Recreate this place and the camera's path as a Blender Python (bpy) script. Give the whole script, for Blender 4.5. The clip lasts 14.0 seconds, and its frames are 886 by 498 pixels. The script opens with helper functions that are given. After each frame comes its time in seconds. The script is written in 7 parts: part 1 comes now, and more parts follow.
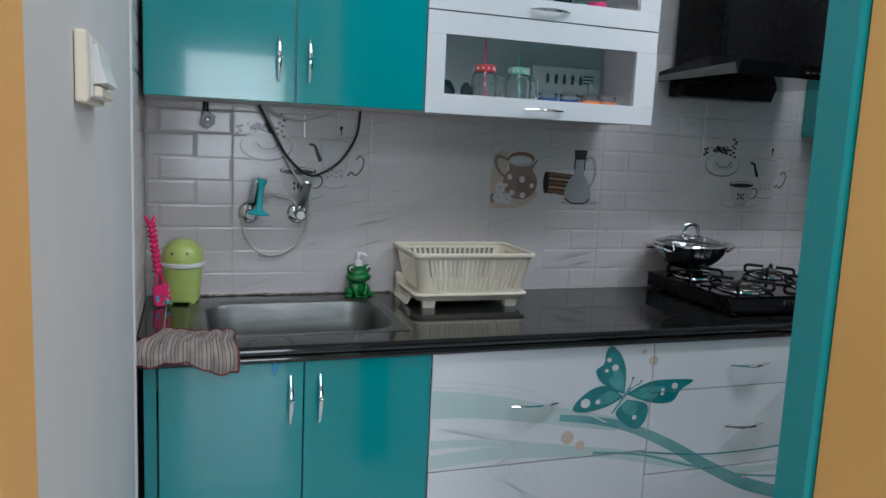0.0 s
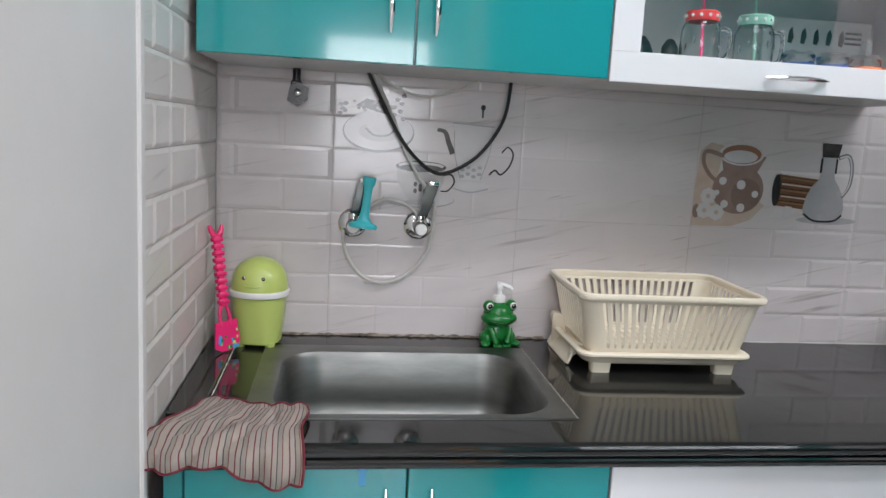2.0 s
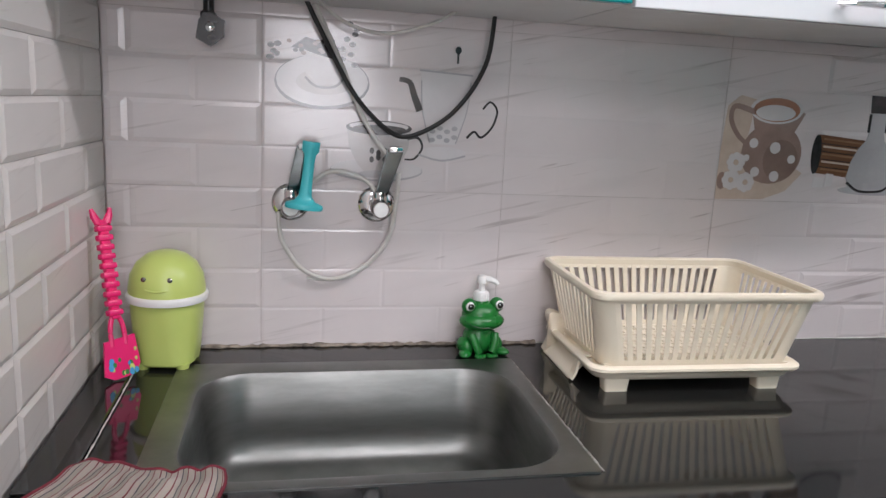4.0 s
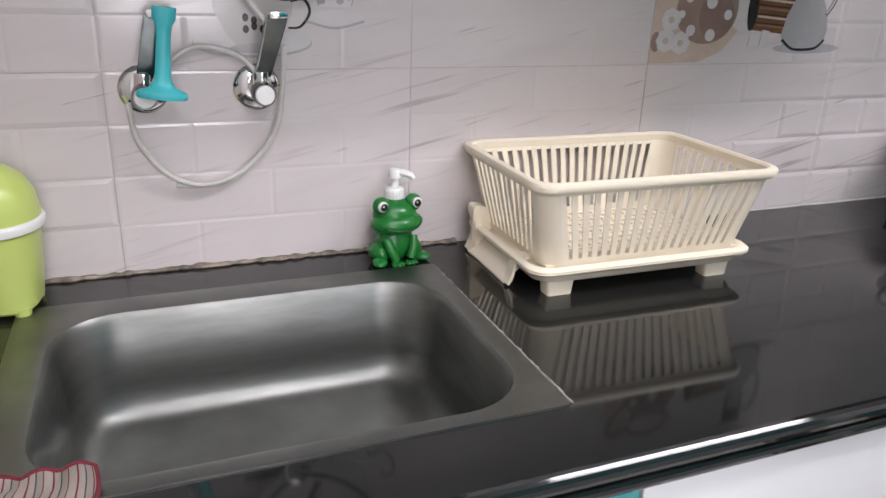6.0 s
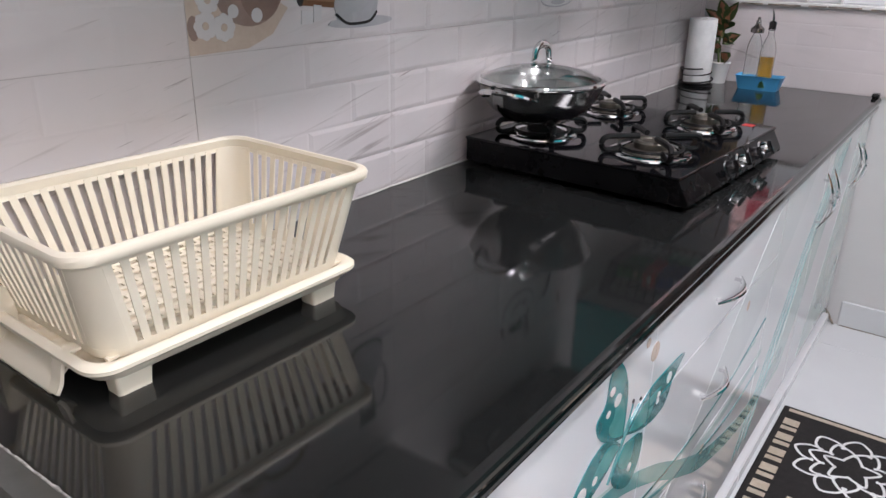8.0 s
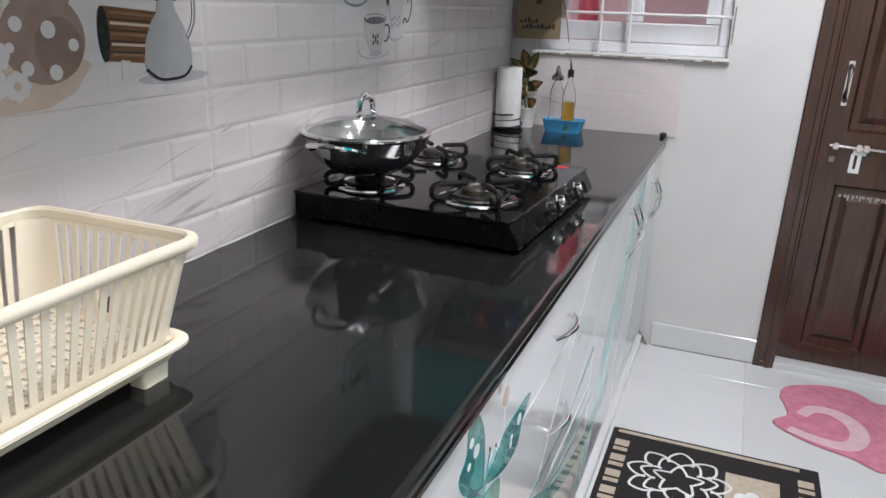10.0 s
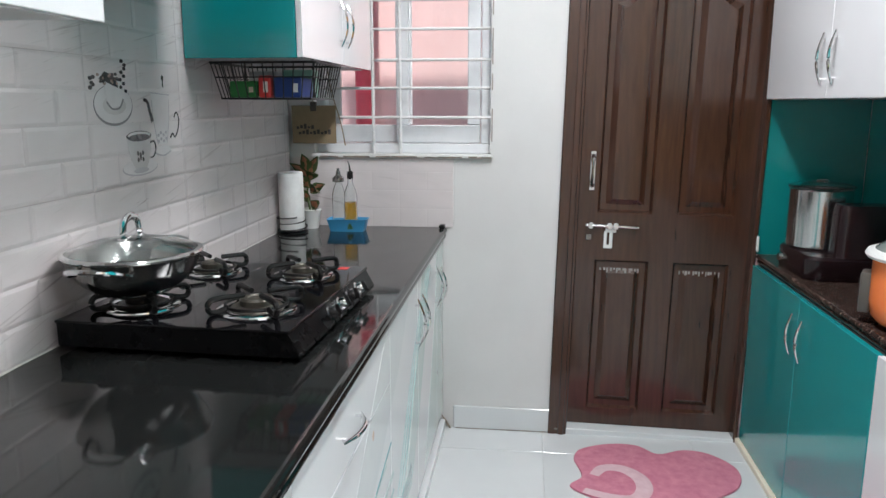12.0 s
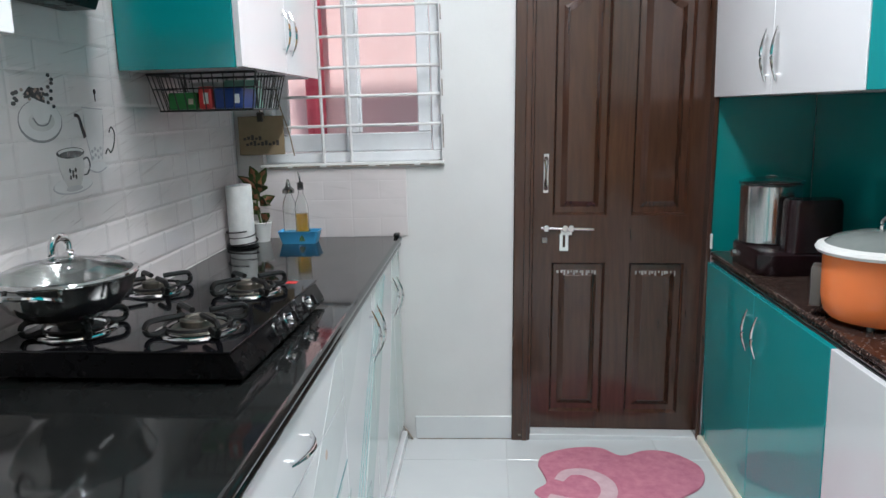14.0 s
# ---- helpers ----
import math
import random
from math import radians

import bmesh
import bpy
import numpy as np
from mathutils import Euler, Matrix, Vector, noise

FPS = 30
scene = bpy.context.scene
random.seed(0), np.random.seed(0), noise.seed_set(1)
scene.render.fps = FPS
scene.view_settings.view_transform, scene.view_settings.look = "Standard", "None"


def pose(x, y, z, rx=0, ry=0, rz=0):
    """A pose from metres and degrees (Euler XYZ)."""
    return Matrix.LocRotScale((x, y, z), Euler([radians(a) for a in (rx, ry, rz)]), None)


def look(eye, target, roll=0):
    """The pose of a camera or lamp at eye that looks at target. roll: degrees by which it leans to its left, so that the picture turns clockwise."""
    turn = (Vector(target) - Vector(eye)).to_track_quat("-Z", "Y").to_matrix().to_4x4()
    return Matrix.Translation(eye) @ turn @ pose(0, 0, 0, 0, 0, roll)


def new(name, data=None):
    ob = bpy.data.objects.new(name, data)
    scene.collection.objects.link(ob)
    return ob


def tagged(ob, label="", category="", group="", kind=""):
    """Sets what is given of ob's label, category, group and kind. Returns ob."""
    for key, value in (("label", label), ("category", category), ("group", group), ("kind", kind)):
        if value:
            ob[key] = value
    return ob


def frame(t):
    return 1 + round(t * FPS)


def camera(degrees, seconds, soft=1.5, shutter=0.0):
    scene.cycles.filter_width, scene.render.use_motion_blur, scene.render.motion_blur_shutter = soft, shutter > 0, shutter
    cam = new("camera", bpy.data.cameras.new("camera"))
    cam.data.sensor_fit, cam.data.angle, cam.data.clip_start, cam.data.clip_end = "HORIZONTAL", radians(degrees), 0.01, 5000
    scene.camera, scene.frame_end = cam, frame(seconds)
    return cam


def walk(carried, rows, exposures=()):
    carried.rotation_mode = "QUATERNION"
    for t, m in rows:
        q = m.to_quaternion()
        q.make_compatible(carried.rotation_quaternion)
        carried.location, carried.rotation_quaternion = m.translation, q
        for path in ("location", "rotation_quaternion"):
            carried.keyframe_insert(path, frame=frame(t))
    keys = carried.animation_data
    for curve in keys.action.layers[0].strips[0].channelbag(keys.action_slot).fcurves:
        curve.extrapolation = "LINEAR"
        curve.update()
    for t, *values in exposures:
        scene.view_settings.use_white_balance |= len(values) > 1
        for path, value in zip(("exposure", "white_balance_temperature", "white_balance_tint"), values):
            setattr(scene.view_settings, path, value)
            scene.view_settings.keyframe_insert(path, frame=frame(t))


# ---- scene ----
cam = camera(61.4, 14.0)
PATH = [
    (0, (0.121, -2.503, 1.396), (0.771, -0.632, 1.117), 2.6),
    (0.2, (0.148, -2.446, 1.388), (0.754, -0.568, 1.068), 4.0),
    (0.5, (0.185, -2.343, 1.378), (0.778, -0.465, 1.032), 4.2),
    (0.7, (0.194, -2.262, 1.38), (0.736, -0.37, 1.025), 3.9),
    (0.9, (0.187, -2.172, 1.374), (0.763, -0.29, 1.021), 3.0),
    (1, (0.186, -2.137, 1.381), (0.749, -0.251, 1.028), 2.2),
    (1.2, (0.197, -2.057, 1.381), (0.688, -0.151, 1.022), 1.9),
    (1.5, (0.23, -1.942, 1.386), (0.649, -0.004, 1.124), 1.5),
    (1.7, (0.263, -1.868, 1.376), (0.598, 0.09, 1.138), 2.6),
    (2, (0.284, -1.773, 1.37), (0.56, 0.183, 1.061), 3.2),
    (2.2, (0.278, -1.711, 1.373), (0.604, 0.24, 1.074), 3.5),
    (4.3, (0.338, -1.362, 1.332), (0.737, 0.548, 0.895), 3.1),
    (4.5, (0.352, -1.352, 1.327), (0.707, 0.55, 0.821), 2.8),
    (4.7, (0.347, -1.33, 1.32), (0.732, 0.539, 0.721), 3.0),
    (5, (0.349, -1.302, 1.323), (0.746, 0.562, 0.717), 3.3),
    (5.2, (0.341, -1.265, 1.323), (0.777, 0.59, 0.717), 2.9),
    (5.5, (0.323, -1.203, 1.32), (0.889, 0.61, 0.694), 3.0),
    (5.7, (0.32, -1.173, 1.317), (0.94, 0.61, 0.657), 2.1),
    (6, (0.312, -1.141, 1.317), (1.02, 0.594, 0.617), 2.1),
    (6.2, (0.322, -1.128, 1.33), (1.132, 0.558, 0.62), 2.1),
    (6.5, (0.36, -1.116, 1.339), (1.294, 0.511, 0.647), 0.5),
    (6.7, (0.395, -1.09, 1.325), (1.469, 0.454, 0.646), 2.2),
    (7, (0.445, -1.068, 1.317), (1.578, 0.435, 0.643), 2.4),
    (7.2, (0.469, -1.048, 1.316), (1.641, 0.414, 0.618), 2.6),
    (7.5, (0.486, -1.019, 1.317), (1.772, 0.339, 0.607), 2.5),
    (7.7, (0.496, -1.003, 1.323), (1.867, 0.254, 0.586), 1.7),
    (8, (0.489, -0.941, 1.325), (1.992, 0.144, 0.574), 1.1),
    (8.2, (0.495, -0.938, 1.313), (2.046, 0.085, 0.571), 0.7),
    (10.3, (0.503, -0.897, 1.34), (2.284, -0.244, 0.707), 2.3),
    (10.5, (0.504, -0.906, 1.346), (2.295, -0.284, 0.71), 2.7),
    (10.7, (0.499, -0.916, 1.352), (2.315, -0.349, 0.737), 3.3),
    (11, (0.482, -0.934, 1.36), (2.354, -0.515, 0.793), 3.4),
    (11.2, (0.477, -0.929, 1.357), (2.379, -0.57, 0.854), 3.4),
    (11.5, (0.482, -0.94, 1.353), (2.396, -0.591, 0.887), 1.4),
    (11.7, (0.485, -0.952, 1.358), (2.413, -0.655, 0.914), 0.5),
    (12, (0.486, -0.967, 1.368), (2.436, -0.745, 0.983), -0.0),
    (12.2, (0.482, -0.98, 1.367), (2.438, -0.797, 0.992), 0.6),
    (12.5, (0.494, -0.973, 1.362), (2.455, -0.807, 1.006), -0.7),
    (13, (0.491, -0.977, 1.372), (2.456, -0.812, 1.034), -0.4),
    (13.5, (0.51, -0.984, 1.367), (2.476, -0.89, 1.013), -0.7),
    (14, (0.531, -0.997, 1.365), (2.493, -0.871, 0.996), -1.6),
]
EXPO = [(0.0, -1.22, 5900, 9), (0.5, -0.93, 5850, 9), (1.0, -0.65, 6450, 12), (1.5, -0.5, 6500, 14), (2.2, -0.53, 6450, 16), (5.0, -0.24, 6650, 21), (7.0, -0.09, 6550, 21), (8.0, -0.12, 6500, 21), (11.0, 0.02, 6500, 13), (14.0, -0.04, 6250, 9)]
walk(cam, [(t, look(eye, target, roll)) for t, eye, target, roll in PATH], EXPO)

# ---- light ----
world = bpy.data.worlds.new("sky")
scene.world = world
world.use_nodes = True
_wn, _wl = world.node_tree.nodes, world.node_tree.links
sky = _wn.new("ShaderNodeTexSky")
sky.sky_type, sky.sun_disc = "NISHITA", False
sky.sun_elevation, sky.sun_rotation = radians(55), radians(-80)
_wl.new(sky.outputs[0], _wn["Background"].inputs[0])
_wn["Background"].inputs[1].default_value = 0.15


def sun_lamp(strength, elevation, azimuth, wide):
    d = bpy.data.lights.new("sun", "SUN")
    d.energy, d.angle, d.color = strength, radians(wide), (1.0, 0.95, 0.88)
    a, e = radians(azimuth), radians(elevation)
    way = Vector((math.sin(a) * math.cos(e), math.cos(a) * math.cos(e), math.sin(e)))
    new("sun", d).matrix_basis = look(way * 20, (0, 0, 0))


def area_lamp(name, eye, target, w, h, watts, colour):
    d = bpy.data.lights.new(name, "AREA")
    d.shape, d.size, d.size_y, d.energy, d.color = "RECTANGLE", w, h, watts, colour
    new(name, d).matrix_basis = look(eye, target)


sun_lamp(4.8, 55, -80, 3)
# daylight in the hall's window opening, the unseen kitchen tube, two added fill lamps
area_lamp("hall_daylight", (0.58, -5.95, 1.5), (0.58, 0.0, 1.5), 0.93, 1.36, 62, (0.92, 0.97, 1.0))
area_lamp("ceiling_tube", (2.15, -1.20, 2.66), (2.15, -1.20, 0), 1.2, 0.12, 45, (0.96, 0.98, 1.0))
# added fill over the kitchen and the hall, with no source in view
area_lamp("ceiling_light", (0.75, -1.30, 2.66), (0.75, -1.30, 0), 0.8, 0.8, 18, (0.97, 0.98, 1.0))
area_lamp("hall_light", (0.3, -3.3, 2.66), (0.3, -3.3, 0), 1.2, 1.2, 66, (0.93, 0.97, 1.0))
# ---- materials ----
def material(name, c1, c2=None, scale=8.0, rough=0.5, vary=0.1, bump=0.0, grain=200.0, metal=0.0, coat=0.0, stretch=(1, 1, 1), rand=0.0, spec=0.5):
    """Two colours mixed by noise in world space, a finer grain in the relief, uneven gloss."""
    m = bpy.data.materials.new(name)
    m.use_nodes = True
    n, l = m.node_tree.nodes, m.node_tree.links
    b = n["Principled BSDF"]
    c2 = c2 or tuple(min(1, c * 0.86) for c in c1)
    pos = n.new("ShaderNodeNewGeometry").outputs["Position"]
    mp = n.new("ShaderNodeMapping")
    mp.inputs["Scale"].default_value = stretch
    l.new(pos, mp.inputs["Vector"])
    t = n.new("ShaderNodeTexNoise")
    t.inputs["Scale"].default_value, t.inputs["Detail"].default_value, t.inputs["Roughness"].default_value = scale, 6, 0.6
    l.new(mp.outputs[0], t.inputs["Vector"])
    ramp = n.new("ShaderNodeValToRGB")
    ramp.color_ramp.elements[0].position, ramp.color_ramp.elements[1].position = 0.32, 0.68
    ramp.color_ramp.elements[0].color, ramp.color_ramp.elements[1].color = (*c1, 1), (*c2, 1)
    l.new(t.outputs["Fac"], ramp.inputs["Fac"])
    col = ramp.outputs[0]
    if rand:
        info = n.new("ShaderNodeObjectInfo")
        hsv = n.new("ShaderNodeHueSaturation")
        mr = n.new("ShaderNodeMapRange")
        mr.inputs["To Min"].default_value, mr.inputs["To Max"].default_value = 1 - rand, 1 + rand
        l.new(info.outputs["Random"], mr.inputs["Value"])
        l.new(mr.outputs[0], hsv.inputs["Value"])
        l.new(col, hsv.inputs["Color"])
        col = hsv.outputs[0]
    l.new(col, b.inputs["Base Color"])
    t2 = n.new("ShaderNodeTexNoise")
    t2.inputs["Scale"].default_value, t2.inputs["Detail"].default_value = grain, 4
    l.new(mp.outputs[0], t2.inputs["Vector"])
    r = n.new("ShaderNodeMapRange")
    r.inputs["To Min"].default_value, r.inputs["To Max"].default_value = max(0.0, rough - vary), min(1.0, rough + vary)
    l.new(t.outputs["Fac"], r.inputs["Value"])
    l.new(r.outputs[0], b.inputs["Roughness"])
    b.inputs["Metallic"].default_value = metal
    b.inputs["Specular IOR Level"].default_value = spec
    b.inputs["Coat Weight"].default_value, b.inputs["Coat Roughness"].default_value = coat, 0.04
    if bump:
        bp = n.new("ShaderNodeBump")
        bp.inputs["Strength"].default_value, bp.inputs["Distance"].default_value = bump, 0.002
        l.new(t2.outputs["Fac"], bp.inputs["Height"])
        l.new(bp.outputs[0], b.inputs["Normal"])
    return m


def marble(name, base, vein, rough):
    """Glazed tile with short slanting brownish strokes over faint cloudy bands."""
    m = material(name, base, tuple(c * 0.90 for c in base), 2.2, rough, 0.05, 0.03, 60, rand=0.02)
    n, l = m.node_tree.nodes, m.node_tree.links
    pos = n.new("ShaderNodeNewGeometry").outputs["Position"]
    b = n["Principled BSDF"]
    col = b.inputs["Base Color"].links[0].from_socket
    for size, lo, hi, amount, detail, mask in (((0.30, 0.30, 0.055), 0.50, 0.72, 0.34, 3, 0), ((0.26, 0.26, 0.0095), 0.58, 0.74, 0.62, 4, 3.6), ((0.10, 0.10, 0.0045), 0.66, 0.76, 0.75, 4, 5.0)):
        mp = n.new("ShaderNodeMapping")
        mp.vector_type = "TEXTURE"
        mp.inputs["Rotation"].default_value = (radians(9), radians(-13), 0)
        mp.inputs["Scale"].default_value = size
        l.new(pos, mp.inputs["Vector"])
        t = n.new("ShaderNodeTexNoise")
        t.inputs["Scale"].default_value, t.inputs["Detail"].default_value, t.inputs["Distortion"].default_value = 1.0, detail, 0.25
        l.new(mp.outputs[0], t.inputs["Vector"])
        r = n.new("ShaderNodeMapRange")
        r.interpolation_type = "SMOOTHSTEP"
        r.inputs["From Min"].default_value, r.inputs["From Max"].default_value, r.inputs["To Max"].default_value = lo, hi, amount
        l.new(t.outputs["Fac"], r.inputs["Value"])
        fac = r.outputs[0]
        if mask:
            t3 = n.new("ShaderNodeTexNoise")
            t3.inputs["Scale"].default_value = mask
            l.new(pos, t3.inputs["Vector"])
            r3 = n.new("ShaderNodeMapRange")
            r3.inputs["From Min"].default_value, r3.inputs["From Max"].default_value = 0.42, 0.62
            l.new(t3.outputs["Fac"], r3.inputs["Value"])
            mul = n.new("ShaderNodeMath")
            mul.operation = "MULTIPLY"
            l.new(fac, mul.inputs[0])
            l.new(r3.outputs[0], mul.inputs[1])
            fac = mul.outputs[0]
        mix = n.new("ShaderNodeMix")
        mix.data_type = "RGBA"
        l.new(fac, mix.inputs["Factor"])
        l.new(col, mix.inputs["A"])
        mix.inputs["B"].default_value = (*(vein if mask else tuple(c * 0.80 for c in base)), 1)
        col = mix.outputs["Result"]
    l.new(col, b.inputs["Base Color"])
    return m


def veneer(name, light, dark, rough):
    """Stained wood with nested arches of open grain running upright."""
    m = material(name, light, dark, 9, rough, 0.08, 0.0, stretch=(6, 6, 0.6), coat=0.45)
    n, l = m.node_tree.nodes, m.node_tree.links
    b = n["Principled BSDF"]
    pos = n.new("ShaderNodeNewGeometry").outputs["Position"]
    mp = n.new("ShaderNodeMapping")
    mp.inputs["Scale"].default_value = (7, 7, 0.75)
    l.new(pos, mp.inputs["Vector"])
    t = n.new("ShaderNodeTexNoise")
    t.inputs["Scale"].default_value, t.inputs["Detail"].default_value = 1.0, 1.5
    l.new(mp.outputs[0], t.inputs["Vector"])
    k = n.new("ShaderNodeMath")
    k.operation, k.inputs[1].default_value = "MULTIPLY", 95
    l.new(t.outputs["Fac"], k.inputs[0])
    w = n.new("ShaderNodeMath")
    w.operation = "SINE"
    l.new(k.outputs[0], w.inputs[0])
    r = n.new("ShaderNodeMapRange")
    r.inputs["From Min"].default_value, r.inputs["To Max"].default_value = -0.2, 0.34
    l.new(w.outputs[0], r.inputs["Value"])
    mix = n.new("ShaderNodeMix")
    mix.data_type = "RGBA"
    l.new(r.outputs[0], mix.inputs["Factor"])
    l.new(b.inputs["Base Color"].links[0].from_socket, mix.inputs["A"])
    mix.inputs["B"].default_value = (*tuple(c * 0.8 for c in dark), 1)
    l.new(mix.outputs["Result"], b.inputs["Base Color"])
    fine = n.new("ShaderNodeTexNoise")
    fine.inputs["Scale"].default_value = 1.0
    mp2 = n.new("ShaderNodeMapping")
    mp2.inputs["Scale"].default_value = (420, 420, 26)
    l.new(pos, mp2.inputs["Vector"])
    l.new(mp2.outputs[0], fine.inputs["Vector"])
    add = n.new("ShaderNodeMath")
    l.new(fine.outputs["Fac"], add.inputs[0])
    l.new(r.outputs[0], add.inputs[1])
    bp = n.new("ShaderNodeBump")
    bp.inputs["Strength"].default_value, bp.inputs["Distance"].default_value = 0.22, 0.001
    bp.invert = True
    l.new(add.outputs[0], bp.inputs["Height"])
    l.new(bp.outputs[0], b.inputs["Normal"])
    return m


def glass(name, colour=(1, 1, 1), rough=0.0, ior=1.45):
    m = bpy.data.materials.new(name)
    m.use_nodes = True
    b = m.node_tree.nodes["Principled BSDF"]
    b.inputs["Base Color"].default_value = (*colour, 1)
    b.inputs["Transmission Weight"].default_value, b.inputs["Roughness"].default_value, b.inputs["IOR"].default_value = 1, rough, ior
    return m


def lamp_glow(name, colour, strength):
    m = bpy.data.materials.new(name)
    m.use_nodes = True
    b = m.node_tree.nodes["Principled BSDF"]
    b.inputs["Base Color"].default_value = (*colour, 1)
    b.inputs["Emission Color"].default_value, b.inputs["Emission Strength"].default_value = (*colour, 1), strength
    return m


TILE = marble("glazed_tile", (0.68, 0.625, 0.62), (0.27, 0.225, 0.21), 0.14)
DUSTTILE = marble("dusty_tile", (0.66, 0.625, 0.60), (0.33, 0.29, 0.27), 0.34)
GROUT = material("grout", (0.55, 0.51, 0.50), scale=30, rough=0.9)
DARKGROUT = material("dark_grout", (0.36, 0.32, 0.30), (0.58, 0.53, 0.52), 14, 0.9)
PAINT = material("white_paint", (0.66, 0.65, 0.64), (0.61, 0.60, 0.59), 2.5, 0.6, 0.1, 0.12, 90)
CEIL = material("ceiling_paint", (0.8, 0.8, 0.79), scale=2, rough=0.8, bump=0.1)
ORANGE = material("orange_paint", (0.86, 0.47, 0.14), (0.81, 0.43, 0.12), 3, 0.55, 0.1, 0.12, 90)
FLOORG = material("floor_grout", (0.60, 0.60, 0.59), scale=20, rough=0.8)
FLOOR = material("floor_tile", (0.67, 0.68, 0.68), (0.62, 0.63, 0.64), 2.0, 0.12, 0.06, 0.0, rand=0.02)
TEAL = material("teal_laminate", (0.008, 0.29, 0.30), (0.007, 0.27, 0.28), 1.5, 0.12, 0.05, 0.02, 14, coat=0.6)
TEALW = material("teal_back_painted_glass", (0.006, 0.20, 0.19), (0.005, 0.18, 0.17), 1.5, 0.1, 0.03, coat=0.4)
WHITE = material("white_laminate", (0.78, 0.78, 0.79), (0.74, 0.74, 0.76), 1.5, 0.15, 0.05, 0.02, 14, coat=0.5)
CARCASS = material("cabinet_board", (0.60, 0.60, 0.60), scale=4, rough=0.5)
# near-black board: the shade in the door joints is put into its colour
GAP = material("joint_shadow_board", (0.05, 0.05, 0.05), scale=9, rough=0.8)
GRANITE = material("black_granite", (0.007, 0.0075, 0.0075), (0.016, 0.0165, 0.016), 260, 0.06, 0.02, 0.0, spec=0.60)
BROWNG = material("brown_granite", (0.010, 0.009, 0.009), (0.050, 0.024, 0.018), 38, 0.10, 0.04, 0.0, spec=0.45)
_n, _l = BROWNG.node_tree.nodes, BROWNG.node_tree.links
_v = _n.new("ShaderNodeTexVoronoi")
_v.inputs["Scale"].default_value = 190
_sep = _n.new("ShaderNodeSeparateColor")
_l.new(_v.outputs["Color"], _sep.inputs[0])
_r = _n.new("ShaderNodeMapRange")
_r.inputs["From Min"].default_value, _r.inputs["From Max"].default_value, _r.inputs["To Max"].default_value = 0.80, 0.99, 0.75
_l.new(_sep.outputs[0], _r.inputs["Value"])
_m = _n.new("ShaderNodeMix")
_m.data_type = "RGBA"
_b = _n["Principled BSDF"]
_l.new(_r.outputs[0], _m.inputs["Factor"])
_l.new(_b.inputs["Base Color"].links[0].from_socket, _m.inputs["A"])
_m.inputs["B"].default_value = (0.22, 0.16, 0.13, 1)
_l.new(_m.outputs["Result"], _b.inputs["Base Color"])
_g = _n.new("ShaderNodeNewGeometry")
_l.new(_g.outputs["Position"], _v.inputs["Vector"])
WORNSEAL = material("worn_sealant", (0.50, 0.48, 0.44), (0.10, 0.095, 0.085), 90, 0.7, 0.1, 0.5, 200)
GRIME = material("grimy_sealant", (0.36, 0.30, 0.24), (0.05, 0.042, 0.035), 45, 0.8, 0.1, 0.6, 120)
STEEL = material("brushed_steel", (0.25, 0.255, 0.245), (0.185, 0.19, 0.18), 8, 0.40, 0.10, 0.06, 160, metal=1, stretch=(1, 1, 5))
WOKSTEEL = material("kitchen_steel", (0.50, 0.50, 0.49), (0.42, 0.42, 0.41), 20, 0.11, 0.05, metal=1)
CHROME = material("chrome", (0.80, 0.80, 0.80), scale=6, rough=0.07, vary=0.04, metal=1)
POLISHED = material("polished_steel", (0.66, 0.66, 0.65), (0.58, 0.58, 0.57), 4, 0.16, 0.05, metal=1, stretch=(1, 1, 4))
DARKCHROME = material("worn_chrome", (0.34, 0.33, 0.32), (0.20, 0.19, 0.18), 60, 0.16, 0.08, metal=1)
SCUFF = material("worn_primer", (0.36, 0.33, 0.31), (0.22, 0.19, 0.17), 300, 0.9, 0.05, spec=0.1)
WOOD = veneer("dark_stained_wood", (0.062, 0.0245, 0.0135), (0.040, 0.0157, 0.0088), 0.22)
BLACKG = material("black_glass", (0.004, 0.004, 0.005), scale=4, rough=0.05, vary=0.02, spec=0.3)
SMOKED = material("smoked_chrome", (0.17, 0.19, 0.185), (0.11, 0.12, 0.12), 30, 0.17, 0.05, metal=1)
BLACKM = material("black_enamel", (0.004, 0.004, 0.0045), scale=20, rough=0.28, vary=0.1, bump=0.05, spec=0.14)
BLACKP = material("black_plastic", (0.015, 0.013, 0.014), scale=20, rough=0.25, vary=0.08)
IRON = material("cast_iron", (0.006, 0.006, 0.006), (0.011, 0.010, 0.010), 40, 0.42, 0.1, 0.3, 200, spec=0.22)
BURNER = material("burner_alloy", (0.16, 0.145, 0.12), (0.09, 0.08, 0.07), 60, 0.45, 0.1, metal=0.8)
CREAM = material("cream_plastic", (0.86, 0.78, 0.63), (0.83, 0.745, 0.59), 9, 0.32, 0.07, 0.03, 60)
LIME = material("lime_plastic", (0.50, 0.60, 0.17), (0.47, 0.57, 0.15), 9, 0.3, 0.06)
WHITEP = material("white_plastic", (0.78, 0.78, 0.76), scale=9, rough=0.32)
PINK = material("pink_plastic", (0.80, 0.02, 0.16), (0.72, 0.015, 0.13), 9, 0.3, 0.06)
FROG = material("green_plastic", (0.006, 0.17, 0.03), (0.005, 0.14, 0.022), 14, 0.28, 0.06)
CYAN = material("cyan_rubber", (0.035, 0.46, 0.50), scale=9, rough=0.4)
BLUEP = material("blue_plastic", (0.06, 0.33, 0.60), scale=9, rough=0.35)
CABLE = material("black_rubber", (0.01, 0.01, 0.01), scale=9, rough=0.4)
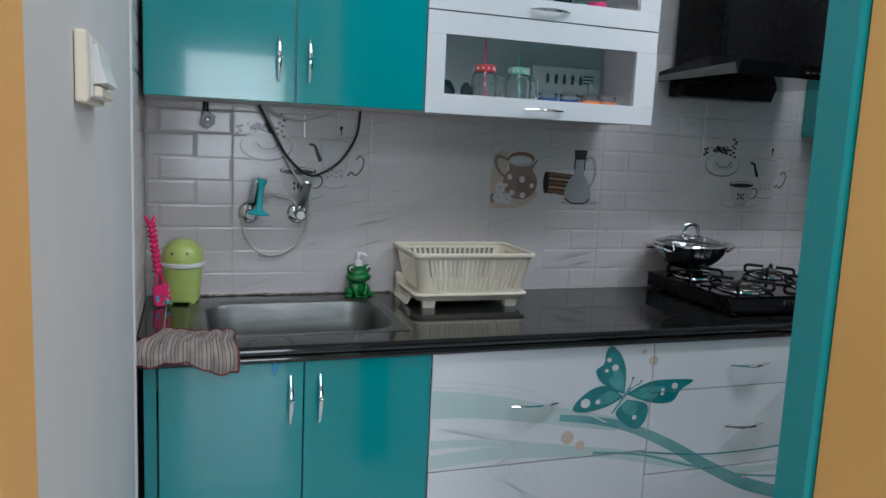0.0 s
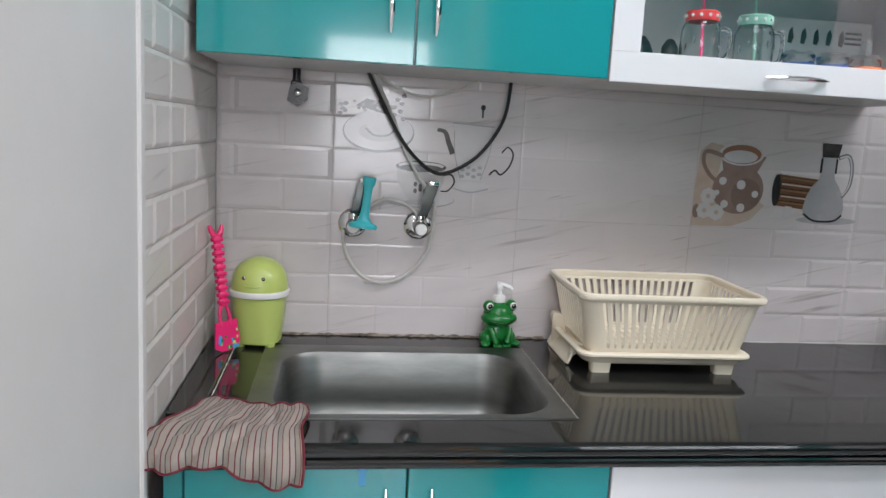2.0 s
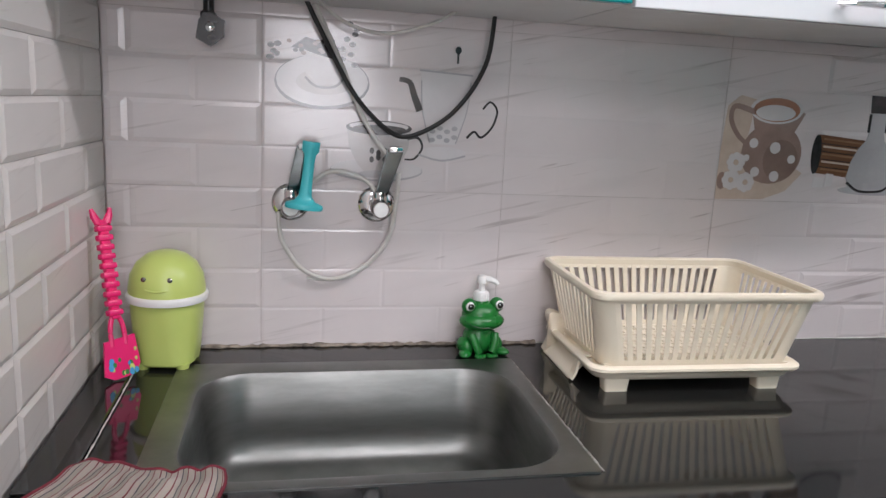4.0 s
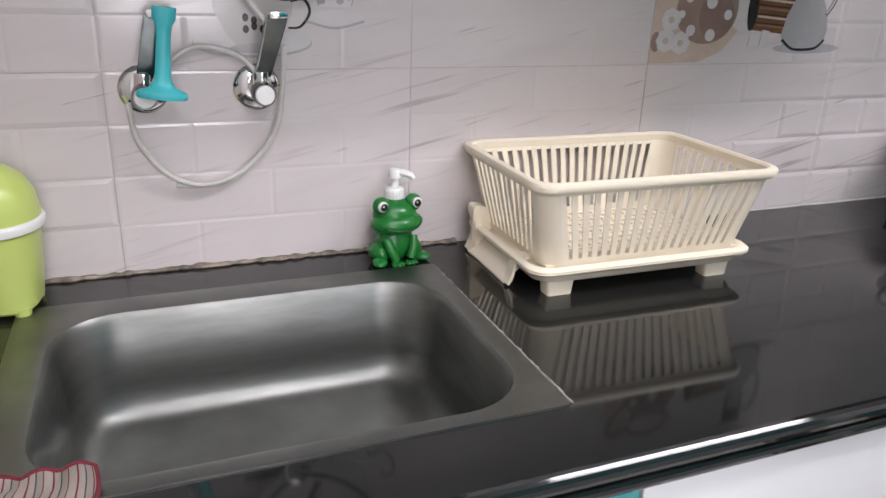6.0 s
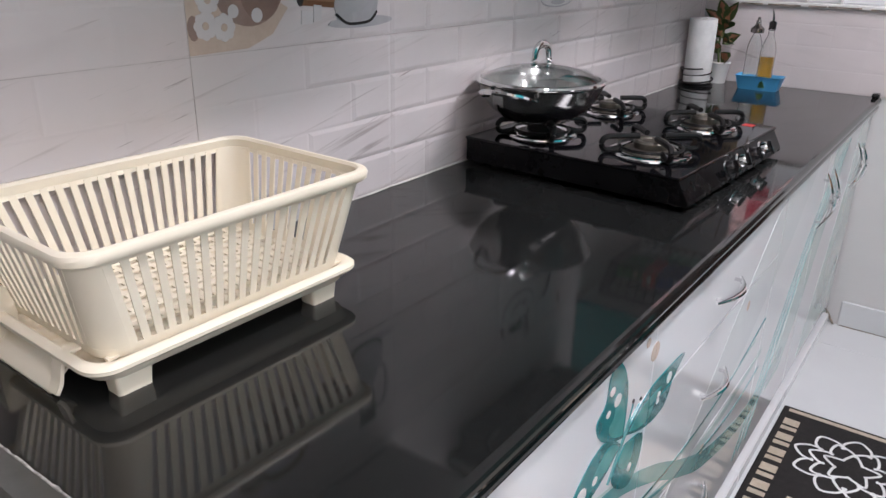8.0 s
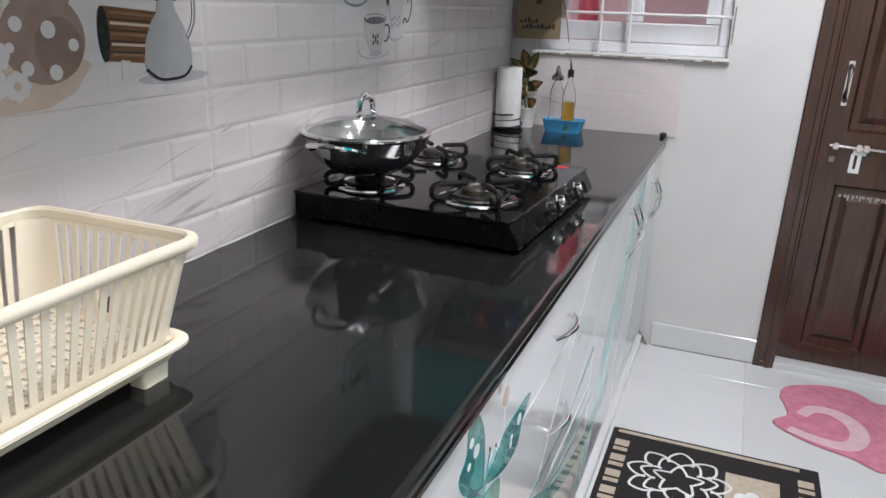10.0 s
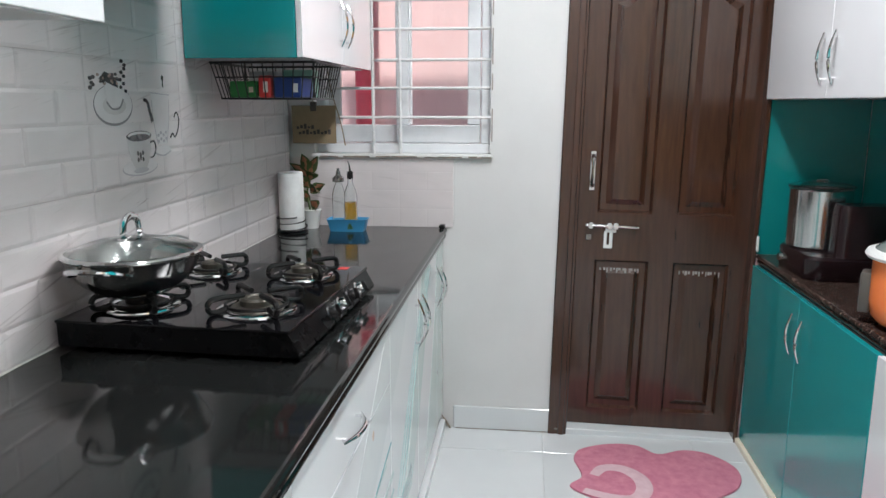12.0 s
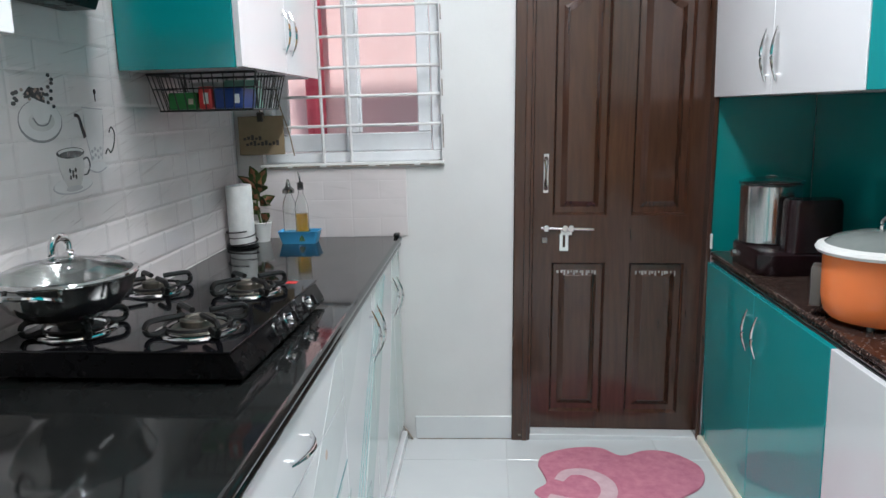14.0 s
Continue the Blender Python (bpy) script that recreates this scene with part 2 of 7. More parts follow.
HOSE = material("white_hose", (0.62, 0.61, 0.58), (0.50, 0.48, 0.44), 30, 0.4)
ORANGEP = material("orange_enamel", (0.84, 0.21, 0.055), (0.79, 0.19, 0.048), 6, 0.2, 0.06)
PINKRUG = material("pink_pile", (0.66, 0.25, 0.33), (0.54, 0.17, 0.25), 26, 0.95, 0.04, 1.0, 420)
PALERUG = material("pale_pink_pile", (0.74, 0.52, 0.56), (0.66, 0.42, 0.47), 30, 0.95, 0.04, 1.0, 420)
MATBLACK = material("black_pile", (0.012, 0.010, 0.010), (0.024, 0.02, 0.019), 60, 0.95, 0.04, 1.0, 500)
MATCREAM = material("cream_pile", (0.56, 0.48, 0.38), (0.46, 0.38, 0.29), 60, 0.95, 0.04, 1.0, 500)
PAPER = material("paper", (0.80, 0.80, 0.79), scale=30, rough=0.9, bump=0.3, grain=160)
BOARD = material("kraft_board", (0.26, 0.19, 0.115), (0.22, 0.16, 0.095), 14, 0.85, 0.05, 0.2)
INK = material("brown_print", (0.05, 0.04, 0.035), scale=20, rough=0.7)
UPVC = material("white_upvc", (0.76, 0.77, 0.79), scale=5, rough=0.35)
GRILL = material("painted_grill", (0.72, 0.71, 0.71), (0.60, 0.58, 0.57), 40, 0.45)
PINKWALL = material("pink_render", (0.86, 0.63, 0.63), (0.82, 0.58, 0.58), 3, 0.85, 0.05, 0.3, 60)
REDPIPE = material("red_paint", (0.62, 0.06, 0.10), scale=8, rough=0.5)
LEAFG = material("leaf_green", (0.05, 0.11, 0.03), (0.10, 0.12, 0.035), 50, 0.45, 0.1, 0.1)
LEAFR = material("leaf_red_heart", (0.50, 0.20, 0.12), (0.36, 0.17, 0.08), 60, 0.5, 0.1, 0.1)
OIL = glass("cooking_oil", (0.72, 0.42, 0.04), 0.0, 1.46)
CLEAR = glass("clear_glass", (0.97, 0.985, 0.98))
JARG = glass("jar_glass", (0.94, 0.97, 0.965), 0.02)
# printed colours
PRINT_TEAL = material("print_teal", (0.01, 0.17, 0.19), (0.02, 0.26, 0.27), 18, 0.15, 0.03, coat=0.5)
PRINT_MID = material("print_sea_green", (0.10, 0.32, 0.33), (0.22, 0.44, 0.43), 5, 0.15, 0.03, coat=0.5)
PRINT_PALE = material("print_pale_green", (0.50, 0.62, 0.59), (0.58, 0.68, 0.65), 5, 0.15, 0.03, coat=0.5)
PRINT_GREY = material("print_pale_grey", (0.72, 0.75, 0.75), scale=5, rough=0.15, coat=0.5)
PRINT_TAN = material("print_tan", (0.66, 0.52, 0.42), (0.60, 0.45, 0.36), 20, 0.15, 0.03, coat=0.5)
P_BROWN = material("print_brown", (0.33, 0.235, 0.20), (0.26, 0.18, 0.155), 20, 0.15, 0.03)
P_TAN = material("print_sacking", (0.58, 0.47, 0.39), (0.50, 0.39, 0.32), 30, 0.15, 0.03)
P_WOOD = material("print_wood", (0.20, 0.10, 0.055), (0.13, 0.06, 0.035), 12, 0.15, 0.03, stretch=(1, 1, 6))
P_DARK = material("print_black", (0.02, 0.018, 0.018), (0.05, 0.045, 0.045), 40, 0.15, 0.03)
P_RUST = material("print_rust", (0.36, 0.17, 0.10), (0.28, 0.13, 0.08), 20, 0.15, 0.03)
P_BROWN2 = material("print_deep_brown", (0.27, 0.185, 0.155), (0.21, 0.14, 0.12), 20, 0.15, 0.03)
P_WOOD2 = material("print_pale_wood", (0.30, 0.17, 0.10), (0.22, 0.12, 0.07), 20, 0.15, 0.03)
P_FLASK = material("print_flask", (0.40, 0.395, 0.40), (0.33, 0.325, 0.33), 10, 0.15, 0.03)
P_CUPD = material("print_dark_grey", (0.16, 0.155, 0.16), (0.24, 0.23, 0.24), 20, 0.15, 0.03)
P_GREY = material("print_grey", (0.36, 0.35, 0.36), (0.46, 0.44, 0.45), 10, 0.15, 0.03)
P_LIGHT = material("print_light", (0.66, 0.63, 0.63), scale=10, rough=0.15)
P_CUP = material("print_cup_shade", (0.46, 0.43, 0.42), (0.56, 0.53, 0.52), 9, 0.15, 0.03)
RED = material("red_print", (0.62, 0.03, 0.03), scale=9, rough=0.35)
MINT = material("mint_tin", (0.28, 0.56, 0.44), scale=9, rough=0.35)
GREENBOX = material("green_print", (0.02, 0.20, 0.04), scale=9, rough=0.4)
BLUEBOX = material("blue_print", (0.01, 0.045, 0.22), scale=9, rough=0.4)
# ---- building helpers ----
def part(name, bm, mat, parent=None, label="", smooth=False, kind=""):
    me = bpy.data.meshes.new(name)
    bm.normal_update()
    bm.to_mesh(me)
    bm.free()
    for mm in (mat if isinstance(mat, (list, tuple)) else [mat]):
        me.materials.append(mm)
    if smooth:
        for p in me.polygons:
            p.use_smooth = True
        me.set_sharp_from_angle(angle=radians(38))
    ob = new(name, me)
    if parent:
        ob.parent = parent
    return tagged(ob, label, kind=kind)


def thing(name, label, category, m=None, group="", kind=""):
    ob = new(name)
    ob.empty_display_size = 0.05
    if m:
        ob.matrix_basis = m
    return tagged(ob, label, category, group, kind)


def B():
    return bmesh.new()


def box(bm, x0, x1, y0, y1, z0, z1, bev=0.0, seg=1, m=None):
    mm = Matrix.LocRotScale(((x0 + x1) / 2, (y0 + y1) / 2, (z0 + z1) / 2), None, (abs(x1 - x0), abs(y1 - y0), abs(z1 - z0)))
    vs = bmesh.ops.create_cube(bm, size=1, matrix=(m @ mm) if m else mm)["verts"]
    if bev:
        bmesh.ops.bevel(bm, geom=list({e for v in vs for e in v.link_edges}), offset=bev, segments=seg, affect="EDGES", profile=0.5)
    return bm


def lathe(bm, prof, seg=32, c=(0, 0, 0), sx=1.0, sy=1.0, m=None):
    """Turn (radius, height) pairs round z; a radius of 0 closes the end."""
    rings = []
    for r, z in prof:
        if r <= 1e-6:
            p = Vector((c[0], c[1], c[2] + z))
            rings.append([bm.verts.new(m @ p if m else p)])
        else:
            ring = []
            for i in range(seg):
                a = 2 * math.pi * i / seg
                p = Vector((c[0] + r * sx * math.cos(a), c[1] + r * sy * math.sin(a), c[2] + z))
                ring.append(bm.verts.new(m @ p if m else p))
            rings.append(ring)
    for a, b in zip(rings, rings[1:]):
        for i in range(seg):
            j = (i + 1) % seg
            if len(a) == 1 and len(b) == 1:
                continue
            if len(a) == 1:
                bm.faces.new((a[0], b[j], b[i])[::-1])
            elif len(b) == 1:
                bm.faces.new((a[i], a[j], b[0]))
            else:
                bm.faces.new((a[i], a[j], b[j], b[i]))
    return bm


def tube(bm, pts, r, seg=8, closed=False, flat=1.0):
    """A round bar along points; r may be a list."""
    pts = [Vector(p) for p in pts]
    n = len(pts)
    rr = r if isinstance(r, (list, tuple)) else [r] * n
    up = Vector((0, 0, 1))
    rings = []
    for i, p in enumerate(pts):
        a = pts[(i - 1) % n] if closed or i else p
        b = pts[(i + 1) % n] if closed or i < n - 1 else p
        d = (b - a).normalized()
        s = d.cross(up)
        if s.length < 0.05:
            s = d.cross(Vector((0, 1, 0)))
        s.normalize()
        u = s.cross(d).normalized()
        rings.append([bm.verts.new(p + (s * math.cos(2 * math.pi * k / seg) + u * math.sin(2 * math.pi * k / seg) * flat) * rr[i]) for k in range(seg)])
    for i in range(n if closed else n - 1):
        a, b = rings[i], rings[(i + 1) % n]
        for k in range(seg):
            j = (k + 1) % seg
            bm.faces.new((a[k], a[j], b[j], b[k]))
    if not closed:
        bm.faces.new(rings[0][::-1])
        bm.faces.new(rings[-1])
    return bm


def arc(p0, p1, p2, n=16):
    """Points of a quadratic curve."""
    p0, p1, p2 = Vector(p0), Vector(p1), Vector(p2)
    return [(1 - t) ** 2 * p0 + 2 * t * (1 - t) * p1 + t * t * p2 for t in (i / n for i in range(n + 1))]


def spline(pts, n=8):
    """A smooth curve through the points."""
    P = [Vector(p) for p in pts]
    out = []
    for i in range(len(P) - 1):
        a, b, c, d = P[max(i - 1, 0)], P[i], P[i + 1], P[min(i + 2, len(P) - 1)]
        for k in range(n):
            t = k / n
            out.append(0.5 * ((2 * b) + (c - a) * t + (2 * a - 5 * b + 4 * c - d) * t * t + (3 * b - a - 3 * c + d) * t ** 3))
    return out + [P[-1]]


def rrect(x0, x1, y0, y1, r, n=6):
    pts = []
    for cx, cy, a0 in ((x1 - r, y1 - r, 0), (x0 + r, y1 - r, 90), (x0 + r, y0 + r, 180), (x1 - r, y0 + r, 270)):
        for i in range(n + 1):
            a = radians(a0 + 90 * i / n)
            pts.append((cx + r * math.cos(a), cy + r * math.sin(a)))
    return pts


def loft(bm, loops, cap0=True, cap1=True):
    """Loops of points of the same count, skinned one to the next."""
    rings = [[bm.verts.new(p) for p in lp] for lp in loops]
    for a, b in zip(rings, rings[1:]):
        for i in range(len(a)):
            j = (i + 1) % len(a)
            bm.faces.new((a[i], a[j], b[j], b[i]))
    if cap0:
        bm.faces.new(rings[0][::-1])
    if cap1:
        bm.faces.new(rings[-1])
    return bm


def prism(bm, outline, axis, d0, d1):
    """An outline of (a, b) pairs pushed from d0 to d1 along an axis: x takes (y, z), y takes (x, z), z takes (x, y)."""
    put = {"x": lambda a, b, d: (d, a, b), "y": lambda a, b, d: (a, d, b), "z": lambda a, b, d: (a, b, d)}[axis]
    loft(bm, [[put(a, b, d0) for a, b in outline], [put(a, b, d1) for a, b in outline]])
    bmesh.ops.recalc_face_normals(bm, faces=bm.faces[:])
    return bm


def bow_handle(parent, p0, p1, out, r=0.006, label="chrome bow handle"):
    """A slim bowed handle between two feet."""
    p0, p1, out = Vector(p0), Vector(p1), Vector(out)
    n = 16
    pts = [p0.lerp(p1, i / n) + out * (0.25 + 0.75 * math.sin(math.pi * i / n)) for i in range(n + 1)]
    bm = tube(B(), pts, [r * (0.45 + 0.75 * math.sin(math.pi * i / n)) for i in range(n + 1)], 8, flat=0.8)
    for p in (p0, p1):
        q = p.lerp(p1 if p == p0 else p0, 0.12)
        tube(bm, [q - out * 0.05, q + out * 0.5], r * 0.6, 8)
    return part("handle", bm, CHROME, parent, label, True)
# ---- the large structure ----
def struct(name, bm, mat, label, category):
    return tagged(part(name, bm, mat), label, category, kind="structure")


floor = struct("floor", box(B(), -2.2, 4.0, -6.2, 0.3, -0.10, -0.002), FLOORG, "white polished ceramic floor tiles with thin joints", "floor")
wall_back = struct("wall_back", box(B(), -0.2, 3.7, 0.008, 0.2, 0, 2.7), GROUT, "kitchen wall clad in glazed marble-look brick tiles", "wall")
wall_left = struct("wall_left", box(B(), -0.2, -0.008, -0.664, 0.008, 0, 2.7), GROUT, "side wall clad in bevelled glazed brick tiles", "wall")
wall_side = struct("wall_side", box(B(), -0.2, 0.004, -1.875, -0.664, 0, 2.7, 0.004), PAINT, "smooth white painted side wall by the entrance", "wall")
wall_hall = struct("wall_hall_left", box(B(), -0.2, 0.010, -2.0, -1.875, 0, 2.7, 0.004), ORANGE, "orange painted wall at the kitchen entrance", "wall")
struct("trim_corner", box(B(), -0.006, 0.009, -0.690, -0.664, 0.0, 2.7, 0.003), PAINT, "white plaster corner edge beside the tiles", "trim")

WX = 3.465
bm = B()
for y0, y1, z0, z1 in ((-0.10, 0.008, 0, 2.7), (-0.815, -0.10, 0, 1.165), (-0.815, -0.10, 2.25, 2.7), (-0.90, -0.815, 0, 2.7), (-1.896, -0.90, 2.10, 2.7), (-2.4, -1.896, 0, 2.7)):
    box(bm, WX + 0.008, WX + 0.16, y0, y1, z0, z1)
loft(bm, [[(x, y, z) for y, z in ((-0.90, 0), (-0.90, 2.10), (-1.125, 2.10), (-1.078, 0))] for x in (WX + 0.008, WX + 0.16)])
bmesh.ops.recalc_face_normals(bm, faces=bm.faces[:])
wall_window = struct("wall_window", bm, PAINT, "white painted wall with a window and a door", "wall")
bm = B()
for y0, y1 in ((-1.08, -0.672),):
    box(bm, WX, WX + 0.010, y0, y1, 0.0, 0.10, 0.003)
struct("baseboard", bm, FLOOR, "white tile skirting with chipped lower joint", "skirting")
bm = B()
box(bm, 0.95, 3.7, -2.36, -2.236, 0, 2.7)
struct("wall_galley", bm, PAINT, "wall behind the narrow side counter", "wall")
struct("wall_pier", box(B(), 0.834, 0.95, -2.36, -1.846, 0, 2.7, 0.004), ORANGE, "orange painted wall end beside the entrance opening", "wall")
struct("trim_jamb", box(B(), 0.826, 0.95, -1.846, -1.792, 0, 2.7, 0.004), TEAL, "teal laminate edge panel at the entrance opening", "trim")
struct("ceiling", box(B(), -2.2, 4.0, -6.2, 0.3, 2.7, 2.8), CEIL, "plain white painted ceiling", "ceiling")
# hall walls out of view, white so that their bounce stays neutral
bm = B()
box(bm, -2.2, -2.0, -6.2, -1.9, 0, 2.7)
box(bm, 3.8, 4.0, -6.2, -2.36, 0, 2.7)
box(bm, -2.0, -0.2, -2.0, -1.8, 0, 2.7)
box(bm, 3.6, 3.8, -2.56, -2.36, 0, 2.7)
struct("wall_hall_sides", bm, PAINT, "unseen hall walls, white to keep bounced light neutral", "wall")
bm = B()
for x0, x1, z0, z1 in ((-2.0, 0.10, 0, 2.7), (1.06, 3.8, 0, 2.7), (0.10, 1.06, 0, 0.8), (0.10, 1.06, 2.2, 2.7)):
    box(bm, x0, x1, -6.2, -6.0, z0, z1)
struct("wall_hall_end", bm, PAINT, "unseen hall wall, white for neutral bounce, with a bright window opening", "wall")

# ---- window ----
window = thing("window_1", "white sliding window with a painted steel grill", "window", kind="structure")
WF = WX + 0.05
bm = B()
for a in ((-0.815, -0.10, 1.165, 1.205), (-0.815, -0.10, 2.21, 2.25), (-0.815, -0.775, 1.205, 2.21), (-0.14, -0.10, 1.205, 2.21)):
    box(bm, WF, WF + 0.07, *a, 0.004)
part("window_frame", bm, UPVC, window)
for i, (ya, yb, x) in enumerate(((-0.772, -0.43, WF + 0.008), (-0.49, -0.143, WF + 0.036))):
    bm = B()
    w = 0.052
    box(bm, x, x + 0.026, ya, yb, 1.207, 1.207 + w + 0.02, 0.004)
    box(bm, x, x + 0.026, ya, yb, 2.155, 2.208, 0.004)
    box(bm, x, x + 0.026, ya, ya + w, 1.28, 2.156, 0.004)
    box(bm, x, x + 0.026, yb - w, yb, 1.28, 2.156, 0.004)
    sash = part("sash", bm, UPVC, window)
    g = part("pane", box(B(), x + 0.010, x + 0.015, ya + w, yb - w, 1.28, 2.155), CLEAR, sash)
    g.visible_shadow = False
bm = B()
for z in (1.31, 1.424, 1.533, 1.650, 1.760, 1.87, 1.98, 2.09):
    tube(bm, [(WX + 0.012, -0.815, z), (WX + 0.012, -0.10, z)], 0.006, 8)
for y in (-0.345, -0.455):
    tube(bm, [(WX + 0.012, y, 1.165), (WX + 0.012, y, 2.25)], 0.0065, 8)
part("grill", bm, GRILL, window, "white painted steel safety grill")
bm = box(B(), WX - 0.012, WX + 0.055, -0.825, -0.09, 1.150, 1.165, 0.003)
part("window_sill", bm, PAINT, window, "white sill with a cracked paint edge")
bm = B()
rng = random.Random(4)
y = -0.822
while y < -0.2:
    d = rng.uniform(0.03, 0.12)
    box(bm, WX - 0.0135, WX - 0.010, y, y + d, 1.151 + rng.uniform(0, 0.002), 1.1545 + rng.uniform(0, 0.004))
    y += d + rng.uniform(0.0, 0.03)
for a in range(9):
    y = -0.815 - 0.001
    z0 = 1.17 + a * 0.1 + rng.uniform(0, 0.05)
    box(bm, WX + 0.005, WX + 0.0075, y - 0.008, y - 0.004, z0, z0 + rng.uniform(0.03, 0.09))
part("flaking_paint", bm, GRIME, window, "flaking grey sealant line")

# outside: the neighbour's wall, close by, and a drain pipe
out = thing("neighbour_house", "pink rendered house wall close outside the window", "house")
part("wall", box(B(), 4.9, 5.1, -3.0, 4.0, -1.0, 5.0), PINKWALL, out)
part("drain_pipe", tube(B(), [(4.82, -0.02, -1), (4.82, -0.02, 5.0)], 0.055, 14), REDPIPE, out, "red painted drain pipe", True)

# ---- door ----
door = thing("door_1", "dark brown six-panel wooden door, closed, with steel bolts", "door", pose(0, 0.010, 0.0308, 1.2), kind="structure")
bm = B()
FX = WX - 0.012
for y0, y1, z0, z1 in ((-1.160, -1.083, -0.03, 2.12), (-1.928, -1.850, -0.03, 2.12)):
    if y0 < -1.8:
        y0, y1 = -1.852, -1.835
    box(bm, FX, WX + 0.12, y0, y1, z0, z1, 0.004)
    if y1 > -1.2:
        box(bm, FX - 0.006, FX + 0.004, y0 + 0.012, y1 - 0.040, z0, z1, 0.003)
box(bm, FX, WX + 0.12, -1.852, -1.083, 2.04, 2.12, 0.004)
part("door_frame", bm, WOOD, door)
LX = WX + 0.055


def raised_panel(x, ya, yb, za, zb, rise=0.0, high=0):
    """A sunk bevelled field with a flat raised middle; with a rise the top climbs towards the high side."""
    bm = B()
    loops = []
    for i, o in ((0.0, 0.0), (0.010, 0.016), (0.032, 0.016), (0.055, 0.002)):
        top = []
        for k in range(11):
            u = k / 10
            w = u if high > 0 else 1 - u
            top.append((x + o, ya + i + (yb - ya - 2 * i) * u, zb - i + rise * math.sin(w * math.pi / 2) ** 1.5))
        loops.append([(x + o, yb - i, za + i), (x + o, ya + i, za + i)] + top)
    loft(bm, loops, False, True)
    bmesh.ops.recalc_face_normals(bm, faces=bm.faces[:])
    if max(bm.faces, key=lambda f: f.calc_area()).normal.x > 0:
        bmesh.ops.reverse_faces(bm, faces=bm.faces[:])
    return bm


ARCH, RISE = 1.772, 0.062
COLS = ((-1.770, -1.552, 1), (-1.455, -1.240, -1))
bm = B()
for y0, y1 in ((-1.838, -1.770), (-1.552, -1.455), (-1.240, -1.158)):
    box(bm, LX, LX + 0.035, y0, y1, 0.022, 2.042)
for ya, yb, high in COLS:
    for z0, z1 in ((0.022, 0.095), (0.735, 0.93), (ARCH + RISE, 2.042)):
        box(bm, LX, LX + 0.035, ya, yb, z0, z1)
    rail = B()
    arch = [(ya + (yb - ya) * k / 10, ARCH + RISE * math.sin((k / 10 if high > 0 else 1 - k / 10) * math.pi / 2) ** 1.5) for k in range(11)]
    side = (ya, ARCH + RISE) if high > 0 else (yb, ARCH + RISE)
    prism(rail, (arch + [side]) if high < 0 else ([side] + arch), "x", LX, LX + 0.035)
    tmp = bpy.data.meshes.new("rail")
    rail.to_mesh(tmp)
    rail.free()
    bm.from_mesh(tmp)
    bpy.data.meshes.remove(tmp)
part("leaf", bm, WOOD, door)
for ya, yb, high in COLS:
    part("panel", raised_panel(LX, ya, yb, 0.095, 0.735), WOOD, door)
    part("panel", raised_panel(LX, ya, yb, 0.93, ARCH, RISE, high), WOOD, door)
# long plate handle, sliding bolt, small keyhole plate
bm = box(B(), LX - 0.004, LX, -1.222, -1.200, 1.018, 1.175, 0.0015)
hp = part("pull_handle", tube(bm, [(LX - 0.004, -1.211, 1.035), (LX - 0.022, -1.211, 1.045), (LX - 0.022, -1.211, 1.148), (LX - 0.004, -1.211, 1.158)], 0.008, 10), CHROME, door, "brass-tinted steel pull handle", True)
bm = tube(B(), [(LX - 0.012, -1.195, 0.878), (LX - 0.012, -1.405, 0.874)], 0.006, 10)
for y in (-1.215, -1.29, -1.315):
    box(bm, LX - 0.018, LX, y - 0.010, y + 0.010, 0.864, 0.890, 0.002)
bolt = part("sliding_bolt", bm, CHROME, door, "steel sliding door bolt", True)
bm = B()
for y0, y1, z0, z1 in ((-1.305, -1.292, 0.795, 0.855), (-1.282, -1.270, 0.795, 0.855), (-1.305, -1.270, 0.785, 0.800), (-1.318, -1.275, 0.850, 0.872)):
    box(bm, LX - 0.010, LX - 0.006, y0, y1, z0, z1, 0.0015)
part("hasp", bm, WHITEP, bolt, "pale steel hasp tongue")
part("keyhole_plate", box(B(), LX - 0.004, LX, -1.222, -1.198, 0.815, 0.840, 0.002), DARKCHROME, door, "small square steel plate")
part("threshold", box(B(), WX - 0.010, WX + 0.12, -1.850, -1.083, -0.03, 0.020, 0.003), FLOOR, door, "white marble threshold strip")
rng = random.Random(8)
for yc in (-1.661, -1.3475):
    for i in range(13):
        y = yc - 0.075 + 0.150 * i / 12 + rng.uniform(-0.003, 0.003)
        h = rng.uniform(0.006, 0.020)
        part("paint_scuff", box(B(), LX + 0.0035, LX + 0.0055, y, y + rng.uniform(0.004, 0.010), 0.700 - h, 0.702), SCUFF, door, "pale paint scuff")
# ---- counters and cabinets ----
CZ, CF = 0.87, -0.645
TOP = CZ - 0.004


def slab_edge(y_front, z_top, z_bot):
    """Profile of a stone front with two rounded noses."""
    h = z_top - z_bot
    pts = []
    for k, (c, r) in enumerate(((z_top - h * 0.27, h * 0.27), (z_bot + h * 0.23, h * 0.23))):
        for i in range(9):
            a = radians(90 - 180 * i / 8)
            pts.append((y_front + r - r * math.cos(a) + 0.004 * k, c + r * math.sin(a)))
    return pts


